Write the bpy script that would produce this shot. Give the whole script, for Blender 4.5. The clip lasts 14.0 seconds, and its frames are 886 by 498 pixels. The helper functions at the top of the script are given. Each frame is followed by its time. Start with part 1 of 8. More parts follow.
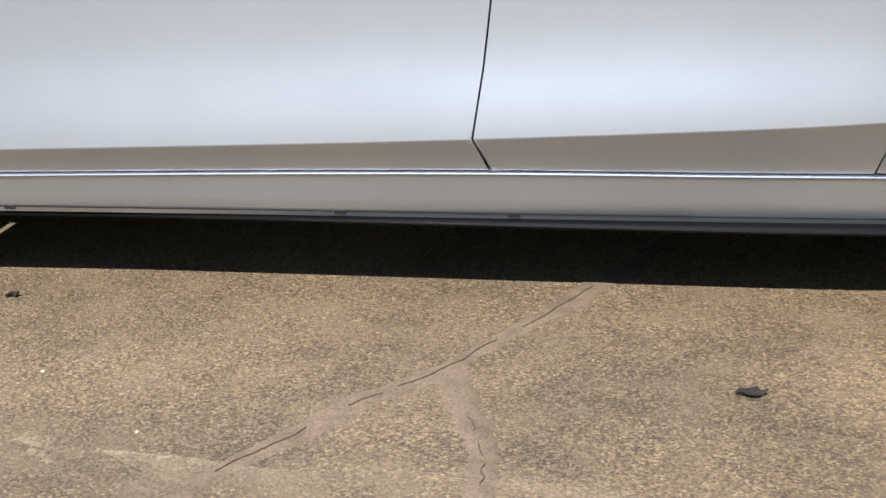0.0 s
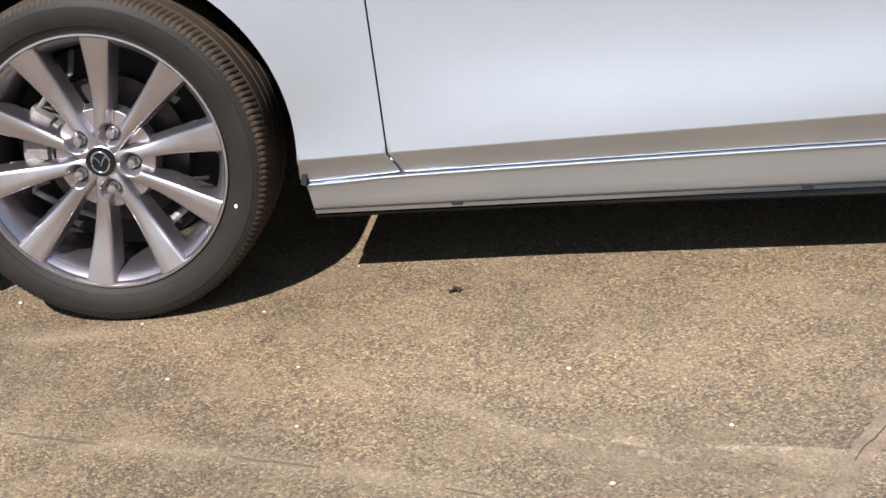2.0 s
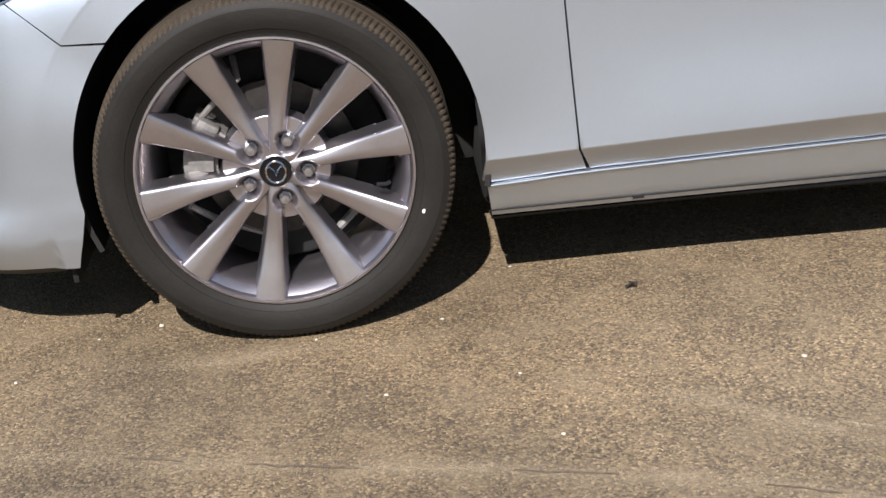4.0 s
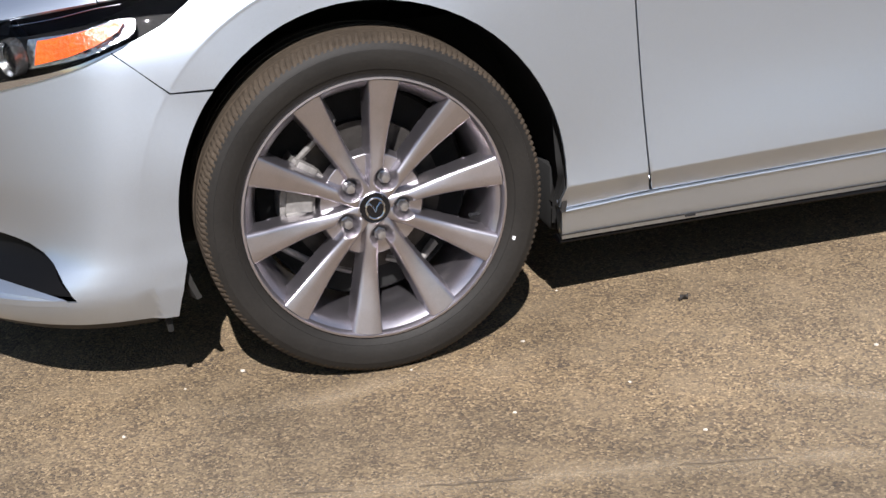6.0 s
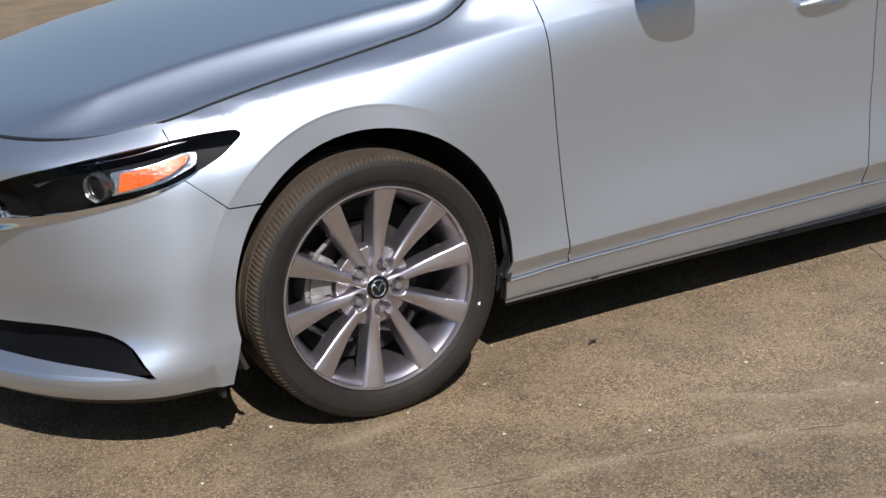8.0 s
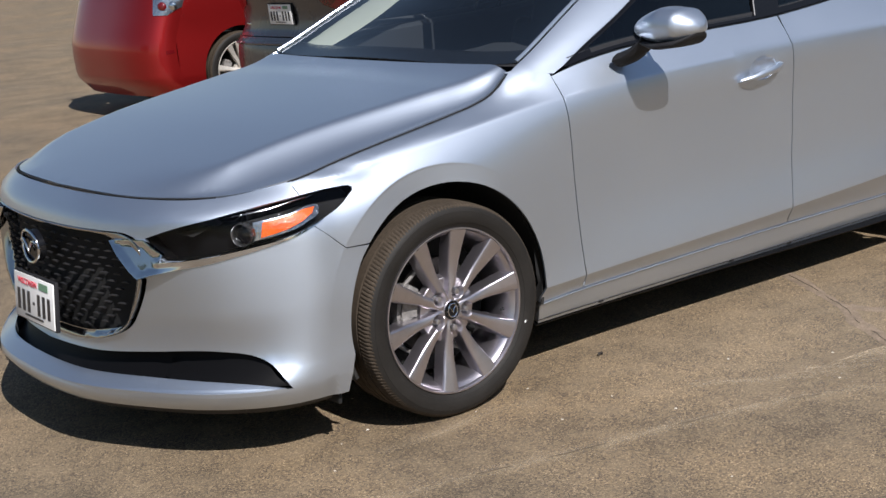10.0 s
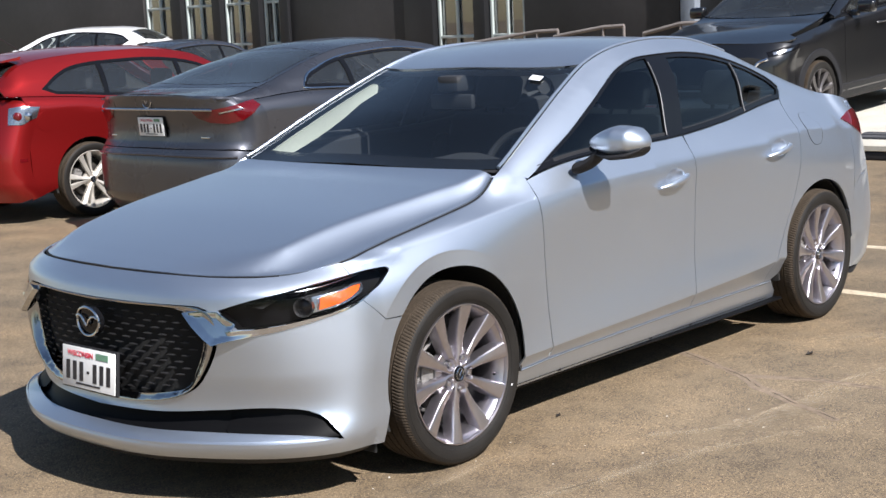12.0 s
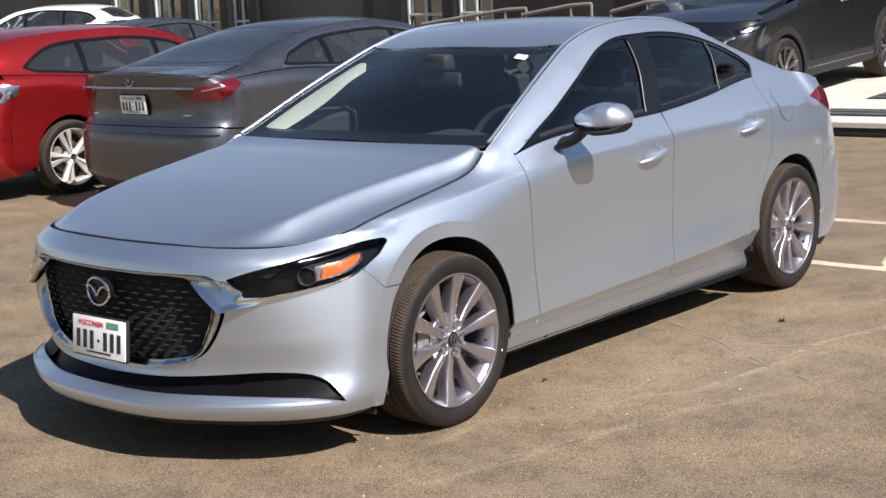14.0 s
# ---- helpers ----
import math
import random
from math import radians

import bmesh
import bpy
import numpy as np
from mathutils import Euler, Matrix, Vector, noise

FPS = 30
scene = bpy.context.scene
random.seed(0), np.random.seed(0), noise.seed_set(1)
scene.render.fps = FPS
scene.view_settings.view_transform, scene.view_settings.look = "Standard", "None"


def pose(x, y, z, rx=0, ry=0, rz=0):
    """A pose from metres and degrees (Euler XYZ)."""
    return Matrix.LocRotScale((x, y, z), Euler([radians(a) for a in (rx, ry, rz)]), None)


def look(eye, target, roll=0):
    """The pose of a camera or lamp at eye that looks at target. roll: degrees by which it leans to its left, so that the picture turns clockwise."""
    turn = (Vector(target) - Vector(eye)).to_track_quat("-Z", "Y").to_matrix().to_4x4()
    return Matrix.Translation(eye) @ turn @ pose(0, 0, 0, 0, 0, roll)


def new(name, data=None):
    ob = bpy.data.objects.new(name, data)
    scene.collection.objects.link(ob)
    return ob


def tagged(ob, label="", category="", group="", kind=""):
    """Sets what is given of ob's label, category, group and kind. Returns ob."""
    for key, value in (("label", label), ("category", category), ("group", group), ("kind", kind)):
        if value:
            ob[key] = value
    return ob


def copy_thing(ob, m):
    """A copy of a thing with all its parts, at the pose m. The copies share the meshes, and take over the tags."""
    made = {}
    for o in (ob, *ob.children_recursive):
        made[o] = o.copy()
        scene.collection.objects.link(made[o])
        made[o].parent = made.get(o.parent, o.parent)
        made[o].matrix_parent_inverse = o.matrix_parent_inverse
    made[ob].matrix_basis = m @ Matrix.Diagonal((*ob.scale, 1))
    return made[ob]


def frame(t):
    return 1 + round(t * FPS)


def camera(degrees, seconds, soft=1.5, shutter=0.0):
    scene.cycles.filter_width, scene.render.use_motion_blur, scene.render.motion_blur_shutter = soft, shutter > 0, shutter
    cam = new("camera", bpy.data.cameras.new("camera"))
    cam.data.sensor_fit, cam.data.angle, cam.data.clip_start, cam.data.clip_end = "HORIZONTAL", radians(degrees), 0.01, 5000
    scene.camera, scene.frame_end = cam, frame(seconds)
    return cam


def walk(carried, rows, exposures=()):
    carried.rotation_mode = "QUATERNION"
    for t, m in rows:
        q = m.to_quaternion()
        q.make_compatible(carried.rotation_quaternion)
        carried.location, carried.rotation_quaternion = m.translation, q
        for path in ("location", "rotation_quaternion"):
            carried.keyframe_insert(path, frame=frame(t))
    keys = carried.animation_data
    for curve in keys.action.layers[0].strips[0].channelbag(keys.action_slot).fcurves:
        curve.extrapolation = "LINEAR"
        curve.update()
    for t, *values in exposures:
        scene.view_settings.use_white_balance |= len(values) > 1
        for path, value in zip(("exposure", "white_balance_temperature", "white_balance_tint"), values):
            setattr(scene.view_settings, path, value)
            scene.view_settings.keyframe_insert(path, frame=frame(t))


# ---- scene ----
cam = camera(35.7, 14.0)
PATH = [
    (0, (1.903, -3.148, 0.888), (1.572, -1.276, 0.266), -2.4),
    (0.5, (1.664, -3.276, 0.972), (1.359, -1.41, 0.319), -4.2),
    (1, (1.427, -3.293, 1.01), (1.147, -1.426, 0.349), -5.6),
    (1.5, (1.158, -3.237, 0.998), (0.871, -1.388, 0.293), -5.4),
    (2, (0.969, -3.239, 1.026), (0.703, -1.389, 0.315), -5.8),
    (2.5, (0.8, -3.287, 1.049), (0.628, -1.417, 0.359), -5.9),
    (3, (0.622, -3.316, 1.081), (0.498, -1.445, 0.386), -6.6),
    (3.5, (0.435, -3.244, 1.073), (0.373, -1.38, 0.351), -6.3),
    (3.7, (0.349, -3.192, 1.078), (0.324, -1.338, 0.328), -6.0),
    (5.8, (-0.389, -3.233, 1.092), (0.05, -1.405, 0.409), -4.3),
    (6, (-0.472, -3.209, 1.119), (-0.012, -1.392, 0.423), -4.6),
    (6.5, (-0.68, -3.25, 1.16), (-0.131, -1.442, 0.507), -4.7),
    (7, (-0.901, -3.376, 1.242), (-0.252, -1.604, 0.581), -4.7),
    (7.5, (-1.062, -3.55, 1.299), (-0.299, -1.812, 0.667), -4.8),
    (8, (-1.277, -3.667, 1.369), (-0.397, -1.974, 0.771), -4.5),
    (8.5, (-1.531, -3.706, 1.418), (-0.531, -2.073, 0.84), -5.1),
    (8.7, (-1.627, -3.735, 1.416), (-0.644, -2.076, 0.886), -5.9),
    (10.8, (-2.82, -4.085, 1.522), (-1.432, -2.704, 1.112), -3.0),
    (11, (-2.943, -4.096, 1.538), (-1.495, -2.771, 1.154), -2.6),
    (11.5, (-3.267, -3.974, 1.538), (-1.763, -2.695, 1.217), -2.8),
    (12, (-3.501, -3.95, 1.534), (-2.031, -2.633, 1.209), -2.6),
    (12.5, (-3.678, -4.021, 1.549), (-2.182, -2.745, 1.18), -1.9),
    (13, (-3.737, -4.032, 1.557), (-2.231, -2.765, 1.205), -2.2),
    (13.5, (-3.758, -4.023, 1.56), (-2.257, -2.749, 1.207), -2.4),
    (14, (-3.747, -4.022, 1.555), (-2.248, -2.747, 1.196), -2.6),
]
EXPOSURES = [(0, 0.64, 6400, 13), (1, 0.62, 6400, 13), (2, 0.92, 6350, 14), (3, 0.62, 6400, 13), (3.5, 0.62, 6400, 13), (6, 0.76, 6300, 14), (6.5, 0.66, 6300, 15), (7, 0.36, 6300, 15), (7.5, 0.42, 6300, 15), (8.5, 0.38, 6250, 12), (11, 0.58, 6300, 14), (12, 0.84, 6250, 13), (12.5, 0.80, 6350, 15), (13, 0.78, 6400, 15), (14, 0.82, 6400, 15)]
walk(cam, [(t, look(eye, target, roll)) for t, eye, target, roll in PATH], EXPOSURES)


# ---- world and light ----
SUN_ELEV, SUN_AZ = radians(45), radians(12)
to_sun = Vector((-math.sin(SUN_AZ) * math.cos(SUN_ELEV), -math.cos(SUN_AZ) * math.cos(SUN_ELEV), math.sin(SUN_ELEV)))
world = bpy.data.worlds.new("sky")
scene.world = world
world.use_nodes = True
wn, wl = world.node_tree.nodes, world.node_tree.links
sky = wn.new("ShaderNodeTexSky")
sky.sky_type = "NISHITA"
sky.sun_disc = False
sky.sun_elevation = SUN_ELEV
sky.sun_rotation = math.atan2(to_sun.x, to_sun.y)
sky.dust_density = 0.4
sky.air_density = 1.2
wn["Background"].inputs["Strength"].default_value = 0.053
wl.new(sky.outputs["Color"], wn["Background"].inputs["Color"])
sun_data = bpy.data.lights.new("sun", "SUN")
sun_data.energy = 5.0
sun_data.angle = radians(0.53)
sun_data.color = (1.0, 0.965, 0.91)
sun = new("sun", sun_data)
sun.matrix_world = look((0, 0, 0), tuple(-to_sun), 0)


# ---- materials ----
def shader(name):
    m = bpy.data.materials.new(name)
    m.use_nodes = True
    nt = m.node_tree
    return m, nt, nt.nodes["Principled BSDF"]


def simple(name, color, rough=0.5, metal=0.0, coat=0.0, grain=0.0, scale=60.0, bump=0.0, emit=None, var=0.0, ior=1.5, spec=0.5):
    """A surface with fine grain and, at a larger scale, slight stains."""
    m, nt, p = shader(name)
    p.inputs["Base Color"].default_value = (*color, 1)
    p.inputs["Roughness"].default_value = rough
    p.inputs["Metallic"].default_value = metal
    p.inputs["Coat Weight"].default_value = coat
    p.inputs["Coat Roughness"].default_value = 0.04
    p.inputs["IOR"].default_value = ior
    p.inputs["Specular IOR Level"].default_value = spec
    if emit:
        p.inputs["Emission Color"].default_value = (*emit[0], 1)
        p.inputs["Emission Strength"].default_value = emit[1]
    if grain or bump or var:
        co = nt.nodes.new("ShaderNodeTexCoord")
        n1 = nt.nodes.new("ShaderNodeTexNoise")
        n1.inputs["Scale"].default_value = scale
        n1.inputs["Detail"].default_value = 4
        nt.links.new(co.outputs["Object"], n1.inputs["Vector"])
        n2 = nt.nodes.new("ShaderNodeTexNoise")
        n2.inputs["Scale"].default_value = scale / 14
        n2.inputs["Detail"].default_value = 5
        nt.links.new(co.outputs["Object"], n2.inputs["Vector"])
        mr = nt.nodes.new("ShaderNodeMapRange")
        mr.inputs["From Min"].default_value, mr.inputs["From Max"].default_value = 0.3, 0.7
        mr.inputs["To Min"].default_value, mr.inputs["To Max"].default_value = 1 - grain, 1 + grain
        nt.links.new(n1.outputs["Fac"], mr.inputs["Value"])
        mr2 = nt.nodes.new("ShaderNodeMapRange")
        mr2.inputs["From Min"].default_value, mr2.inputs["From Max"].default_value = 0.3, 0.7
        mr2.inputs["To Min"].default_value, mr2.inputs["To Max"].default_value = 1 - var, 1 + var
        nt.links.new(n2.outputs["Fac"], mr2.inputs["Value"])
        mul = nt.nodes.new("ShaderNodeMath")
        mul.operation = "MULTIPLY"
        nt.links.new(mr.outputs["Result"], mul.inputs[0])
        nt.links.new(mr2.outputs["Result"], mul.inputs[1])
        sc = nt.nodes.new("ShaderNodeVectorMath")
        sc.operation = "SCALE"
        sc.inputs[0].default_value = color
        nt.links.new(mul.outputs["Value"], sc.inputs["Scale"])
        nt.links.new(sc.outputs["Vector"], p.inputs["Base Color"])
        if bump:
            b = nt.nodes.new("ShaderNodeBump")
            b.inputs["Strength"].default_value = bump
            b.inputs["Distance"].default_value = 0.002
            nt.links.new(n1.outputs["Fac"], b.inputs["Height"])
            nt.links.new(b.outputs["Normal"], p.inputs["Normal"])
    return m


def car_paint(name, color, metal=0.75, rough=0.36, flake=0.08, spread=0.0, wide=0.54):
    """Metallic paint: tinted flakes under clear lacquer, with a film of dust."""
    m, nt, p = shader(name)
    co = nt.nodes.new("ShaderNodeTexCoord")
    fl = nt.nodes.new("ShaderNodeTexNoise")
    fl.inputs["Scale"].default_value = 1400
    fl.inputs["Detail"].default_value = 1
    nt.links.new(co.outputs["Object"], fl.inputs["Vector"])
    mr = nt.nodes.new("ShaderNodeMapRange")
    mr.inputs["From Min"].default_value, mr.inputs["From Max"].default_value = 0.3, 0.7
    mr.inputs["To Min"].default_value, mr.inputs["To Max"].default_value = 1 - flake, 1 + flake
    nt.links.new(fl.outputs["Fac"], mr.inputs["Value"])
    sc = nt.nodes.new("ShaderNodeVectorMath")
    sc.operation = "SCALE"
    sc.inputs[0].default_value = color
    nt.links.new(mr.outputs["Result"], sc.inputs["Scale"])
    nt.links.new(sc.outputs["Vector"], p.inputs["Base Color"])
    dust = nt.nodes.new("ShaderNodeTexNoise")
    dust.inputs["Scale"].default_value = 5
    dust.inputs["Detail"].default_value = 6
    nt.links.new(co.outputs["Object"], dust.inputs["Vector"])
    dr = nt.nodes.new("ShaderNodeMapRange")
    dr.inputs["To Min"].default_value, dr.inputs["To Max"].default_value = rough - 0.04, rough + 0.04
    nt.links.new(dust.outputs["Fac"], dr.inputs["Value"])
    nt.links.new(dr.outputs["Result"], p.inputs["Roughness"])
    p.inputs["Metallic"].default_value = metal
    p.inputs["Coat Weight"].default_value = 1.0
    p.inputs["Coat Roughness"].default_value = 0.05
    if spread:
        # part of the flakes lie at wider angles and scatter the light more broadly
        w = nt.nodes.new("ShaderNodeBsdfPrincipled")
        nt.links.new(sc.outputs["Vector"], w.inputs["Base Color"])
        w.inputs["Metallic"].default_value = metal
        w.inputs["Roughness"].default_value = wide
        mix = nt.nodes.new("ShaderNodeMixShader")
        mix.inputs["Fac"].default_value = spread
        nt.links.new(p.outputs["BSDF"], mix.inputs[1])
        nt.links.new(w.outputs["BSDF"], mix.inputs[2])
        nt.links.new(mix.outputs["Shader"], nt.nodes["Material Output"].inputs["Surface"])
    return m


def glass(name, tint, gloss=1.0, dust=0.0, ior=1.55):
    """A thin pane: what is behind shows through its tint, and the sky mirrors in it."""
    m = bpy.data.materials.new(name)
    m.use_nodes = True
    nt = m.node_tree
    nt.nodes.remove(nt.nodes["Principled BSDF"])
    out = nt.nodes["Material Output"]
    tr = nt.nodes.new("ShaderNodeBsdfTransparent")
    tr.inputs["Color"].default_value = (*tint, 1)
    gl = nt.nodes.new("ShaderNodeBsdfGlossy")
    gl.inputs["Roughness"].default_value = 0.01
    gl.inputs["Color"].default_value = (gloss, gloss, gloss, 1)
    fr = nt.nodes.new("ShaderNodeFresnel")
    fr.inputs["IOR"].default_value = ior
    mix = nt.nodes.new("ShaderNodeMixShader")
    nt.links.new(fr.outputs["Fac"], mix.inputs["Fac"])
    nt.links.new(tr.outputs["BSDF"], mix.inputs[1])
    nt.links.new(gl.outputs["BSDF"], mix.inputs[2])
    # a thin pale film on the pane: dust, plus painted haze of reflections
    df = nt.nodes.new("ShaderNodeBsdfDiffuse")
    df.inputs["Color"].default_value = (0.7, 0.74, 0.74, 1)
    film = nt.nodes.new("ShaderNodeMixShader")
    film.inputs["Fac"].default_value = dust
    nt.links.new(mix.outputs["Shader"], film.inputs[1])
    nt.links.new(df.outputs["BSDF"], film.inputs[2])
    nt.links.new(film.outputs["Shader"], out.inputs["Surface"])
    return m


M = {}
M["silver"] = car_paint("silver paint", (0.535, 0.594, 0.680), metal=1.0, rough=0.35, spread=0.38, wide=0.57)
M["grey_paint"] = car_paint("dark grey paint", (0.120, 0.124, 0.142), metal=0.95, rough=0.28, spread=0.45)
M["red_paint"] = car_paint("red paint", (0.33, 0.012, 0.012), metal=0.8, rough=0.3, spread=0.3)
M["white_paint"] = car_paint("white paint", (0.78, 0.78, 0.78), metal=0.0, rough=0.35, flake=0.02)
M["black_paint"] = car_paint("black paint", (0.006, 0.006, 0.007), metal=0.0, rough=0.3)
M["black_plastic"] = simple("black plastic", (0.016, 0.016, 0.018), 0.6, spec=0.25, grain=0.15, scale=400, bump=0.15)
M["gloss_black"] = simple("gloss black", (0.006, 0.006, 0.007), 0.14, coat=0.0, spec=0.35, grain=0.05, scale=100)
# near-black for gaps and hollows, with their shade put into the colour
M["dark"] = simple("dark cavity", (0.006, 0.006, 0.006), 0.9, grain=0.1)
M["chrome"] = simple("chrome", (0.62, 0.63, 0.65), 0.08, metal=1.0, grain=0.03, scale=30)
M["dark_chrome"] = simple("dark chrome", (0.46, 0.47, 0.49), 0.13, metal=1.0, grain=0.03, scale=30)
M["trim_grey"] = simple("dull grey trim", (0.10, 0.10, 0.105), 0.5, metal=0.2, grain=0.05)
M["alloy"] = simple("alloy", (0.455, 0.43, 0.46), 0.32, metal=0.96, coat=0.4, grain=0.05, scale=500, var=0.04)
M["disc"] = simple("brake disc steel", (0.055, 0.05, 0.047), 0.5, metal=0.6, grain=0.2, scale=60, var=0.2)
M["steel"] = simple("steel", (0.42, 0.41, 0.42), 0.3, metal=0.9, grain=0.15, scale=120, var=0.1)
M["cast"] = simple("cast iron", (0.22, 0.21, 0.20), 0.6, metal=0.4, grain=0.2, scale=90, var=0.2)
M["rubber"] = simple("tyre rubber", (0.014, 0.0125, 0.011), 0.62, spec=0.25, grain=0.12, scale=150, bump=0.25, var=0.18)
M["tread"] = simple("dusty tread rubber", (0.050, 0.038, 0.027), 0.85, spec=0.2, grain=0.2, scale=120, bump=0.3, var=0.2)
M["liner"] = simple("arch liner", (0.012, 0.011, 0.01), 0.9, grain=0.3, scale=40, bump=0.3, var=0.3)
M["amber"] = simple("amber plastic", (0.72, 0.10, 0.008), 0.22, coat=0.7, grain=0.25, scale=140, bump=0.9, var=0.25)
M["reflector"] = simple("reflector", (0.52, 0.53, 0.55), 0.14, metal=0.95, grain=0.25, scale=110, bump=0.9)
M["tail_red"] = simple("red lamp plastic", (0.10, 0.003, 0.005), 0.12, coat=0.8, grain=0.2, scale=120)
M["lens"] = glass("clear lens", (0.97, 0.98, 0.98), 0.28)
M["lamp_black"] = simple("lamp housing black", (0.003, 0.003, 0.0035), 0.5, spec=0.12, grain=0.05)
M["window"] = glass("tinted window glass", (0.19, 0.26, 0.28), 1.0, 0.0)
M["windscreen"] = glass("windscreen glass", (0.72, 0.79, 0.79), 1.0, 0.003)
M["bg_window"] = glass("dark window glass", (0.70, 0.78, 0.77), 0.95, 0.02, 1.9)
M["interior"] = simple("black trim", (0.020, 0.021, 0.025), 0.7, grain=0.2, scale=250, bump=0.2)
M["seat"] = simple("black seat cloth", (0.013, 0.0135, 0.016), 0.85, grain=0.25, scale=300, bump=0.3)
M["headliner"] = simple("grey headliner", (0.62, 0.64, 0.56), 0.9, grain=0.1, scale=200)
M["plate_white"] = simple("plate white", (0.78, 0.78, 0.77), 0.4, grain=0.04, scale=80)
M["plate_black"] = simple("plate black", (0.02, 0.02, 0.025), 0.4, grain=0.04)
M["plate_red"] = simple("plate red", (0.6, 0.02, 0.05), 0.4, grain=0.04)
M["plate_green"] = simple("plate green", (0.15, 0.3, 0.2), 0.4, grain=0.1)
M["paper"] = simple("white paper", (0.8, 0.82, 0.84), 0.6, grain=0.05)


# ---- mesh tools ----
def spl(*pts):
    """A smooth curve through points (x, value); straight on past its ends."""
    xs = np.array([p[0] for p in pts], float)
    ys = np.array([p[1] for p in pts], float)
    d = np.diff(ys) / np.diff(xs)
    m = np.zeros(len(xs))
    m[0], m[-1] = d[0], d[-1]
    for i in range(1, len(xs) - 1):
        h0, h1 = xs[i] - xs[i - 1], xs[i + 1] - xs[i]
        m[i] = (d[i - 1] * h1 + d[i] * h0) / (h0 + h1)
        top = 1.8 * min(abs(d[i - 1]), abs(d[i])) if d[i - 1] * d[i] > 0 else 0.35 * max(abs(d[i - 1]), abs(d[i]))
        m[i] = max(-top, min(top, m[i]))

    def f(x):
        x = np.asarray(x, float)
        i = np.clip(np.searchsorted(xs, x) - 1, 0, len(xs) - 2)
        h = xs[i + 1] - xs[i]
        t = (x - xs[i]) / h
        tc = np.clip(t, 0, 1)
        v = ((1 + 2 * tc) * (1 - tc) ** 2 * ys[i] + tc * (1 - tc) ** 2 * h * m[i] + tc**2 * (3 - 2 * tc) * ys[i + 1] + tc**2 * (tc - 1) * h * m[i + 1])
        v = v + np.where(t < 0, t * h * m[0], 0) + np.where(t > 1, (t - 1) * h * m[-1], 0)
        return v

    return f


def nat(*pts):
    """An even curve through points (x, value) with steady curvature; straight on past its ends."""
    xs = np.array([p[0] for p in pts], float)
    ys = np.array([p[1] for p in pts], float)
    n = len(xs)
    h = np.diff(xs)
    A, b = np.eye(n), np.zeros(n)
    for i in range(1, n - 1):
        A[i, i - 1:i + 2] = h[i - 1], 2 * (h[i - 1] + h[i]), h[i]
        b[i] = 6 * ((ys[i + 1] - ys[i]) / h[i] - (ys[i] - ys[i - 1]) / h[i - 1])
    c = np.linalg.solve(A, b)
    s0 = (ys[1] - ys[0]) / h[0] - h[0] * c[1] / 6
    s1 = (ys[-1] - ys[-2]) / h[-1] + h[-1] * c[-2] / 6

    def f(x):
        x = np.asarray(x, float)
        q = np.clip(x, xs[0], xs[-1])
        i = np.clip(np.searchsorted(xs, q) - 1, 0, n - 2)
        a, b = (xs[i + 1] - q) / h[i], (q - xs[i]) / h[i]
        v = a * ys[i] + b * ys[i + 1] + ((a**3 - a) * c[i] + (b**3 - b) * c[i + 1]) * h[i] ** 2 / 6
        return v + np.minimum(x - xs[0], 0) * s0 + np.maximum(x - xs[-1], 0) * s1

    return f


def spline_rows(K, V, q, s0, s1):
    """Per row: a curve of steady curvature through knots K (N, n) with values V and given end slopes, read at q (N)."""
    N, n = K.shape
    h = np.maximum(np.diff(K, axis=1), 1e-4)
    A, b = np.zeros((N, n, n)), np.zeros((N, n))
    d = np.diff(V, axis=1) / h
    A[:, 0, 0], A[:, 0, 1], b[:, 0] = 2 * h[:, 0], h[:, 0], 6 * (d[:, 0] - s0)
    A[:, -1, -1], A[:, -1, -2], b[:, -1] = 2 * h[:, -1], h[:, -1], 6 * (s1 - d[:, -1])
    for i in range(1, n - 1):
        A[:, i, i - 1], A[:, i, i], A[:, i, i + 1] = h[:, i - 1], 2 * (h[:, i - 1] + h[:, i]), h[:, i]
        b[:, i] = 6 * (d[:, i] - d[:, i - 1])
    c = np.linalg.solve(A, b[:, :, None])[:, :, 0]
    i = np.clip((q[:, None] >= K).sum(1) - 1, 0, n - 2)
    r = np.arange(N)
    hh = h[r, i]
    u = np.clip((K[r, i + 1] - q) / hh, 0, 1)
    v = 1 - u
    return u * V[r, i] + v * V[r, i + 1] + ((u**3 - u) * c[r, i] + (v**3 - v) * c[r, i + 1]) * hh**2 / 6


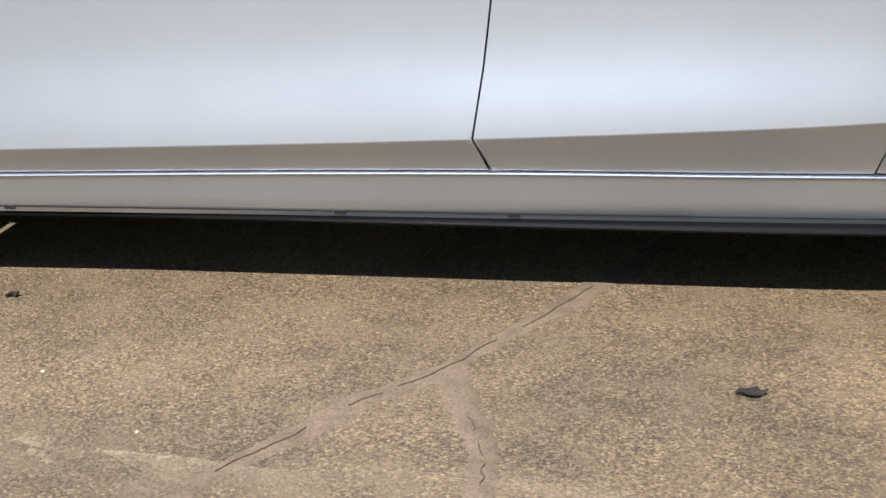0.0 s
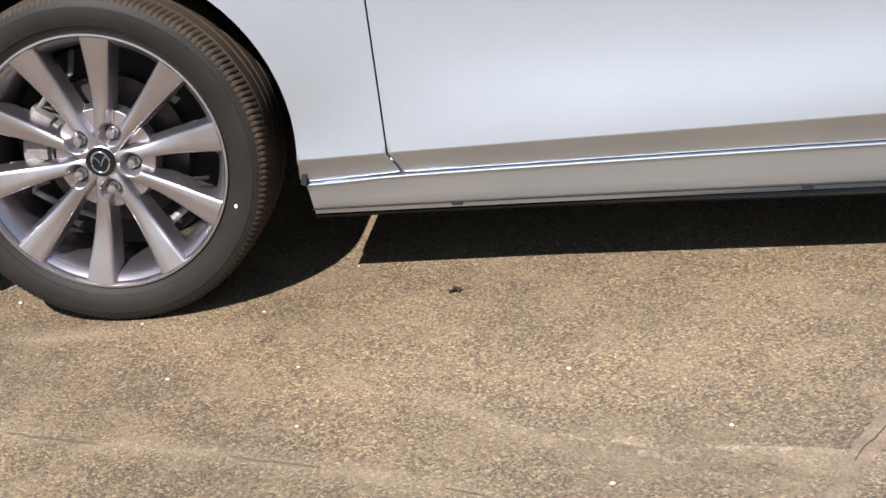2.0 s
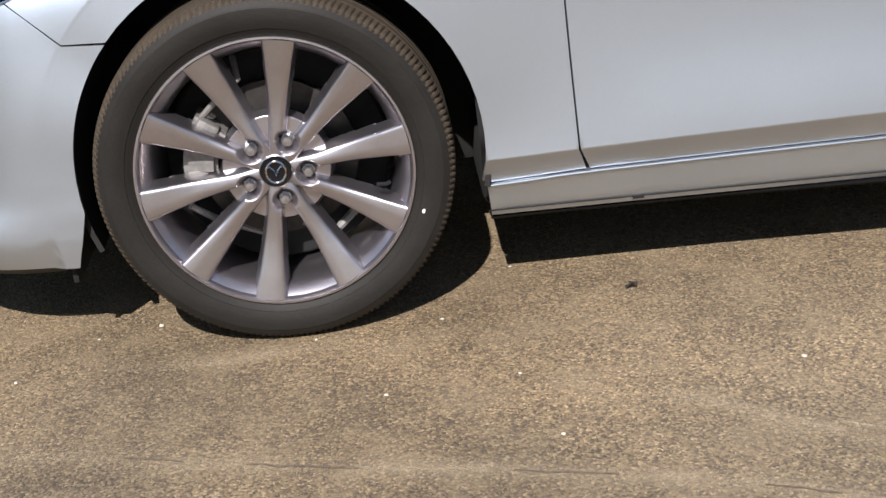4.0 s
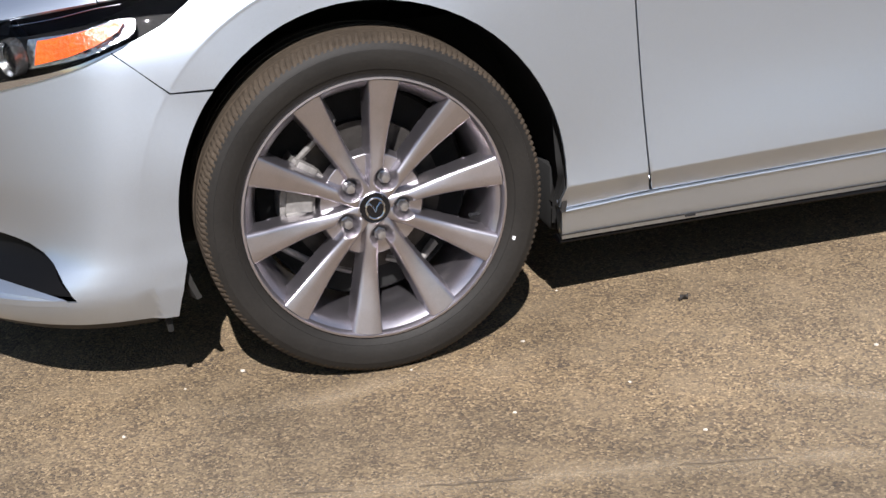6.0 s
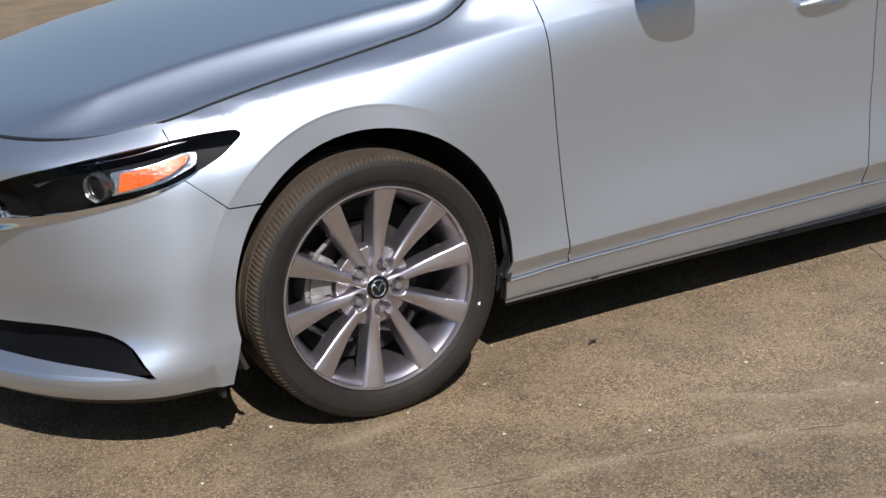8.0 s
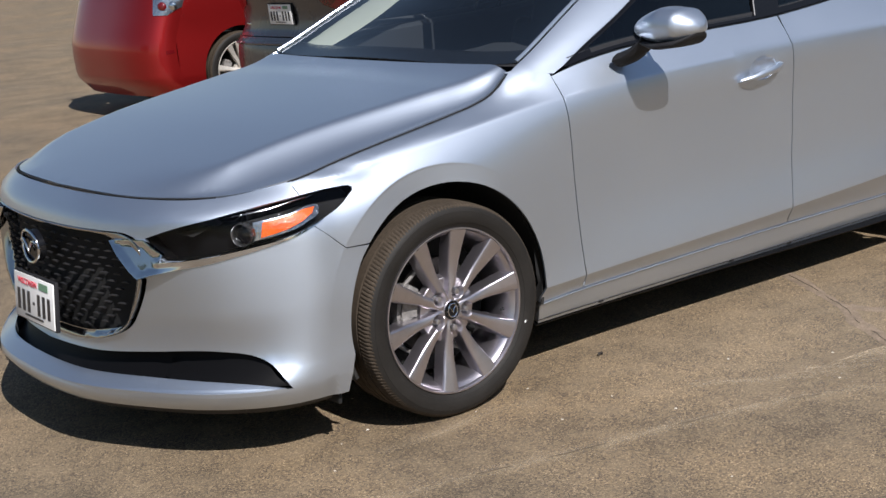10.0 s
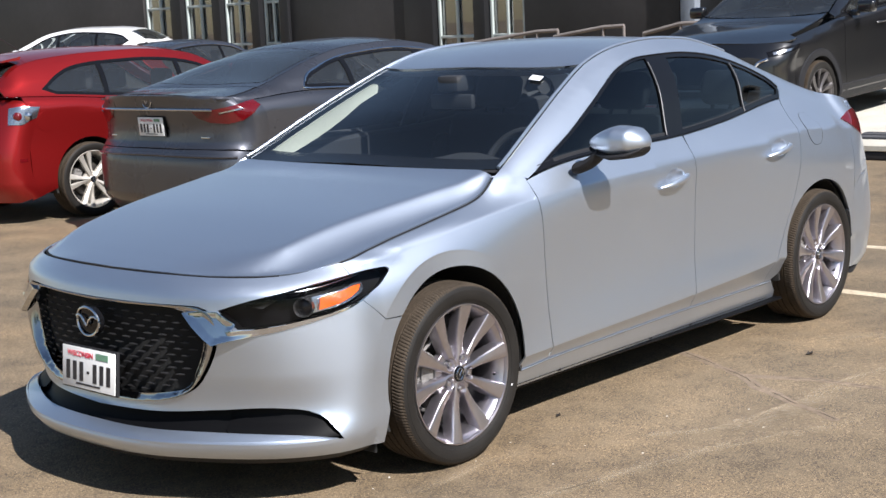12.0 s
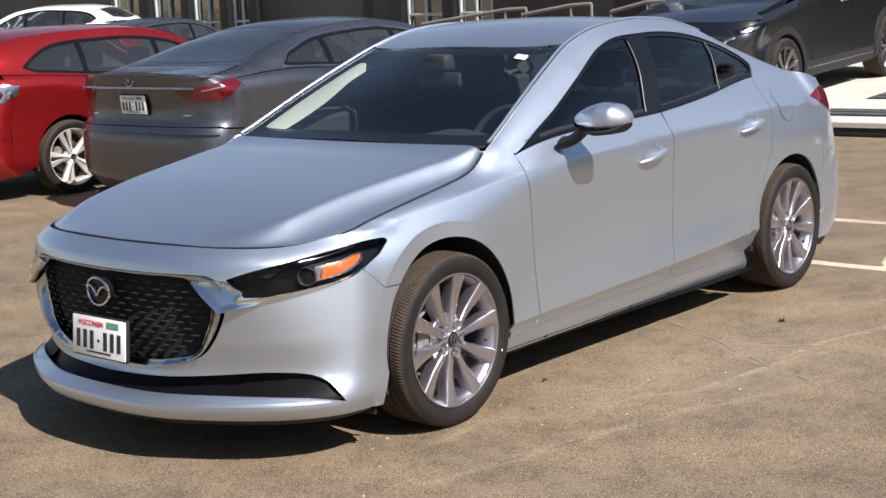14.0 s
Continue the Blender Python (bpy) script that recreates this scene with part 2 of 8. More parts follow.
def pchip_rows(K, V, q):
    """Per row: a curve without overshoot through knots K (N, n) with values V, read at q (N)."""
    h = np.maximum(np.diff(K, axis=1), 1e-5)
    d = np.diff(V, axis=1) / h
    m = np.zeros_like(V)
    m[:, 0], m[:, -1] = d[:, 0], d[:, -1]
    a, b = d[:, :-1], d[:, 1:]
    w1, w2 = 2 * h[:, 1:] + h[:, :-1], h[:, 1:] + 2 * h[:, :-1]
    ok = a * b > 0
    m[:, 1:-1] = np.where(ok, (w1 + w2) / (w1 / np.where(ok, a, 1) + w2 / np.where(ok, b, 1)), 0)
    i = np.clip((q[:, None] >= K).sum(1) - 1, 0, K.shape[1] - 2)
    r = np.arange(len(q))
    hh = h[r, i]
    t = (q - K[r, i]) / hh
    tc = np.clip(t, 0, 1)
    v = (1 + 2 * tc) * (1 - tc) ** 2 * V[r, i] + tc * (1 - tc) ** 2 * hh * m[r, i] + tc**2 * (3 - 2 * tc) * V[r, i + 1] + tc**2 * (tc - 1) * hh * m[r, i + 1]
    return v + np.where(t < 0, t * hh * m[r, 0], 0) + np.where(t > 1, (t - 1) * hh * m[r, -1], 0)


def curve_pts(pts, n):
    """n points along a smooth curve through the given ones."""
    P = np.array(pts, float)
    s = np.r_[0, np.cumsum(np.linalg.norm(np.diff(P, axis=0), axis=1))]
    t = np.linspace(0, s[-1], n)
    return np.stack([spl(*zip(s, P[:, k]))(t) for k in range(P.shape[1])], 1)


def resample(poly, step):
    """A closed outline cut into edges no longer than step."""
    out = []
    for a, b in zip(poly, np.roll(poly, -1, axis=0)):
        n = max(1, int(math.ceil(np.linalg.norm(b - a) / step)))
        out += [a + (b - a) * k / n for k in range(n)]
    return np.array(out)


def offset(poly, d):
    """The outline moved inwards by d (outwards if negative)."""
    area = 0.5 * np.sum(poly[:, 0] * np.roll(poly[:, 1], -1) - np.roll(poly[:, 0], -1) * poly[:, 1])
    if area < 0:
        poly = poly[::-1]
    prev, nxt = np.roll(poly, 1, axis=0), np.roll(poly, -1, axis=0)
    e1, e2 = poly - prev, nxt - poly
    e1 = e1 / np.maximum(np.linalg.norm(e1, axis=1), 1e-9)[:, None]
    e2 = e2 / np.maximum(np.linalg.norm(e2, axis=1), 1e-9)[:, None]
    n1, n2 = np.stack([-e1[:, 1], e1[:, 0]], 1), np.stack([-e2[:, 1], e2[:, 0]], 1)
    n = n1 + n2
    n = n / np.maximum((n * n1).sum(1), 0.5)[:, None] / 1.0
    n = n / np.maximum(1.0, np.linalg.norm(n, axis=1) / 2)[:, None]
    return poly + n * d


def inside(poly, P):
    x, y = P[:, 0], P[:, 1]
    hit = np.zeros(len(P), bool)
    for a, b in zip(poly, np.roll(poly, -1, axis=0)):
        c = (a[1] > y) != (b[1] > y)
        if c.any():
            hit ^= c & (x < (b[0] - a[0]) * (y - a[1]) / (b[1] - a[1] + 1e-15) + a[0])
    return hit


def far_from(poly, P, d):
    keep = np.ones(len(P), bool)
    for a, b in zip(poly, np.roll(poly, -1, axis=0)):
        e = b - a
        t = np.clip(((P - a) @ e) / max(e @ e, 1e-12), 0, 1)
        keep &= np.linalg.norm(P - a - t[:, None] * e, axis=1) > d
    return keep


from mathutils.geometry import delaunay_2d_cdt


def link(name, me, material, parent, label=""):
    me.materials.append(material)
    ob = new(name, me)
    ob.parent = parent
    if label:
        ob["label"] = label
    if material.name.endswith(("glass", "lens")):
        ob.visible_shadow = False
    return ob


def panel(name, outline, surf, material, parent, holes=(), step=0.03, inset=0.0022, depth=0.012, label="", both=False, centre=(1.4, 0, 0.6), lift=0.0, flip=False, feat=()):
    """A pressed panel: the part of a surface inside an outline, with turned-in edges. surf maps (N, 2) to places."""
    loops = [resample(offset(np.array(outline, float), inset), step)]
    loops += [resample(offset(np.array(h, float), -inset if inset > 0 else 0), step) for h in holes]
    lo, hi = loops[0].min(0), loops[0].max(0)
    gx = np.arange(lo[0] + step / 2, hi[0], step)
    gy = np.arange(lo[1] + step / 2, hi[1], step)
    G = np.stack(np.meshgrid(gx, gy), -1).reshape(-1, 2)
    if len(G):
        G = G[inside(loops[0], G)]
        for h in loops[1:]:
            G = G[~inside(h, G)]
        for h in loops:
            G = G[far_from(h, G, step * 0.45)]
    lines = []
    for line in feat:
        Q = np.array(line, float)
        ok = inside(loops[0], Q)
        for h in loops[1:]:
            ok &= ~inside(h, Q)
        for h in loops:
            ok &= far_from(h, Q, 0.004)
        Q = Q[ok]
        if len(Q) > 1:
            lines.append(Q)
            if len(G):
                d = np.min(np.linalg.norm(G[:, None] - Q[None], axis=2), axis=1)
                G = G[d > step * 0.4]
    pts, edges = [tuple(p) for q in lines for p in q], []
    for h in loops:
        base = len(pts)
        pts += [tuple(p) for p in h]
        edges += [(base + i, base + (i + 1) % len(h)) for i in range(len(h))]
    pts += [tuple(p) for p in G]
    v2, _, f2, _, _, _ = delaunay_2d_cdt([Vector(p) for p in pts], edges, [], 0, 1e-6)
    V2 = np.array([tuple(v) for v in v2])
    F = np.array([tuple(f) for f in f2 if len(f) == 3])
    C = V2[F].mean(1)
    keep = inside(loops[0], C)
    for h in loops[1:]:
        keep &= ~inside(h, C)
    F = F[keep]
    e = 0.002
    P = surf(V2)
    du = surf(V2 + (e, 0)) - surf(V2 - (e, 0))
    dv = surf(V2 + (0, e)) - surf(V2 - (0, e))
    N = np.cross(du, dv)
    N /= np.maximum(np.linalg.norm(N, axis=1), 1e-12)[:, None]
    sgn = np.sign(np.median(((P - np.array(centre)) * N).sum(1)))
    N *= sgn if not flip else -sgn
    P = P + N * lift
    T = np.cross(P[F[:, 1]] - P[F[:, 0]], P[F[:, 2]] - P[F[:, 0]])
    bad = (T * N[F[:, 0]]).sum(1) < 0
    F[bad] = F[bad][:, ::-1]
    verts, faces, norms = list(map(tuple, P)), [tuple(map(int, f)) for f in F], list(map(tuple, N))
    if depth:
        cnt = {}
        for f in faces:
            for a, b in ((f[0], f[1]), (f[1], f[2]), (f[2], f[0])):
                cnt[(a, b)] = 1
        rim = [(a, b) for (a, b) in cnt if (b, a) not in cnt]
        top, bot = {}, {}
        for a, b in rim:
            for k in (a, b):
                if k not in top:
                    top[k] = len(verts)
                    verts.append(tuple(P[k]))
                    norms.append((0, 0, 0))
                    bot[k] = len(verts)
                    verts.append(tuple(P[k] - N[k] * depth))
                    norms.append((0, 0, 0))
            faces.append((top[b], top[a], bot[a], bot[b]))
    obs = []
    for s in (1, -1) if both else (1,):
        me = bpy.data.meshes.new(name)
        vs = verts if s == 1 else [(x, -y, z) for x, y, z in verts]
        fs = faces if s == 1 else [f[::-1] for f in faces]
        ns = norms if s == 1 else [(x, -y, z) for x, y, z in norms]
        me.from_pydata(vs, [], fs)
        me.polygons.foreach_set("use_smooth", [True] * len(fs))
        me.normals_split_custom_set_from_vertices(ns)
        obs.append(link(name, me, material, parent, label))
    return obs if both else obs[0]


def mesh(name, bm, material, parent, label="", smooth=True, angle=40):
    """Links a bmesh as one mesh under a thing, smooth but for its sharp edges."""
    bmesh.ops.recalc_face_normals(bm, faces=bm.faces)
    lim = radians(angle)
    for f in bm.faces:
        f.smooth = smooth
    for e in bm.edges:
        e.smooth = len(e.link_faces) == 2 and e.calc_face_angle(0) < lim
    me = bpy.data.meshes.new(name)
    bm.to_mesh(me)
    bm.free()
    return link(name, me, material, parent, label)


def box(bm, lo, hi, bevel=0.0, m=None, seg=2):
    lo, hi = Vector(lo), Vector(hi)
    g = bmesh.ops.create_cube(bm, size=1.0)["verts"]
    bmesh.ops.scale(bm, verts=g, vec=hi - lo)
    bmesh.ops.translate(bm, verts=g, vec=(lo + hi) / 2)
    if bevel:
        es = list({e for v in g for e in v.link_edges})
        r = bmesh.ops.bevel(bm, geom=es, offset=bevel, segments=seg, affect="EDGES", profile=0.5)
        g = list({v for f in r["faces"] for v in f.verts} | {v for v in g if v.is_valid})
    if m is not None:
        bmesh.ops.transform(bm, matrix=m, verts=g)
    return g


def lathe(bm, prof, n=64, m=None, close=False):
    """Turns a profile of (axial, radius) round the y axis."""
    rings = []
    for y, r in prof:
        rings.append([bm.verts.new((r * math.sin(2 * math.pi * k / n), y, r * math.cos(2 * math.pi * k / n))) for k in range(n)])
    pairs = list(zip(rings, rings[1:])) + ([(rings[-1], rings[0])] if close else [])
    for a, b in pairs:
        for k in range(n):
            bm.faces.new((a[k], a[(k + 1) % n], b[(k + 1) % n], b[k]))
    vs = [v for r in rings for v in r]
    if m is not None:
        bmesh.ops.transform(bm, matrix=m, verts=vs)
    return rings


def loft(bm, sections, closed=True, caps=True):
    """Skins a row of sections with equal point counts."""
    rows = [[bm.verts.new(tuple(p)) for p in s] for s in sections]
    n = len(rows[0])
    for a, b in zip(rows, rows[1:]):
        for k in range(n if closed else n - 1):
            bm.faces.new((a[k], a[(k + 1) % n], b[(k + 1) % n], b[k]))
    if caps and closed:
        bm.faces.new(rows[0][::-1])
        bm.faces.new(rows[-1])
    return rows


def tube(bm, path, radius, n=8, closed=False, flat=1.0):
    """A round or flattened bar along a path."""
    P = [Vector(p) for p in path]
    secs = []
    for i, p in enumerate(P):
        a = P[i - 1] if i or closed else P[i]
        b = P[(i + 1) % len(P)] if i < len(P) - 1 or closed else P[i]
        t = (b - a).normalized()
        s = t.cross(Vector((0, 0, 1)))
        s = s.normalized() if s.length > 1e-4 else Vector((1, 0, 0))
        u = s.cross(t)
        r = radius(i / max(1, len(P) - 1)) if callable(radius) else radius
        secs.append([p + s * r * math.cos(2 * math.pi * k / n) * flat + u * r * math.sin(2 * math.pi * k / n) for k in range(n)])
    rows = [[bm.verts.new(v) for v in s] for s in secs]
    for a, b in list(zip(rows, rows[1:])) + ([(rows[-1], rows[0])] if closed else []):
        for k in range(n):
            bm.faces.new((a[k], a[(k + 1) % n], b[(k + 1) % n], b[k]))
    if not closed:
        bm.faces.new(rows[0][::-1])
        bm.faces.new(rows[-1])


def empty(name, m=None):
    ob = new(name)
    ob.empty_display_size = 0.2
    if m is not None:
        ob.matrix_basis = m
    return ob


# ---- ground ----
def ground_material():
    m, nt, p = shader("exposed aggregate asphalt")
    L = nt.links.new
    co = nt.nodes.new("ShaderNodeTexCoord")

    def tex(kind, scale, **kw):
        n = nt.nodes.new(kind)
        n.inputs["Scale"].default_value = scale
        L(co.outputs["Object"], n.inputs["Vector"])
        for k, v in kw.items():
            n.inputs[k].default_value = v
        return n

    stones = tex("ShaderNodeTexVoronoi", 230)
    ramp = nt.nodes.new("ShaderNodeValToRGB")
    sep = nt.nodes.new("ShaderNodeSeparateColor")
    L(stones.outputs["Color"], sep.inputs["Color"])
    cr = ramp.color_ramp
    cr.elements[0].position, cr.elements[0].color = 0.0, (0.068, 0.054, 0.044, 1)
    cr.elements[1].position, cr.elements[1].color = 1.0, (0.424, 0.325, 0.208, 1)
    for pos, c in ((0.3, (0.146, 0.107, 0.069)), (0.6, (0.208, 0.155, 0.095)), (0.88, (0.276, 0.212, 0.130))):
        e = cr.elements.new(pos)
        e.color = (*c, 1)
    L(sep.outputs["Red"], ramp.inputs["Fac"])
    blot = tex("ShaderNodeTexNoise", 2.2, Detail=6.0, Roughness=0.62)
    br = nt.nodes.new("ShaderNodeMapRange")
    br.inputs["From Min"].default_value, br.inputs["From Max"].default_value = 0.3, 0.7
    br.inputs["To Min"].default_value, br.inputs["To Max"].default_value = 0.56, 1.10
    L(blot.outputs["Fac"], br.inputs["Value"])
    sc = nt.nodes.new("ShaderNodeVectorMath")
    sc.operation = "SCALE"
    L(ramp.outputs["Color"], sc.inputs[0])
    L(br.outputs["Result"], sc.inputs["Scale"])
    # wide pale and rusty stains
    wide = tex("ShaderNodeTexNoise", 0.55, Detail=4.0)
    wr = nt.nodes.new("ShaderNodeValToRGB")
    wr.color_ramp.elements[0].position, wr.color_ramp.elements[0].color = 0.35, (0.9, 0.92, 0.95, 1)
    wr.color_ramp.elements[1].position, wr.color_ramp.elements[1].color = 0.65, (1.06, 1.0, 0.9, 1)
    L(wide.outputs["Fac"], wr.inputs["Fac"])
    mul = nt.nodes.new("ShaderNodeVectorMath")
    mul.operation = "MULTIPLY"
    L(sc.outputs["Vector"], mul.inputs[0])
    L(wr.outputs["Color"], mul.inputs[1])
    # dirt film between the stones
    film = tex("ShaderNodeTexNoise", 9, Detail=5.0)
    fr = nt.nodes.new("ShaderNodeMapRange")
    fr.inputs["From Min"].default_value, fr.inputs["From Max"].default_value = 0.45, 0.75
    fr.inputs["To Max"].default_value = 0.55
    L(film.outputs["Fac"], fr.inputs["Value"])
    mix = nt.nodes.new("ShaderNodeMix")
    mix.data_type = "RGBA"
    mix.inputs["B"].default_value = (0.205, 0.155, 0.097, 1)
    for s in mix.inputs:
        if s.name == "B" and s.type == "RGBA":
            s.default_value = (0.205, 0.155, 0.097, 1)
        if s.name == "A" and s.type == "RGBA":
            L(mul.outputs["Vector"], s)
    L(fr.outputs["Result"], mix.inputs["Factor"])
    for s in mix.outputs:
        if s.type == "RGBA":
            L(s, p.inputs["Base Color"])
    p.inputs["Roughness"].default_value = 0.85
    bump = nt.nodes.new("ShaderNodeBump")
    bump.inputs["Strength"].default_value = 0.5
    bump.inputs["Distance"].default_value = 0.003
    inv = nt.nodes.new("ShaderNodeMath")
    inv.operation = "SUBTRACT"
    inv.inputs[0].default_value = 1.0
    L(stones.outputs["Distance"], inv.inputs[1])
    L(inv.outputs["Value"], bump.inputs["Height"])
    L(bump.outputs["Normal"], p.inputs["Normal"])
    return m


M["ground"] = ground_material()
bm = bmesh.new()
gx = [-1500, -60, -8, 8, 60, 1500]
rows = [[bm.verts.new((x, y, 0)) for x in gx] for y in gx]
for a, b in zip(rows, rows[1:]):
    for k in range(len(gx) - 1):
        bm.faces.new((a[k], a[k + 1], b[k + 1], b[k]))
ground = mesh("ground", bm, M["ground"], None)
tagged(ground, "brown weathered asphalt of a car park with exposed stones", "ground", kind="structure")


# ---- the silver sedan: its surfaces ----
# Lengthwise rails of the side, each as half width and height along x (front axle at x = 0, nose towards -x).
def rail(w, z):
    return spl(*w), spl(*z)


HOODLINE_W = ((-0.62, 0.69), (-0.442, 0.752), (-0.25, 0.752), (0, 0.747), (0.3, 0.738), (0.37, 0.730), (0.5, 0.706), (0.75, 0.657), (1.0, 0.605), (1.22, 0.565), (1.44, 0.552), (1.72, 0.545), (2.0, 0.540), (2.25, 0.550), (2.65, 0.59), (3.0, 0.645), (3.36, 0.68), (3.6, 0.66))
HOODLINE_Z = ((-0.62, 0.742), (-0.442, 0.777), (-0.25, 0.814), (0, 0.853), (0.15, 0.876), (0.24, 0.892), (0.3, 0.910), (0.34, 0.931), (0.37, 0.953), (0.5, 1.016), (0.75, 1.140), (1.0, 1.256), (1.22, 1.345), (1.44, 1.398), (1.72, 1.421), (2.0, 1.412), (2.25, 1.368), (2.65, 1.238), (3.0, 1.122), (3.36, 1.045), (3.6, 1.0))
rail_w, rail_z = spl(*HOODLINE_W), spl(*HOODLINE_Z)
BELT_W = nat((-0.6, 0.755), (-0.442, 0.785), (-0.2, 0.794), (0, 0.792), (0.25, 0.785), (0.42, 0.783), (0.56, 0.785), (1.1, 0.790), (1.6, 0.788), (2.2, 0.758), (2.6, 0.712), (3.0, 0.72), (3.4, 0.72))
BELT_Z = spl((-0.6, 0.713), (-0.442, 0.750), (-0.2, 0.797), (0, 0.832), (0.3, 0.880), (0.42, 0.912), (0.50, 0.936), (0.56, 0.950), (0.85, 0.988), (1.15, 0.999), (1.5, 1.004), (1.96, 1.035), (2.4, 1.078), (2.61, 1.092), (3.0, 1.05), (3.4, 0.98))
SILL_Z = spl((-0.4, 0.247), (0.38, 0.246), (0.56, 0.254), (1.6, 0.262), (2.1, 0.258), (3.4, 0.256))
CREASE_Z = spl((-0.4, 0.30), (0.38, 0.302), (0.54, 0.306), (1.57, 0.330), (2.07, 0.349), (2.4, 0.365), (3.4, 0.37))
# shoulder line of fender and doors
SHOULDER_W = nat((-0.6, 0.783), (-0.3, 0.801), (0, 0.814), (0.3, 0.8235), (0.6, 0.834), (1.1, 0.842), (1.6, 0.846), (2.2, 0.850), (2.7, 0.848), (3.1, 0.82), (3.4, 0.75))
SHOULDER_Z = nat((-0.6, 0.685), (-0.3, 0.754), (0, 0.812), (0.3, 0.854), (0.6, 0.879), (1.1, 0.898), (1.6, 0.908), (2.2, 0.932), (2.7, 0.945), (3.4, 0.88))
SIDE = [
    rail(((-0.6, 0.77), (3.6, 0.77)), ((-0.6, 0.148), (0.4, 0.152), (2.3, 0.143), (3.6, 0.145))),
    rail(((-0.6, 0.798), (3.6, 0.798)), ((-0.6, 0.170), (0.4, 0.171), (2.3, 0.160), (3.6, 0.162))),
    (spl((-0.6, 0.825), (3.6, 0.825)), SILL_Z),
    (spl((-0.6, 0.8575), (0.38, 0.8615), (1.5, 0.8695), (2.2, 0.8775), (3.4, 0.8575)), lambda x: CREASE_Z(x) - 0.0035),
    (spl((-0.6, 0.86), (0.38, 0.864), (1.5, 0.872), (2.2, 0.880), (3.4, 0.86)), lambda x: CREASE_Z(x)),
    (spl((-0.6, 0.8596), (0.38, 0.8636), (1.5, 0.8716), (2.2, 0.8796), (3.4, 0.8596)), lambda x: CREASE_Z(x) + 0.0035),
]
# the skin between the lower crease and the shoulder
FLANK = [
    (nat((-0.6, 0.842), (-0.3, 0.862), (0, 0.872), (0.4, 0.858), (0.7, 0.850), (1.1, 0.850), (1.6, 0.854), (2.2, 0.866), (2.7, 0.878), (3.1, 0.87), (3.4, 0.82)), nat((-0.6, 0.45), (1.5, 0.46), (3.4, 0.48))),
    (nat((-0.6, 0.822), (-0.3, 0.852), (0, 0.868), (0.4, 0.855), (0.7, 0.844), (1.1, 0.842), (1.6, 0.845), (2.2, 0.860), (2.7, 0.880), (3.1, 0.866), (3.4, 0.80)), nat((-0.6, 0.57), (0, 0.61), (1.5, 0.63), (3.4, 0.63))),
    (nat((-0.6, 0.804), (-0.3, 0.834), (0, 0.853), (0.4, 0.852), (0.7, 0.8465), (1.1, 0.844), (1.6, 0.847), (2.2, 0.86), (2.7, 0.878), (3.1, 0.855), (3.4, 0.78)), nat((-0.6, 0.635), (-0.3, 0.69), (0, 0.725), (0.5, 0.755), (1.5, 0.78), (2.7, 0.80), (3.4, 0.76))),
]


def smooth_max(a, b, k):
    h = np.clip(0.5 + 0.5 * (a - b) / k, 0, 1)
    return b + (a - b) * h + k * h * (1 - h)


def side_base(x, z):
    """Half width of the body side at x and height z, without the wheel lips."""
    x, z = np.asarray(x, float), np.asarray(z, float)
    W = [f(x) for f, _ in SIDE]
    Z = [g(x) for _, g in SIDE]
    low = pchip_rows(np.stack(Z, 1), np.stack(W, 1), z)
    # flank: from the crease up to the shoulder, bulging over the front axle
    sw, sz = SHOULDER_W(x), SHOULDER_Z(x)
    K = [Z[-1]] + [g(x) for _, g in FLANK] + [sz]
    V = [W[-1]] + [f(x) for f, _ in FLANK] + [sw]
    lean = -0.36 - 0.16 * np.exp(-(((x - 0.05) / 0.5) ** 2))
    lean = lean + 0.16 * np.clip((x - 0.5) / 0.5, 0, 1)
    mid = spline_rows(np.stack(K, 1), np.stack(V, 1), z, -0.10 + 0 * x, lean)
    # above the shoulder: belt, glass and pillars up to the rail
    bw, bz, rw, rz = BELT_W(x), BELT_Z(x), rail_w(x), rail_z(x)
    bz = np.maximum(bz, sz + 0.012)
    rz = np.maximum(rz, bz + 0.012)
    W, Z = [sw, bw], [sz, bz]
    for t, bulge in ((0.5, 0.045), (0.85, 0.03), (1.0, 0.0)):
        W.append(bw + (rw - bw) * t + bulge * np.clip((rz - bz) / 0.3, 0, 1))
        Z.append(bz + (rz - bz) * t)
    up = pchip_rows(np.stack(Z, 1), np.stack(W, 1), z)
    # fender: the shoulder is crisp towards the door and fades out towards the lamp
    d0 = (bw - sw) / (bz - sz)
    crisp = np.clip((x + 0.20) / 0.40, 0, 1)
    crisp = crisp * crisp * (3 - 2 * crisp)
    soft = spline_rows(np.stack([sz, bz, rz], 1), np.stack([sw, bw, rw], 1), z, lean + crisp * (d0 - lean), (rw - bw) / (rz - bz) * 1.15)
    soft = np.where(z > rz, rw + (z - rz) * (rw - bw) / (rz - bz), soft)
    far = np.clip((x - 0.30) / 0.15, 0, 1)
    up = soft + (up - soft) * far
    return np.where(z < K[0], low, np.where(z < sz, mid, up))


def bare_w(x, z):
    """Half width without the wheel lips, the wrapped ends included."""
    x, z = np.asarray(x, float), np.asarray(z, float)
    out = side_base(x, z)
    for cut, surf, low in ((-0.2, front_bare, True), (3.0, rear_bare, False)):
        near = x < cut if low else x > cut
        if near.any():
            a, b = np.zeros(near.sum()), np.ones(near.sum())
            for _ in range(14):
                m = (a + b) / 2
                px = surf(np.stack([m, z[near]], 1))[:, 0]
                inner = px < x[near] if low else px > x[near]
                a, b = np.where(inner, m, a), np.where(inner, b, m)
            out[near] = -surf(np.stack([(a + b) / 2, z[near]], 1))[:, 1]
    return out


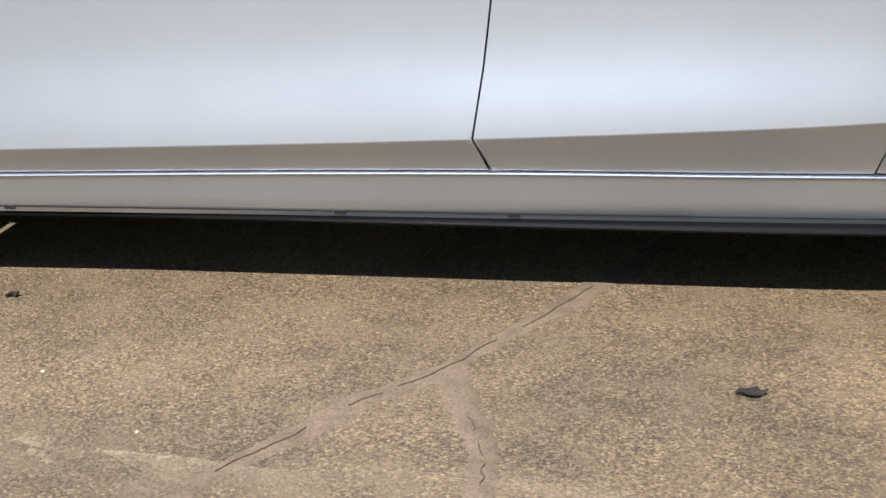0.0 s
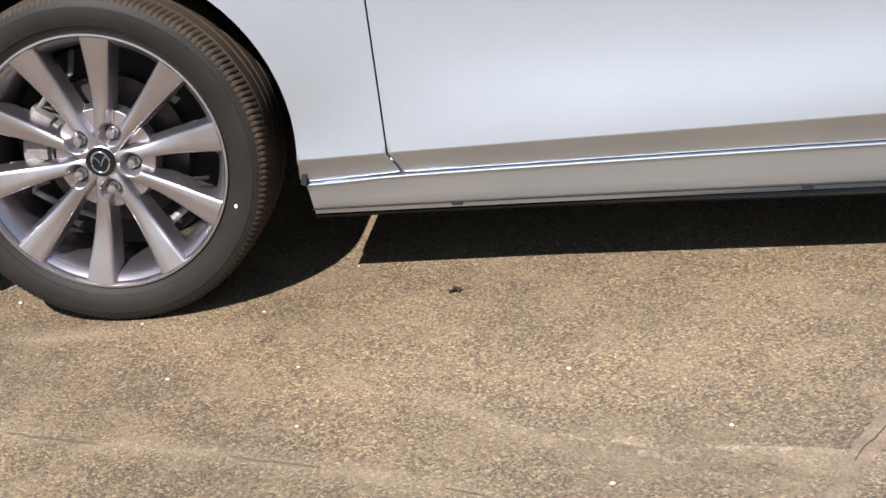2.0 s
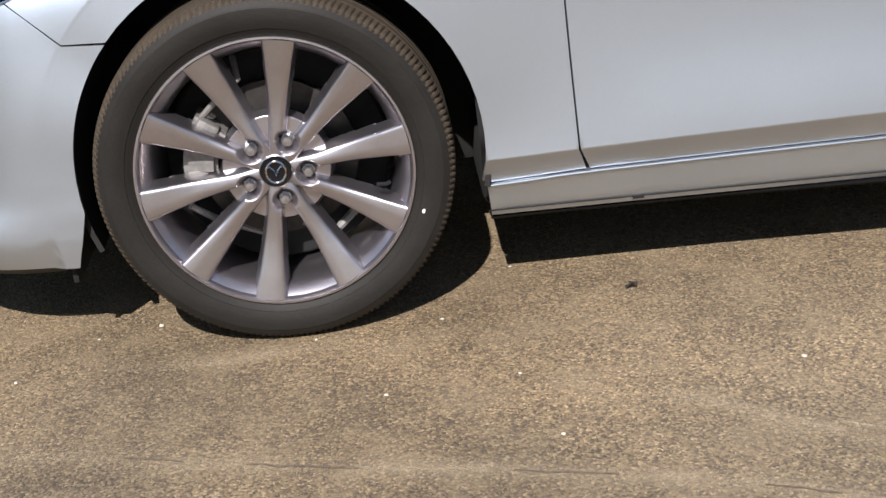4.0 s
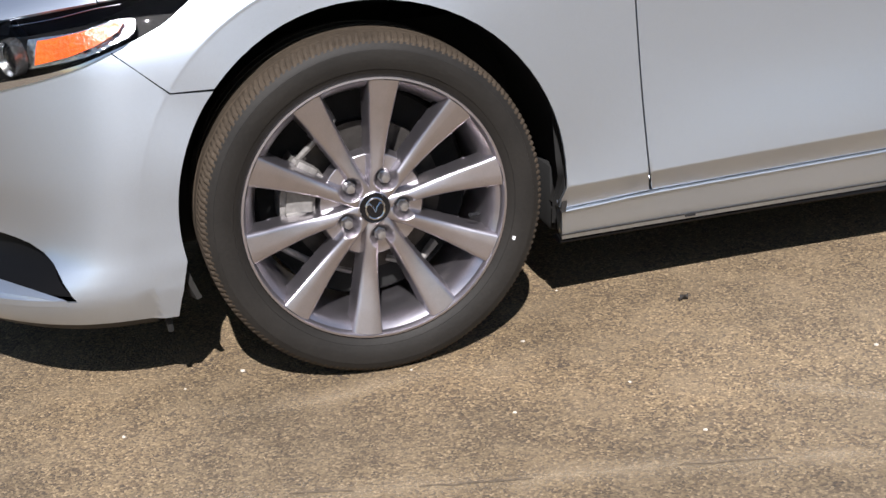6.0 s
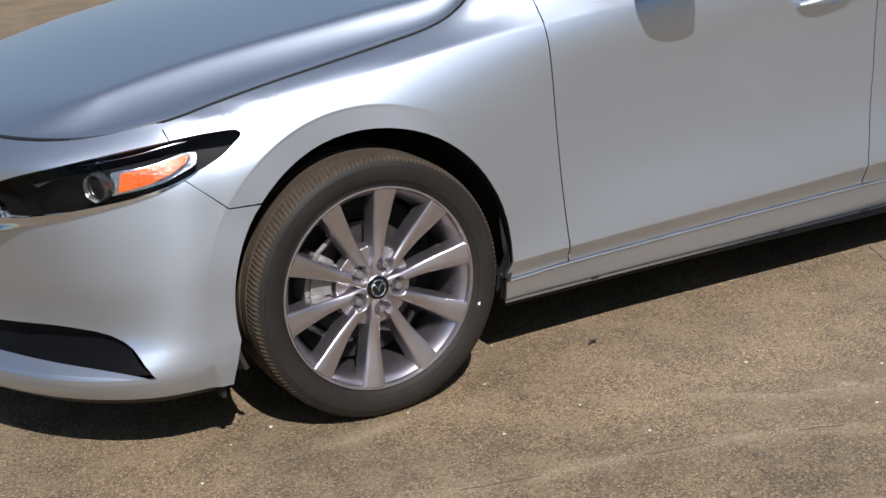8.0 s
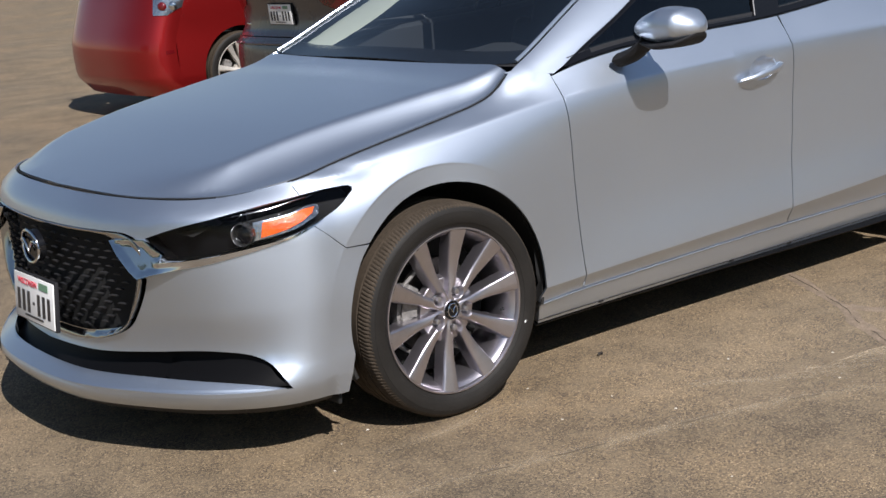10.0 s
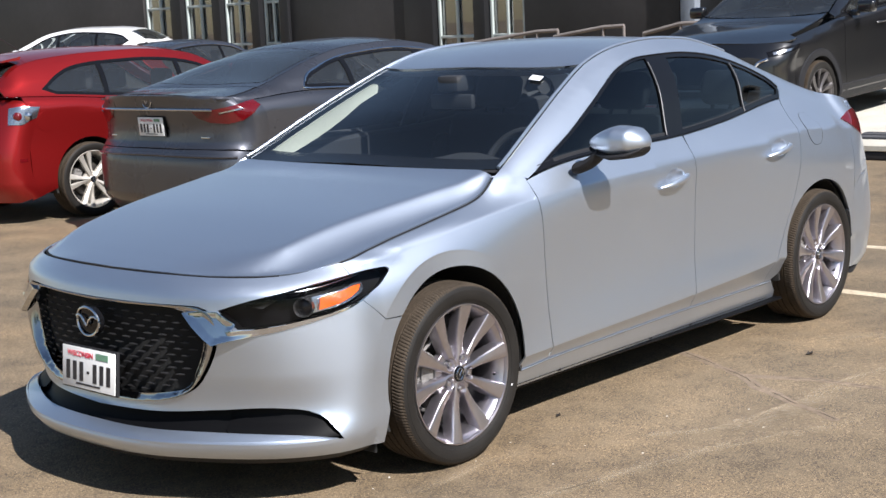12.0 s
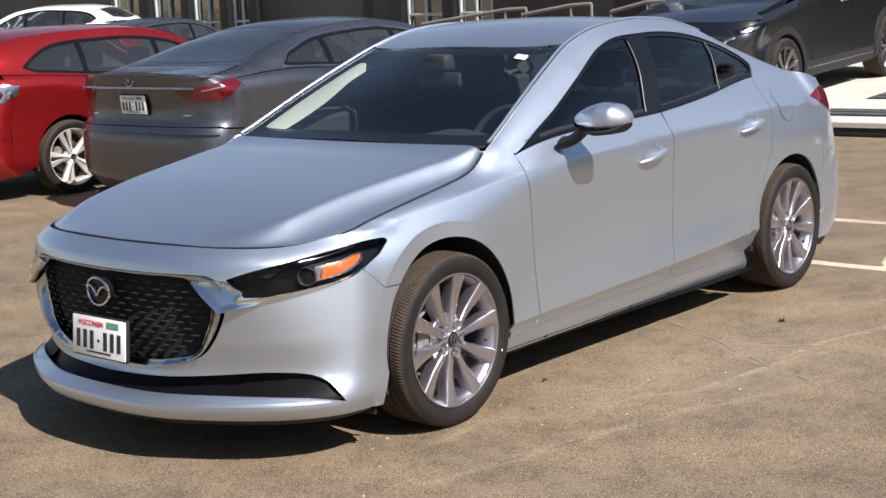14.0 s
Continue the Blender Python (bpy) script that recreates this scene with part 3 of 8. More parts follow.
LIP_R = 0.422
LIP_RINGS = (0.38, 0.402, 0.413, 0.4175, 0.420, 0.4225, 0.427, 0.437)


def lips(x, z, w):
    """Flat upright bands round the wheel openings: inside the radius the skin no longer follows the flank's curve."""
    w = np.array(w, float)
    for cx in (0.0, 2.725):
        dx, dz = x - cx, z - 0.335
        r = np.hypot(dx, dz)
        d = LIP_R - r
        ang = np.degrees(np.arctan2(dx, dz)) * (1 if cx < 1 else -1)
        near = (d > 0) & (r > 0.3) & (ang < 100)
        if not near.any():
            continue
        k = LIP_R / r[near]
        zc = np.maximum(0.335 + dz[near] * k, 0.26)
        goal = bare_w(cx + dx[near] * k, zc) + 0.045 * d[near]
        fade = np.clip((ang[near] - 55) / 40, 0, 1)
        g = np.clip(d[near] / 0.005, 0, 1) * (1 - fade * fade * (3 - 2 * fade)) * np.clip((z[near] - 0.19) / 0.09, 0, 1)
        w[near] = w[near] + (goal - w[near]) * g
    return w


def side_w(x, z):
    """Half width of the body side at x and height z."""
    x, z = np.asarray(x, float), np.asarray(z, float)
    return lips(x, z, side_base(x, z))


# Front and rear ends are wrapped round in plan: controls (x, half width) at four heights.
FRONT_Z = np.array([0.13, 0.218, 0.31, 0.45, 0.60, 0.70, 0.785])
FRONT_X = np.array([[-0.90, -0.875, -0.775, -0.65, -0.51], [-0.976, -0.950, -0.848, -0.723, -0.555], [-0.886, -0.864, -0.772, -0.652, -0.512], [-0.893, -0.872, -0.79, -0.668, -0.49], [-0.888, -0.868, -0.795, -0.672, -0.480], [-0.87, -0.852, -0.78, -0.665, -0.485], [-0.780, -0.765, -0.680, -0.566, -0.44]])
FRONT_W = np.array([[0, 0.27, 0.51, 0.69, 0.80], [0, 0.29, 0.535, 0.725, 0.838], [0, 0.29, 0.525, 0.71, 0.835], [0, 0.30, 0.53, 0.71, 0.835], [0, 0.30, 0.535, 0.705, 0.825], [0, 0.30, 0.54, 0.70, 0.80], [0, 0.30, 0.530, 0.645, 0.737]])
REAR_Z = np.array([0.16, 0.25, 0.45, 0.62, 0.80, 0.95, 1.04])
REAR_X = np.array([[3.60, 3.58, 3.50, 3.36, 3.22], [3.68, 3.66, 3.58, 3.42, 3.25], [3.73, 3.71, 3.62, 3.45, 3.26], [3.71, 3.69, 3.60, 3.44, 3.25], [3.66, 3.645, 3.57, 3.43, 3.25], [3.65, 3.635, 3.56, 3.42, 3.24], [3.655, 3.64, 3.55, 3.40, 3.22]])
REAR_W = np.array([[0, 0.36, 0.60, 0.74, 0.82], [0, 0.38, 0.64, 0.79, 0.855], [0, 0.38, 0.65, 0.80, 0.865], [0, 0.38, 0.64, 0.79, 0.855], [0, 0.37, 0.62, 0.765, 0.83], [0, 0.36, 0.60, 0.73, 0.79], [0, 0.35, 0.57, 0.68, 0.73]])


def wrap(ZK, XK, WK, ends, lip=True):
    """A surface round an end of the car: s from 0 at the middle to 1 on the body side."""
    n = XK.shape[1]
    fx = [spl(*zip(ZK, XK[:, k])) for k in range(n)]
    fw = [spl(*zip(ZK, WK[:, k])) for k in range(n)]
    zt = np.linspace(0.34, 1.2, 700)
    tables = [side_base(np.full_like(zt, e), zt) for e in ends]

    def f(sz):
        s, z = sz[:, 0], sz[:, 1]
        X = [g(z) for g in fx] + [np.full_like(z, e) for e in ends]
        W = [g(z) for g in fw] + [np.interp(z, zt, tab) - 0.30 * np.maximum(0, 0.23 - z) for tab in tables]
        X, W = np.stack([X[1]] + X + [2 * X[-1] - X[-2]], 1), np.stack([-W[1]] + W + [2 * W[-1] - W[-2]], 1)
        m = X.shape[1] - 3
        u = np.clip(s, 0, 1) * m
        i = np.minimum(u.astype(int), m - 1)
        t = u - i
        r = np.arange(len(s))

        def cat(A):
            a, b, c, d = A[r, i], A[r, i + 1], A[r, i + 2], A[r, i + 3]
            return 0.5 * (2 * b + (c - a) * t + (2 * a - 5 * b + 4 * c - d) * t**2 + (3 * b - a - 3 * c + d) * t**3)

        xo, wo = cat(X), cat(W)
        if not lip:
            return np.stack([xo, -wo, z], 1)
        return np.stack([xo, -np.where(np.abs(wo) > 0.6, lips(xo, np.maximum(z, 0.25), wo), wo), z], 1)

    return f


front_surf = wrap(FRONT_Z, FRONT_X, FRONT_W, (-0.34, -0.2, -0.08))
rear_surf = wrap(REAR_Z, REAR_X, REAR_W, (3.12, 3.0))
front_bare = wrap(FRONT_Z, FRONT_X, FRONT_W, (-0.34, -0.2, -0.08), False)
rear_bare = wrap(REAR_Z, REAR_X, REAR_W, (3.12, 3.0), False)
S_GRID = np.linspace(0, 1, 241)


def s_at(surf, z, x=None, w=None):
    """The wrap's s at a height, by x or by half width."""
    P = surf(np.stack([S_GRID, np.full_like(S_GRID, z)], 1))
    if w is not None:
        return float(np.interp(w, -P[:, 1], S_GRID))
    if P[0, 0] < P[-1, 0]:
        return float(np.interp(x, P[:, 0], S_GRID))
    return float(np.interp(-x, -P[:, 0], S_GRID))


GIRTH = 1.35  # the wrap's s times this is about the way in metres


def ends_surf(surf):
    """The wrap over both sides: way in metres along it (negative on the right) and height."""

    def f(p):
        P = surf(np.stack([np.abs(p[:, 0]) / GIRTH, p[:, 1]], 1))
        P[:, 1] *= np.where(p[:, 0] < 0, -1, 1)
        return P

    return f


def fX(x, z):
    return (s_at(front_surf, z, x=x) * GIRTH, z)


def fY(w, z):
    return (s_at(front_surf, z, w=w) * GIRTH, z)


def rX(x, z):
    return (s_at(rear_surf, z, x=x) * GIRTH, z)


def rY(w, z):
    return (s_at(rear_surf, z, w=w) * GIRTH, z)


def side_surf(xz):
    x, z = xz[:, 0], xz[:, 1]
    out = np.stack([x, -side_w(x, z), z], 1)
    for cut, surf, low in ((-0.2, front_bare, True), (3.0, rear_bare, False)):
        near = x < cut if low else x > cut
        if near.any():
            xn, zn = x[near], z[near]
            a, b = np.zeros_like(xn), np.ones_like(xn)
            for _ in range(22):
                m = (a + b) / 2
                px = surf(np.stack([m, zn], 1))[:, 0]
                inner = px < xn if low else px > xn
                a, b = np.where(inner, m, a), np.where(inner, b, m)
            P = surf(np.stack([(a + b) / 2, zn], 1))
            P[:, 0] = xn
            P[:, 1] = -np.where(P[:, 1] < -0.6, lips(xn, np.maximum(zn, 0.25), -P[:, 1]), -P[:, 1])
            out[near] = P
    return out


CENTRE_Z = spl((-0.9, 0.69), (-0.80, 0.757), (-0.7, 0.792), (-0.6, 0.820), (-0.45, 0.856), (-0.3, 0.887), (-0.15, 0.911), (0, 0.932), (0.15, 0.953), (0.3, 0.974), (0.36, 0.990), (0.75, 1.185), (1.0, 1.295), (1.12, 1.345), (1.35, 1.408), (1.65, 1.441), (2.0, 1.432), (2.35, 1.375), (2.7, 1.245), (3.0, 1.120), (3.12, 1.085), (3.4, 1.068), (3.6, 1.055), (3.68, 1.05))
BOW = spl((0.2, 0.06), (1.2, 0.09), (1.8, 0.0), (2.4, -0.08), (3.2, -0.08), (3.7, 0))


def upper_surf(xy):
    """Screen, roof, rear window and boot lid."""
    x, y = xy[:, 0], np.abs(xy[:, 1])
    rw, rz = rail_w(x), rail_z(x)
    q = np.clip(y / rw, 0, 1.2) ** 2
    z = rz + (CENTRE_Z(x - BOW(x) * q) - rz) * (1 - q)
    return np.stack([x, xy[:, 1], z], 1)


def crease_y(x):
    return 0.570 + 0.118 * np.clip((x + 0.65) / 1.02, 0, 1.1) ** 1.15


def hood_surf(xy):
    """A broad crowned middle, a crisp ridge on each side, and from it a roll that flattens towards the joint."""
    x, y = xy[:, 0], np.abs(xy[:, 1])
    rw, yc = rail_w(x), crease_y(x)
    crown = 0.016 * (y / rw) ** 2
    soft = 0.007 + 0.040 * np.clip((-0.52 - x) / 0.22, 0, 1)
    d = (y - yc) / soft
    over = soft * np.where(d > 30, d, np.log1p(np.exp(np.minimum(d, 30))))
    span = rw - yc
    t = np.clip(over / span, 0, 1.15)
    drop = CENTRE_Z(x) - 0.016 - rail_z(x)
    # steep at the ridge, nearly level at the joint
    roll = drop * (1 - np.maximum(1 - t, 0) ** 2.3)
    nose = np.clip((y - 0.25) / 0.28, 0, 1) * np.clip((-0.58 - x) / 0.16, 0, 1)
    z = CENTRE_Z(x) - crown - roll - 0.013 * nose * nose * (3 - 2 * nose)
    # the front edge stays level
    z = smooth_max(z, 0.7545 + 0.021 * np.clip((x + 0.56) / 0.116, 0, 1) - 0.1 * np.maximum(x + 0.444, 0), 0.012)
    return np.stack([x, xy[:, 1], z], 1)


def arch(cx, r, a0, a1, n=28):
    """Points of a wheel opening, by angle from straight up, clockwise as seen from the left."""
    return [(cx + r * math.sin(radians(a)), 0.335 + r * math.cos(radians(a))) for a in np.linspace(a0, a1, n)]


# ---- the silver sedan: body ----
def door_handle(leaf, cup, x0, z0, tilt):
    """A hollow in the door skin and the pull bar across it, on both sides."""
    cx, cz = np.mean(np.array(cup), 0)

    def bowl(p):
        q = np.clip(((p[:, 0] - cx) / 0.072) ** 2 + ((p[:, 1] - cz) / 0.040) ** 2, 0, 1)
        return side_surf(p) + np.stack([0 * q, 0.026 * (1 - q) ** 0.7, 0 * q], 1)

    for s, door in ((1, leaf[0]), (-1, leaf[1])):
        panel("handle_cup", cup, lambda p: bowl(p) * (1, s, 1), M["silver"], door, step=0.012, inset=-0.002, depth=0)
        bm = bmesh.new()
        secs = []
        w0 = float(side_w(np.array([x0]), np.array([z0]))[0])
        for t in np.linspace(-1, 1, 17):
            x = x0 + 0.112 * t
            h = 0.0135 * (1 - 0.55 * abs(t) ** 2.5) * (1.0 if t < 0 else 1.05)
            out = w0 + 0.036 - 0.028 * abs(t) ** 3
            z = z0 + math.tan(tilt) * 0.112 * t
            secs.append([(x, -s * (out + dy), z + dz * h) for dy, dz in ((0, 1), (0.006, 0.5), (0.007, -0.1), (0.003, -0.8), (-0.006, -1), (-0.014, -0.7), (-0.016, 0.2), (-0.01, 0.9))])
        loft(bm, secs)
        mesh("door_handle", bm, M["silver"], door, "silver pull handle", angle=50)


def build_sedan():
    car = empty("sedan_car")
    tagged(car, "silver metallic four-door sedan parked on asphalt in sunlight", "car")
    paint = M["silver"]
    RF, RR = 0.355, 0.358
    cut = -0.19
    # wheel openings meet the sill and bumper at these angles
    front_gap = [(0.50, 0.942), (0.519, 0.905), (0.526, 0.733), (0.535, 0.489), (0.5425, 0.306), (0.561, 0.2545)]
    mid_gap = [(1.606, 1.006), (1.609, 0.96), (1.610, 0.8), (1.600, 0.6), (1.580, 0.45), (1.5595, 0.331), (1.581, 0.263)]
    rear_gap = [(2.615, 1.093), (2.56, 0.985), (2.535, 0.86), (2.50, 0.735), (2.425, 0.58), (2.33, 0.44), (2.27, 0.355), (2.235, 0.259)]
    rear_gap = [tuple(p) for p in curve_pts(rear_gap, 22)]
    sill = lambda a, b, n=14: [(x, float(SILL_Z(x))) for x in np.linspace(a, b, n)]
    belt = lambda a, b, n=24: [(x, float(BELT_Z(x))) for x in np.linspace(a, b, n)]
    railp = lambda a, b, n=30: [(x, float(rail_z(x)) - 0.002) for x in np.linspace(a, b, n)]
    hoodside = [(x, float(rail_z(x)) - 0.003) for x in np.linspace(-0.442, 0.372, 26)]
    lamp_top = [tuple(q) for q in curve_pts([(-0.43, 0.7395), (-0.35, 0.744), (-0.300, 0.7445)], 8)] + [(-0.284, 0.7435), (-0.2765, 0.738)]
    lamp_low = [(-0.279, 0.731)] + [tuple(q) for q in curve_pts([(-0.292, 0.722), (-0.325, 0.700), (-0.37, 0.681), (-0.425, 0.662)], 12)]
    # fender: the part beside the cowl runs up to the foot of the pillar
    fend_feat = [arch(0, r, 110, -60, 90) for r in LIP_RINGS]
    shoulder = lambda a, b: [[(x, float(SHOULDER_Z(x)) + d) for x in np.linspace(a, b, 80)] for d in (-0.03, -0.014, -0.006, 0.0, 0.006, 0.014)]
    crease = lambda a, b: [[(x, float(CREASE_Z(x)) + d) for x in np.linspace(a, b, 90)] for d in (-0.016, -0.0065, -0.0025, 0.0, 0.0025, 0.0065, 0.016)]
    fend = hoodside + [(0.39, 0.9650), (0.45, 0.9575), (0.50, 0.9512), (0.5165, 0.948)] + front_gap[1:5] + [(0.5425, 0.304), (0.56, 0.2547)]
    fend += [(0.46, 0.2495), (0.374, 0.246)] + arch(0.011, 0.3625, 103, -48, 30)
    fend += [(-0.335, 0.580)] + [(-0.425, 0.6615)] + lamp_low[::-1][1:] + lamp_top[::-1] + [(-0.435, 0.762)]
    panel("fender", fend, side_surf, paint, car, both=True, step=0.017, depth=0.006, inset=0.0017, feat=fend_feat + crease(0.38, 0.55) + shoulder(-0.24, 0.53) + [[(x, float(rail_z(x)) - d) for x in np.linspace(-0.42, 0.34, 40)] for d in (0.010, 0.019, 0.030)])
    # doors below the glass
    fdoor = belt(0.515, 1.600) + mid_gap[1:] + sill(1.579, 0.563) + front_gap[::-1][1:-1]
    
    def oval(cx, cz, a, b, tilt, n=26):
        return [(cx + a * math.cos(t) * math.cos(tilt) - b * math.sin(t) * math.sin(tilt), cz + a * math.cos(t) * math.sin(tilt) + b * math.sin(t) * math.cos(tilt)) for t in np.linspace(0, 2 * math.pi, n, endpoint=False)]

    cup_f, cup_r = oval(1.445, 0.845, 0.072, 0.040, 0.12), oval(2.335, 0.888, 0.072, 0.040, 0.14)
    fd = panel("front_door", fdoor, side_surf, paint, car, both=True, step=0.03, inset=0.0018, feat=crease(0.55, 1.56) + shoulder(0.52, 1.3), holes=[cup_f])
    rdoor = belt(1.608, 2.612) + rear_gap[1:] + sill(2.234, 1.584) + mid_gap[::-1][1:-1]
    rd = panel("rear_door", rdoor, side_surf, paint, car, both=True, step=0.03, inset=0.0018, feat=crease(1.57, 2.26) + [arch(2.725, r, -30, -95, 60) for r in LIP_RINGS], holes=[cup_r])
    for leaf, cup, x0, z0, tilt in ((fd, cup_f, 1.425, 0.832, 0.14), (rd, cup_r, 2.322, 0.876, 0.16)):
        door_handle(leaf, cup, x0, z0, tilt)
    # sill below the doors, with the ledge along its foot
    low = lambda a, b: [(x, float(SIDE[1][1](x)) + 0.002) for x in np.linspace(a, b, 12)]
    sil = [(x, float(SILL_Z(x)) - 0.001) for x in np.linspace(0.374, 2.31, 20)] + [(2.36, 0.20)] + low(2.37, 0.380)
    panel("sill", sil, side_surf, paint, car, both=True, step=0.03, inset=0.001, depth=0.03)
    for s in (-1, 1):
        bm = bmesh.new()
        secs = []
        for x in np.linspace(0.38, 2.40, 30):
            zb = float(SIDE[1][1](x)) - 0.004
            fl = 0.042 * np.clip((x - 0.8) / 1.3, 0, 1)
            secs.append([(x, s * 0.770, zb + 0.010), (x, s * (0.790 + fl), zb + 0.004), (x, s * (0.795 + fl), zb), (x, s * (0.790 + fl), zb - 0.005), (x, s * 0.74, zb - 0.006)])
        loft(bm, secs)
        edge_bm = bmesh.new()
        secs = []
        for x in np.linspace(0.377, 2.30, 30):
            z = float(SILL_Z(x)) - 0.004
            secs.append([(x, s * 0.810, z + 0.0022), (x, s * 0.8262, z + 0.0020), (x, s * 0.8285, z + 0.0008), (x, s * 0.8290, z - 0.0012), (x, s * 0.822, z - 0.006), (x, s * 0.810, z - 0.006)])
        loft(edge_bm, secs)
        mesh("sill_ledge", edge_bm, paint, car)
        seam = bmesh.new()
        xs = np.linspace(0.375, 2.30, 40)
        zs = SIDE[1][1](xs) + 0.014
        tube(seam, [(x, s * (w + 0.0002), z) for x, w, z in zip(xs, side_w(xs, zs), zs)], 0.0013, 5)
        mesh("sill_seam", seam, M["dark"], car)
        for x in (0.655, 1.30, 1.62):
            clip = bmesh.new()
            zc = float(SIDE[1][1](x)) + 0.012
            wc = float(side_w(np.array([x]), np.array([zc]))[0])
            box(clip, (x - 0.011, -0.0015, -0.004), (x + 0.011, 0.002, 0.004), 0.0012, Matrix.Translation((0, s * wc, zc)))
            mesh("sill_clip", clip, M["black_plastic"], car)
        mesh("sill_skirt", bm, M["lamp_black"], car, "black plastic lower sill lip")
    # cant rail, pillars: ring between the glass opening and the roof
    dlo_top = [(0.575, 0.962), (0.66, 1.004), (0.85, 1.088), (1.02, 1.168), (1.17, 1.236), (1.36, 1.315), (1.56, 1.352), (1.85, 1.356), (2.10, 1.334), (2.30, 1.292), (2.50, 1.232), (2.60, 1.188), (2.645, 1.150)]
    dlo_top = [tuple(p) for p in curve_pts(dlo_top, 46)]
    dlo_rear = [(2.648, 1.13), (2.622, 1.099)]
    frame_line = [(0.375, 0.964)] + railp(0.40, 3.30, 90) + [(3.30, 1.0), (3.16, 0.88), (3.12, 0.60), (3.085, 0.52)] + arch(2.725, RR, 62, -98, 30)
    frame_line += [(2.30, 0.259)] + rear_gap[::-1] + dlo_rear[::-1] + dlo_top[::-1] + [(0.53, 0.944)]
    panel("body_side", frame_line, side_surf, paint, car, both=True, step=0.024, inset=0.0015, feat=[arch(2.725, r, 70, -95, 80) for r in LIP_RINGS])
    # fuel flap: a thin raised ring line on the left quarter
    th = np.linspace(0, 2 * math.pi, 41)[:-1]
    flap = [(2.712 + 0.078 * math.cos(a) + 0.012 * math.sin(a) * 0, 0.943 + 0.078 * math.sin(a)) for a in th]
    panel("fuel_flap", flap, side_surf, paint, car, step=0.02, lift=0.0018, depth=0.004, inset=0)
    bm = bmesh.new()
    tube(bm, [tuple(p + np.array((0, -0.001, 0))) for p in side_surf(np.array(flap))], 0.0013, 5, closed=True)
    mesh("flap_seam", bm, M["dark"], car)

    # glass opening: black trim ring, pillar cover, panes
    bl = belt(0.575, 2.62, 40)
    dlo = [(x, z + 0.004) for x, z in bl] + dlo_rear[::-1][1:] + dlo_top[::-1]
    inner = offset(np.array(resample(np.array(dlo), 0.03)), 0.022)

    def pil(z, x0, x1, z0=1.0, z1=1.35):
        return x0 + (x1 - x0) * (z - z0) / (z1 - z0)

    def clip_x(poly, f_lo, f_hi):
        out = []
        P = [tuple(p) for p in poly]
        for a, b in zip(P, P[1:] + P[:1]):
            ia = f_lo(a[1]) <= a[0] <= f_hi(a[1])
            ib = f_lo(b[1]) <= b[0] <= f_hi(b[1])
            if ia:
                out.append(a)
            if ia != ib:
                t0, t1 = 0.0, 1.0
                for _ in range(30):
                    t = (t0 + t1) / 2
                    c = (a[0] + (b[0] - a[0]) * t, a[1] + (b[1] - a[1]) * t)
                    if (f_lo(c[1]) <= c[0] <= f_hi(c[1])) == ia:
                        t0 = t
                    else:
                        t1 = t
                out.append((a[0] + (b[0] - a[0]) * t0, a[1] + (b[1] - a[1]) * t0))
        return out

    inner_f = offset(np.array(resample(np.array(dlo), 0.03)), 0.013)
    g1 = clip_x(inner_f, lambda z: 0.700, lambda z: pil(z, 1.475, 1.575))
    g2 = clip_x(inner, lambda z: pil(z, 1.615, 1.735), lambda z: pil(z, 2.17, 2.25))
    g3 = clip_x(inner, lambda z: pil(z, 2.195, 2.275), lambda z: 9.0)
    tr = panel("window_trim", dlo, side_surf, M["gloss_black"], car, holes=[g1, g2, g3], both=True, step=0.02, inset=0.0015, depth=0.012, label="gloss black window surround")
    panel("window", g1, lambda p: side_surf(p) + (0, 0.006, 0), M["window"], fd[0], both=False, step=0.05, depth=0.0, inset=0, label="tinted front door glass")
    panel("window", g1, lambda p: (side_surf(p) + (0, 0.006, 0)) * (1, -1, 1), M["window"], fd[1], step=0.05, depth=0.0, inset=0)
    panel("window", g2, lambda p: side_surf(p) + (0, 0.006, 0), M["window"], rd[0], step=0.05, depth=0.0, inset=0, label="tinted rear door glass")
    panel("window", g2, lambda p: (side_surf(p) + (0, 0.006, 0)) * (1, -1, 1), M["window"], rd[1], step=0.05, depth=0.0, inset=0)
    panel("quarter_window", g3, lambda p: side_surf(p) + (0, 0.006, 0), M["window"], car, both=True, step=0.05, depth=0.0, inset=0)
    # bright strips by the pillars
    for x0, x1 in ((1.482, 1.582), (2.183, 2.262)):
        zs = np.linspace(1.02 if x0 < 2 else 1.065, 1.325 if x0 < 2 else 1.285, 9)
        P = side_surf(np.array([(pil(z, x0, x1), z) for z in zs]))
        for s in (1, -1):
            bm = bmesh.new()
            tube(bm, [(p[0], p[1] * s - 0.001 * s, p[2]) for p in P], 0.003, 6)
            mesh("pillar_trim", bm, M["trim_grey"], car, "thin bright strip beside the glass")
    # chrome line under the glass edge
    for s in (1, -1):
        bm = bmesh.new()
        P = side_surf(np.array([(x, z - 0.001) for x, z in dlo_top]))
        tube(bm, [(p[0], (p[1] - 0.002) * s, p[2]) for p in P], 0.0035, 6)
        mesh("window_moulding", bm, M["gloss_black"], car)

    # upper skins
    def edge(x0, x1, n=30, k=1.0):
        return [(x, float(rail_w(x)) * k) for x in np.linspace(x0, x1, n)]

    def across(xc, q, n=17):
        """A line across the car, bowed to x at the middle."""
        return [(xc + q * (t * t), t) for t in np.linspace(1, -1, n)]

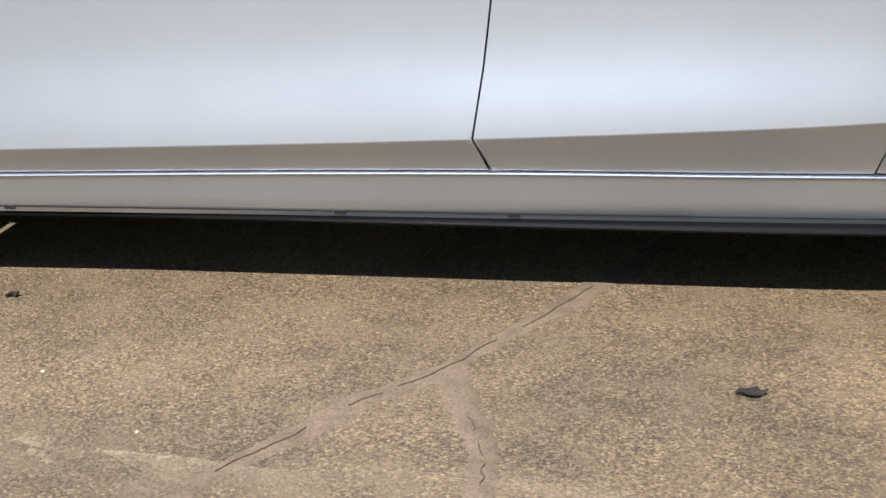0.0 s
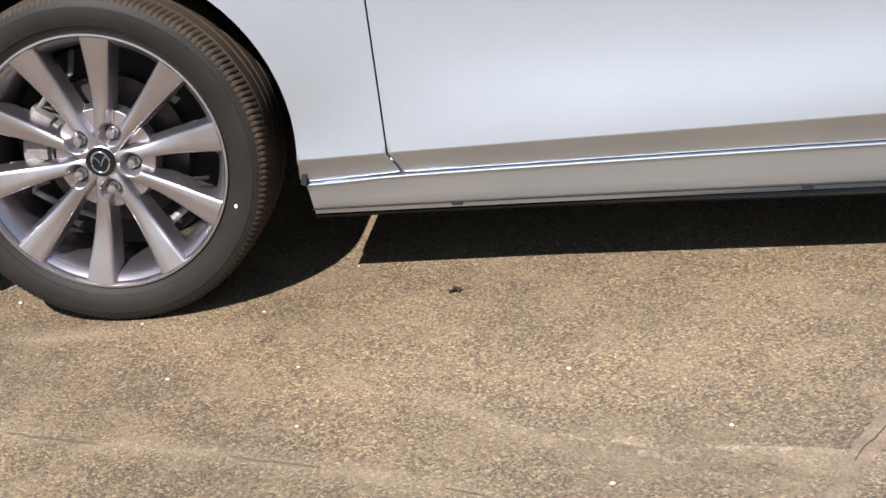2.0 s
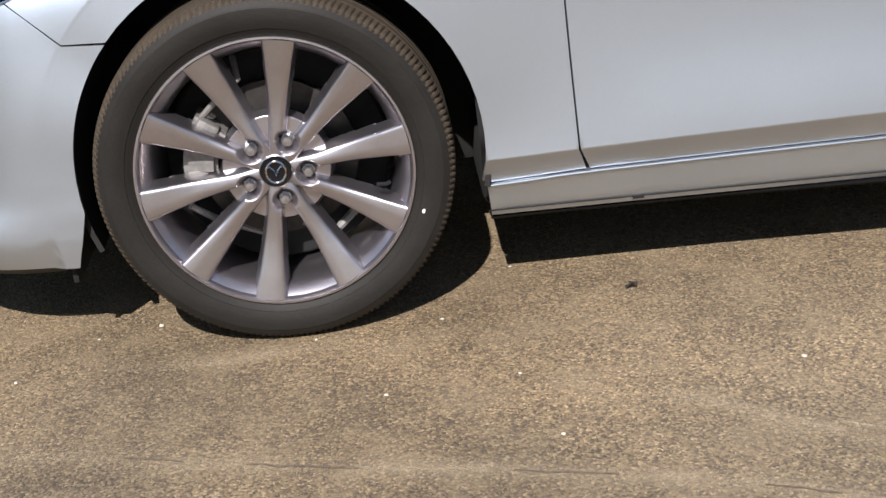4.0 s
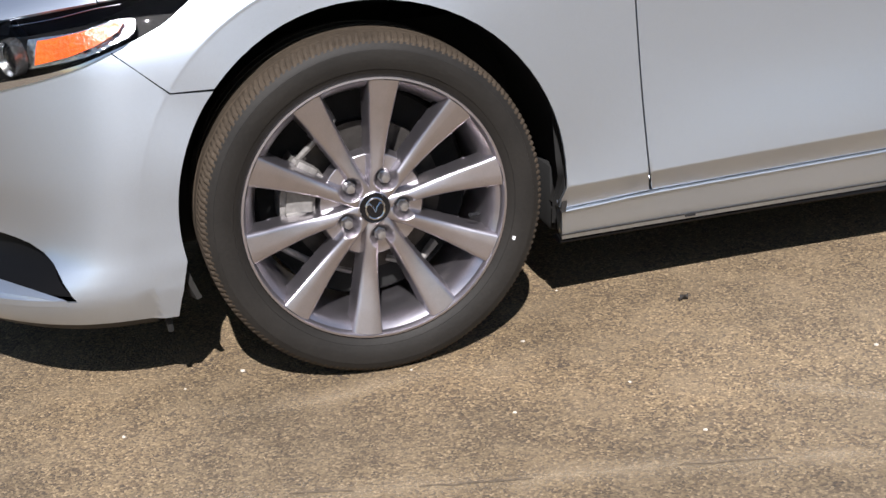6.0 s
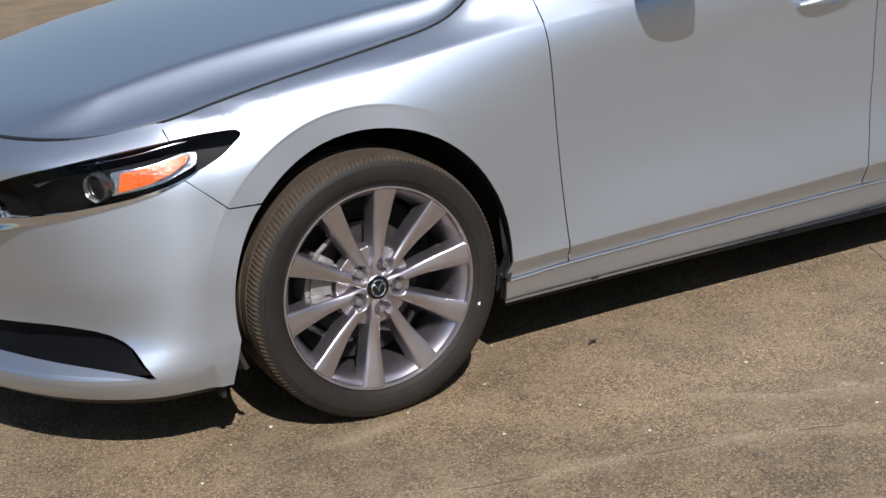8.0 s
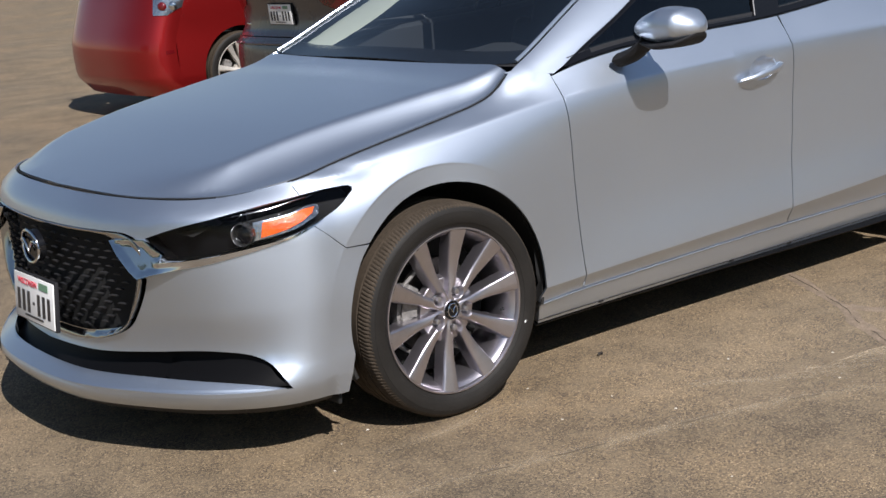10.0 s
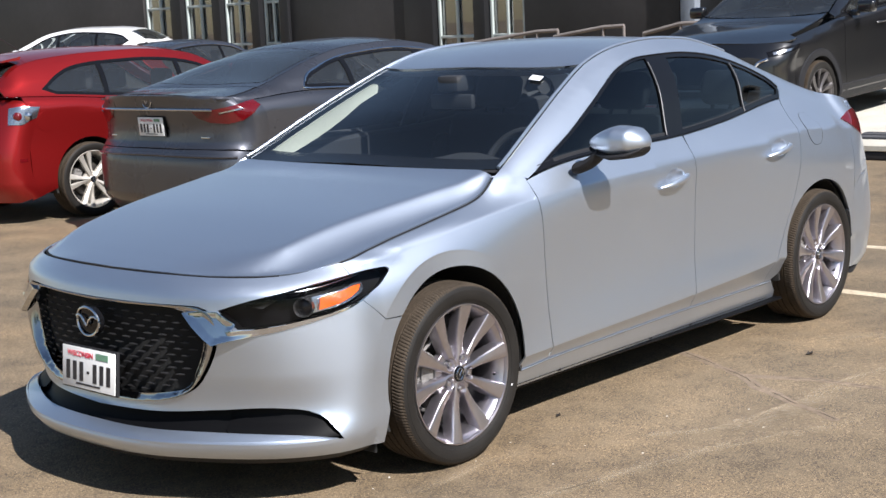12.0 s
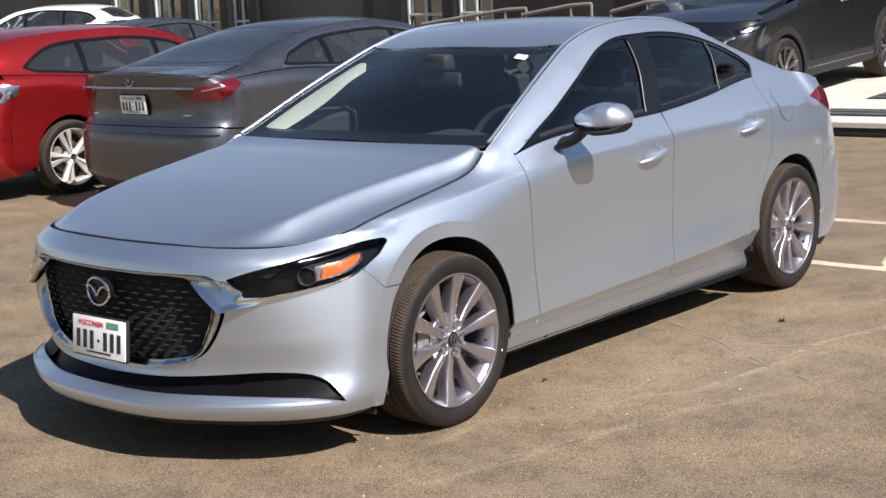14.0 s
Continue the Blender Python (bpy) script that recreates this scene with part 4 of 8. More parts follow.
    def region(xc0, b0, xc1, b1, k):
        """Outline between two bowed cross lines."""
        w0, w1 = float(rail_w(xc0 + b0)) * k, float(rail_w(xc1 + b1)) * k
        a = [(x, w * w0) for x, w in across(xc0, b0)][::-1]
        b = [(x, w * w1) for x, w in across(xc1, b1)]
        l = [(x, y) for x, y in edge(xc0 + b0, xc1 + b1, 24, k)]
        r = [(x, -y) for x, y in l]
        return a[:-1] + l[:-1] + b[:-1] + r[::-1][:-1]

    panel("windscreen", region(0.375, 0.065, 1.085, 0.10, 0.992), upper_surf, M["windscreen"], car, step=0.05, depth=0, inset=0, lift=-0.004, label="tinted windscreen with a black border")
    # black ceramic border inside the screen
    ws_out = region(0.378, 0.065, 1.083, 0.10, 0.99)
    ws_in = region(0.455, 0.065, 1.035, 0.10, 0.968)
    panel("screen_border", ws_out, upper_surf, M["gloss_black"], car, holes=[ws_in], step=0.03, depth=0, inset=0, lift=-0.009)
    panel("roof", region(1.095, 0.10, 2.36, -0.09, 0.985), upper_surf, paint, car, step=0.04, depth=0.01, inset=0.001)
    panel("rear_window", region(2.375, -0.09, 2.98, -0.06, 0.95), upper_surf, M["window"], car, step=0.05, depth=0, inset=0, lift=-0.003)
    panel("rear_screen_border", region(2.362, -0.09, 3.0, -0.06, 0.985), upper_surf, M["gloss_black"], car, holes=[region(2.40, -0.09, 2.95, -0.06, 0.90)], step=0.03, depth=0.005, inset=0, lift=-0.006)
    panel("boot_lid", region(3.004, -0.06, 3.60, -0.13, 0.985), upper_surf, paint, car, step=0.04, depth=0.02)
    # roof ditch and screen-side mouldings
    for s in (1, -1):
        bm = bmesh.new()
        xs = np.linspace(0.44, 2.36, 140)
        P = upper_surf(np.stack([xs, rail_w(xs) * 0.992], 1))
        tube(bm, [(p[0], p[1] * s, p[2] + 0.002) for p in P], 0.0068, 8)
        mesh("roof_moulding", bm, paint, car)

    # hood
    HF = curve_pts([(-0.798, 0.0), (-0.788, 0.25), (-0.742, 0.46), (-0.663, 0.596), (-0.586, 0.669), (-0.512, 0.717), (-0.444, 0.750)], 24)
    hs = [(x, float(rail_w(x)) - 0.002) for x in np.linspace(-0.44, 0.355, 24)] + [(0.376, 0.726), (0.395, 0.722)]
    hr = [(0.402 - 0.05 * (1 - t * t), 0.718 * t) for t in np.linspace(1, -1, 21)]
    half = [tuple(p) for p in HF] + hs[1:]
    hood_line = half + hr[1:-1] + [(x, -y) for x, y in half[::-1]][:-1]
    rolls = [[(x, s * (float(crease_y(x)) + d)) for x in np.linspace(-0.72, 0.385, 46)] for d in (-0.03, -0.016, -0.008, 0.0, 0.008, 0.016, 0.028, 0.042, 0.056) for s in (1, -1)]
    panel("hood", hood_line, hood_surf, paint, car, step=0.03, depth=0.02, inset=0.003, feat=rolls)
    # dark tube painted in for the shade of the gap ahead of the hood
    bm = bmesh.new()
    P = hood_surf(HF[:19])
    half = [(p[0] - 0.003, p[1] + 0.001, p[2] - 0.002) for p in P]
    tube(bm, half[::-1] + [(x, -y, z) for x, y, z in half[1:]], 0.0021, 6)
    mesh("hood_front_line", bm, M["dark"], car, "dark strip drawn for the shade in the hood's front gap")
    for s in (1, -1):
        bm = bmesh.new()
        xs = np.linspace(-0.44, 0.372, 60)
        P = side_surf(np.stack([xs, rail_z(xs) - 0.003], 1))
        tube(bm, [(p[0], s * (p[1] + 0.0015), p[2] + 0.001) for p in P], 0.0022, 6)
        mesh("hood_joint", bm, M["dark"], car, "dark gap between hood and fender")
    # cowl between hood and screen
    bm = bmesh.new()
    secs = []
    for t in np.linspace(-1, 1, 25):
        y = 0.70 * t
        x0 = 0.345 + 0.03 * t * t
        secs.append([(x0 - 0.02, y, 0.925), (x0, y, 0.935 - 0.02 * t * t), (x0 + 0.10, y, 0.985 - 0.02 * t * t), (x0 + 0.10, y, 0.92)])
    loft(bm, secs)
    mesh("cowl", bm, M["black_plastic"], car, "black plastic cowl below the windscreen")
    return car


car = build_sedan()


# ---- the silver sedan: front and rear ends ----
def both_ways(pts):
    """A half outline from the middle outwards, closed over both sides."""
    return [tuple(p) for p in pts] + [(-a, z) for a, z in pts[::-1] if abs(a) > 1e-6]


def rounded(pts, n=54):
    return [tuple(q) for q in curve_pts(pts, n)]


LAMP_TOP = [tuple(q) for q in curve_pts([fY(0.545, 0.660), fY(0.60, 0.679), fX(-0.66, 0.708), fX(-0.55, 0.726), fX(-0.445, 0.738), fX(-0.35, 0.744), fX(-0.300, 0.7445)], 26)] + [fX(-0.284, 0.7435), fX(-0.2765, 0.738)]
LAMP_LOW = [fX(-0.279, 0.731)] + [tuple(q) for q in curve_pts([fX(-0.292, 0.722), fX(-0.325, 0.700), fX(-0.37, 0.681), fX(-0.425, 0.662), fX(-0.50, 0.640), fY(0.765, 0.622), fY(0.70, 0.608), fY(0.64, 0.600), fY(0.60, 0.600)], 28)]
GRILLE_OUT = rounded([(0.0, 0.670), fY(0.2, 0.672), fY(0.38, 0.673), fY(0.46, 0.672), fY(0.515, 0.655), fY(0.545, 0.62), fY(0.540, 0.57), fY(0.505, 0.475), fY(0.445, 0.40), fY(0.36, 0.362), fY(0.2, 0.335), (0.0, 0.328)])
GRILLE_IN = rounded([(0.0, 0.660), fY(0.2, 0.663), fY(0.34, 0.664), fY(0.385, 0.661), fY(0.41, 0.650), fY(0.465, 0.602), fY(0.477, 0.582), fY(0.475, 0.555), fY(0.44, 0.455), fY(0.415, 0.408), fY(0.385, 0.388), fY(0.34, 0.378), fY(0.2, 0.362), (0.0, 0.357)])
INTAKE = rounded([(0.0, 0.300), fY(0.3, 0.310), fY(0.51, 0.325), fY(0.64, 0.333), fY(0.73, 0.326), fY(0.782, 0.304), fY(0.822, 0.266), fX(-0.549, 0.229), fY(0.80, 0.240), fY(0.70, 0.243), fY(0.55, 0.240), fY(0.3, 0.232), (0.0, 0.230)], 46)


M["dark_bar"] = simple("dark grille bar", (0.022, 0.022, 0.024), 0.5, metal=0.0, grain=0.1)


def build_front(car):
    paint = M["silver"]
    surf = ends_surf(front_surf)
    HF = curve_pts([(-0.798, 0.0), (-0.788, 0.25), (-0.742, 0.46), (-0.663, 0.596), (-0.586, 0.669), (-0.512, 0.717), (-0.444, 0.750)], 24)
    hz = hood_surf(HF)[:, 2]
    top = [(0.0, float(hz[0]) - 0.001)] + [fY(w, float(z) - 0.001) for (x, w), z in list(zip(HF, hz))[1:]]
    joint = [fX(-0.425, 0.6615), fX(-0.335, 0.580)]
    arc = [fX(x, z) for x, z in arch(0.011, 0.3625, -48.4, -99, 18)]
    foot = [fX(-0.362, 0.22), fX(-0.376, 0.172), fX(-0.5, 0.174), fY(0.80, 0.175), fY(0.65, 0.176), fY(0.4, 0.176), fY(0.2, 0.176), (0.0, 0.176)]
    cut = fX(-0.43, 0.74)[0]
    lamp_in = [q for q in LAMP_TOP if q[0] < cut - 0.004]
    lamp_out = [q for q in LAMP_LOW if q[0] < fX(-0.425, 0.6615)[0] - 0.004]
    half = top + [fX(-0.435, 0.762), fX(-0.43, 0.7395)] + lamp_in[::-1] + lamp_out[::-1] + joint + arc + foot
    rings = [[fX(x, z) for x, z in arch(0, r, -46, -112, 44)] for r in LIP_RINGS]
    brow = [[(a, z + d) for a, z in curve_pts(lamp_in[1:], 60)] for d in (0.005, 0.011, 0.018, 0.026)]
    cover = panel("front_bumper", both_ways(half), surf, paint, car, holes=[both_ways(GRILLE_OUT), both_ways(INTAKE)], step=0.024, depth=0.006, inset=0.0012, feat=rings + brow + [[(-a, z) for a, z in q] for q in rings + brow])
    # chrome surround of the grille, standing proud in the middle of its width
    go, gi = np.array(both_ways(GRILLE_OUT)), np.array(both_ways(GRILLE_IN))

    def crest(p):
        d_out = np.min(np.linalg.norm(p[:, None] - resample(go, 0.003)[None], axis=2), 1)
        d_in = np.min(np.linalg.norm(p[:, None] - resample(gi, 0.003)[None], axis=2), 1)
        t = d_out / np.maximum(d_out + d_in, 1e-6)
        P = surf(p)
        wide = np.clip((np.abs(P[:, 1]) - 0.25) / 0.2, 0, 1) * np.clip((0.672 - P[:, 2]) / 0.05, 0, 1)
        P[:, 0] -= 0.007 + 0.010 * wide - (0.012 + 0.030 * wide) * t**1.4
        return P

    panel("grille_surround", go, crest, M["dark_chrome"], car, holes=[gi], step=0.010, depth=0.03, inset=0.0005, label="satin chrome grille surround")
    # grille: a dark backing and rows of short bars standing out of it
    panel("grille_backing", offset(gi, -0.02), surf, M["dark"], car, step=0.05, lift=-0.055, inset=0, depth=0)
    bars = bmesh.new()
    rows = 13
    gin = offset(gi, 0.006)
    for r in range(rows):
        z = 0.374 + 0.0215 * r
        for k in range(-14, 15):
            a = (k + 0.5 * (r % 2)) * 0.046
            if not inside(gin, np.array([(a - 0.016, z), (a + 0.016, z)])).all():
                continue
            P = surf(np.array([(a - 0.0115, z), (a, z + 0.0006), (a + 0.0115, z)]))
            for i in (0, 1):
                p, q = Vector(P[i]), Vector(P[i + 1])
                vs = []
                for c, h in ((p, 0.0019 if i else 0.0012), (q, 0.0012 if i else 0.0019)):
                    vs.append([bars.verts.new(c + Vector((dx, 0, dz * h))) for dx, dz in ((0.020, 1), (0.028, 1), (0.028, -1), (0.020, -1))])
                for j in range(4):
                    bars.faces.new((vs[0][j], vs[0][(j + 1) % 4], vs[1][(j + 1) % 4], vs[1][j]))
    tagged(mesh("grille_mesh", bars, M["dark_bar"], car, "rows of short black grille bars"), kind="stuff")
    # emblem: an oval ring with a plain wing shape
    ring = bmesh.new()
    c = Vector((-0.912, 0, 0.590))
    tube(ring, [c + Vector((0.004 * math.cos(t) ** 2, 0.062 * math.cos(t), 0.049 * math.sin(t))) for t in np.linspace(0, 2 * math.pi, 48, endpoint=False)], 0.0048, 8, closed=True)
    em = mesh("emblem", ring, M["chrome"], car, "chrome oval emblem")
    wing = bmesh.new()
    tube(wing, [c + Vector(v) for v in ((0, 0.059, 0.014), (-0.001, 0.046, 0.020), (-0.002, 0.031, 0.018), (-0.003, 0.016, 0.006), (-0.003, 0.006, -0.008), (-0.003, 0, -0.015), (-0.003, -0.006, -0.008), (-0.003, -0.016, 0.006), (-0.002, -0.031, 0.018), (-0.001, -0.046, 0.020), (0, -0.059, 0.014))], 0.0045, 8)
    mesh("emblem_wing", wing, M["chrome"], em)
    disc = bmesh.new()
    lathe(disc, [(0.0, 0.001), (0.0, 0.048), (0.02, 0.05)], 32, Matrix.Translation(c + Vector((0.006, 0, 0))) @ Matrix.Rotation(radians(-90), 4, "Z") @ Matrix.Diagonal((1.25, 1, 1, 1)))
    mesh("emblem_disc", disc, M["gloss_black"], em)
    # lower intake: black lining and the side pockets
    panel("intake_lining", both_ways(INTAKE), surf, M["lamp_black"], car, step=0.04, lift=-0.05, inset=-0.012, depth=0)
    for s in (1, -1):
        pocket = [fY(0.53, 0.320), fY(0.64, 0.328), fY(0.73, 0.321), fY(0.778, 0.300), fY(0.812, 0.268), fX(-0.556, 0.236), fY(0.78, 0.246), fY(0.70, 0.249), fY(0.60, 0.248), fY(0.545, 0.262)]
        pk = np.array(pocket)

        def wedge(p):
            P = surf(p)
            g = np.clip((p[:, 0] - pk[0, 0]) / (pk[5, 0] - pk[0, 0]), 0, 1)
            P[:, 0] += 0.034 * (1 - g)
            P[:, 1] += (0.02 * (1 - g)) * 1.0
            return P * (1, s, 1)

        panel("intake_pocket", pocket, wedge, M["lamp_black"], car, step=0.03, inset=0, depth=0.01, lift=-0.008)
    # painted shelf of the lower lip, rising inwards from the intake's lower edge
    bm = bmesh.new()
    secs = []
    reach = fX(-0.565, 0.236)[0]
    for a in np.linspace(-1, 1, 61):
        P = Vector(surf(np.array([(reach * a, 0.232)]))[0])
        n = Vector((P.x + 0.25, P.y, 0)).normalized()
        g = 1 - abs(a) ** 6
        secs.append([P + n * 0.001 + Vector((0, 0, -0.012)), P + n * 0.0015, P - n * 0.012 * g + Vector((0, 0, 0.009 * g)), P - n * 0.05 * g + Vector((0, 0, 0.026 * g)), P - n * 0.052 * g + Vector((0, 0, -0.012))])
    loft(bm, secs)
    mesh("lip_shelf", bm, paint, car)
    # black lip under the bumper
    bm = bmesh.new()
    secs = []
    for a in np.linspace(-1, 1, 49):
        q = fX(-0.42, 0.178)[0] * a
        P = surf(np.array([(q, 0.178)]))[0]
        n = Vector((P[0] + 0.2, P[1], 0)).normalized()
        secs.append([(P[0] - 0.010 * n.x, P[1] - 0.010 * n.y, 0.196), (P[0] - 0.004 * n.x, P[1] - 0.004 * n.y, 0.175), (P[0] - 0.035 * n.x, P[1] - 0.035 * n.y, 0.153), (P[0] - 0.16 * n.x, P[1] - 0.16 * n.y, 0.15), (P[0] - 0.16 * n.x, P[1] - 0.16 * n.y, 0.21)])
    loft(bm, secs)
    mesh("bumper_lip", bm, M["black_plastic"], car, "black plastic lip below the bumper")
    # headlamps
    outline = LAMP_TOP + LAMP_LOW
    for s in (1, -1):
        sf = lambda p: surf(p) * (1, s, 1)
        lamp = panel("headlamp", outline, sf, M["lamp_black"], car, step=0.03, lift=-0.06, inset=-0.004, depth=-0.058, label="slim headlamp with an amber reflector behind clear plastic")
        panel("lamp_lens", outline, sf, M["lens"], lamp, step=0.025, inset=0.0012, depth=0, label="clear lens")
        shine = rounded([fX(-0.585, 0.634), fX(-0.50, 0.650), fX(-0.43, 0.674), fX(-0.375, 0.706), fX(-0.372, 0.720), fX(-0.40, 0.724), fX(-0.47, 0.712), fX(-0.57, 0.692)], 30)
        panel("bright_reflector", shine, sf, M["reflector"], lamp, step=0.010, lift=-0.034, inset=0, depth=0.02)
        amber = [fX(-0.560, 0.644), fX(-0.500, 0.658), fX(-0.445, 0.678), fX(-0.405, 0.698), fX(-0.392, 0.714), fX(-0.43, 0.712), fX(-0.548, 0.688)]
        panel("turn_reflector", amber, sf, M["amber"], lamp, step=0.008, lift=-0.020, inset=0, depth=0.016, label="amber reflector")
        bm = bmesh.new()
        P = sf(curve_pts([fY(0.56, 0.668), fY(0.63, 0.688), fX(-0.53, 0.716), fX(-0.45, 0.729), fX(-0.41, 0.732)], 24))
        tube(bm, [(p[0] + 0.018, p[1] + 0.012 * s, p[2]) for p in P], 0.0008, 6)
        mesh("lamp_strip", bm, M["dark_chrome"], lamp, "bright strip along the top")
        bm = bmesh.new()
        c = sf(np.array([fX(-0.615, 0.654)]))[0]
        face = Vector((-0.85, -0.5 * s, 0))
        m = Matrix.Translation(Vector(c) - face.normalized() * 0.032) @ face.to_track_quat("-Y", "Z").to_matrix().to_4x4()
        lathe(bm, [(0.0, 0.0265), (-0.006, 0.0285), (-0.010, 0.031), (-0.004, 0.0335), (0.012, 0.034)], 32, m)
        mesh("projector_ring", bm, M["reflector"], lamp, "bright ring")
        bm = bmesh.new()
        lathe(bm, [(-0.008, 0.0005), (-0.006, 0.012), (-0.001, 0.022), (0.004, 0.0285)], 24, m)
        mesh("projector_lens", bm, M["gloss_black"], lamp)
        # bright wing between grille and lamp, hollowed, running out as a thin blade below the lamp
        wing = [tuple(q) for q in curve_pts([fY(0.425, 0.652), fY(0.48, 0.660), fY(0.546, 0.659)], 10)] + [tuple(q) for q in curve_pts([fY(0.575, 0.640), fY(0.606, 0.615), fY(0.597, 0.601)], 8)]
        wing += [tuple(q) for q in curve_pts([fY(0.64, 0.599), fY(0.70, 0.607), fX(-0.60, 0.6205), fX(-0.50, 0.639), fX(-0.425, 0.661), fX(-0.385, 0.6735)], 22)]
        wing += [tuple(q) for q in curve_pts([fX(-0.40, 0.6655), fX(-0.46, 0.644), fX(-0.54, 0.621), fX(-0.62, 0.602), fY(0.70, 0.588), fY(0.63, 0.575), fY(0.575, 0.563), fY(0.545, 0.553)], 30)] + [fY(0.515, 0.575), fY(0.470, 0.612)]
        edge_w = resample(np.array(wing), 0.004)

        def hollow(p):
            d = np.min(np.linalg.norm(p[:, None] - edge_w[None], axis=2), 1)
            P = surf(p)
            inner = np.clip((0.66 + P[:, 1]) / 0.06, 0, 1)
            P[:, 0] -= 0.004 + inner * (0.004 + 0.30 * np.clip(0.66 - P[:, 2], 0, 0.11) - 0.3 * np.clip(d, 0, 0.02))
            P[:, 1] -= 0.003
            return P * (1, s, 1)

        panel("lamp_wing", wing, hollow, M["chrome"], car, step=0.006, inset=0.0005, depth=0.02, label="chrome wing between grille and headlamp")
    return cover


def build_plate(car, centre, turn, w=0.305, h=0.14, letters=7):
    """A registration plate: white sheet with a dark holder; the number is plain bars."""
    m = Matrix.Translation(centre) @ turn
    bm = bmesh.new()
    box(bm, (-w / 2, -0.003, -h / 2), (w / 2, 0.001, h / 2), 0.0012, m)
    plate = mesh("number_plate", bm, M["plate_white"], car, "white registration plate with a red heading")
    bm = bmesh.new()
    box(bm, (-w / 2 - 0.006, 0.0015, -h / 2 - 0.006), (w / 2 + 0.006, 0.014, h / 2 + 0.006), 0.003, m)
    mesh("plate_holder", bm, M["black_plastic"], plate)
    for k in range(letters):
        bm = bmesh.new()
        x = (k - (letters - 1) / 2) * w * 0.128
        wide, tall = (0.030, 0.066) if k != 3 else (0.02, 0.009)
        box(bm, (x - wide / 2 * 0.72, -0.0045, -tall / 2 - 0.012), (x + wide / 2 * 0.72, -0.0032, tall / 2 - 0.012), 0.001, m, 1)
        mesh("number_bar", bm, M["plate_black"], plate)
    bm = bmesh.new()
    box(bm, (-0.07, -0.0045, -h / 2 + 0.012), (0.07, -0.0032, -h / 2 + 0.018), 0, m)
    mesh("motto_bar", bm, M["plate_black"], plate)
    bm = bmesh.new()
    box(bm, (0.045, -0.0045, h / 2 - 0.032), (0.115, -0.0032, h / 2 - 0.010), 0.001, m, 1)
    mesh("plate_picture", bm, M["plate_green"], plate)
    cu = bpy.data.curves.new("plate_heading", "FONT")
    cu.body = "WISCONSIN"
    cu.size = 0.027
    cu.align_x = "CENTER"
    cu.extrude = 0.0005
    tmp = new("plate_heading", cu)
    me = bpy.data.meshes.new_from_object(tmp.evaluated_get(bpy.context.evaluated_depsgraph_get()))
    bpy.data.objects.remove(tmp)
    ob = link("plate_heading", me, M["plate_red"], plate, "red lettering")
    ob.matrix_basis = m @ pose(-0.045, -0.0042, h / 2 - 0.032, 90, 0, 0)
    return plate


def build_rear(car):
    surf = ends_surf(rear_surf)
    arc = [rX(x, z) for x, z in arch(2.725, 0.358, 112, 62, 16)]
    half = [(0.0, 0.70)] + [rY(w, 0.70) for w in (0.3, 0.6, 0.75)] + [rX(3.20, 0.66), rX(3.12, 0.60), rX(3.085, 0.522)] + arc[::-1] + [rX(3.10, 0.195), rX(3.25, 0.19), rY(0.6, 0.19), rY(0.3, 0.19), (0.0, 0.19)]
    panel("rear_bumper", both_ways(half), surf, M["silver"], car, step=0.035, depth=0.02, inset=0.0012)
    lamp = [rX(3.235, 0.955), rX(3.35, 0.975), rY(0.62, 0.972), rY(0.42, 0.955), rY(0.42, 0.905), rY(0.62, 0.885), rX(3.36, 0.875), rX(3.27, 0.915)]
    shown = [rX(3.13, 0.955), rX(3.22, 0.985), rX(3.35, 0.990), rY(0.62, 0.978), rY(0.40, 0.958), rY(0.40, 0.900), rY(0.62, 0.875), rX(3.36, 0.855), rX(3.24, 0.895)]
    up = [(0.0, 1.045)] + [rY(w, 1.04) for w in (0.25, 0.45, 0.58)] + [rX(3.38, 1.02), rX(3.302, 1.0), rX(3.162, 0.88), rX(3.122, 0.60), rX(3.20, 0.662)] + [rY(w, 0.702) for w in (0.75, 0.6, 0.3)] + [(0.0, 0.702)]
    panel("tail_panel", both_ways(up), surf, M["silver"], car, holes=[lamp, [(-a, z) for a, z in lamp]], step=0.035, depth=0.015, inset=0.001)
    for s in (1, -1):
        panel("tail_lamp", shown, lambda p: surf(p) * (1, s, 1), M["tail_red"], car, step=0.025, inset=-0.001, depth=0.012, lift=0.005, label="dark red tail lamp")
    bm = bmesh.new()
    secs = []
    for a in np.linspace(-0.95, 0.95, 33):
        P = surf(np.array([(a, 0.2)]))[0]
        secs.append([(P[0] - 0.005, P[1], 0.2), (P[0] - 0.04, P[1] * 0.98, 0.15), (P[0] - 0.25, P[1] * 0.85, 0.16), (P[0] - 0.25, P[1] * 0.85, 0.2)])
    loft(bm, secs)
    mesh("rear_valance", bm, M["black_plastic"], car)


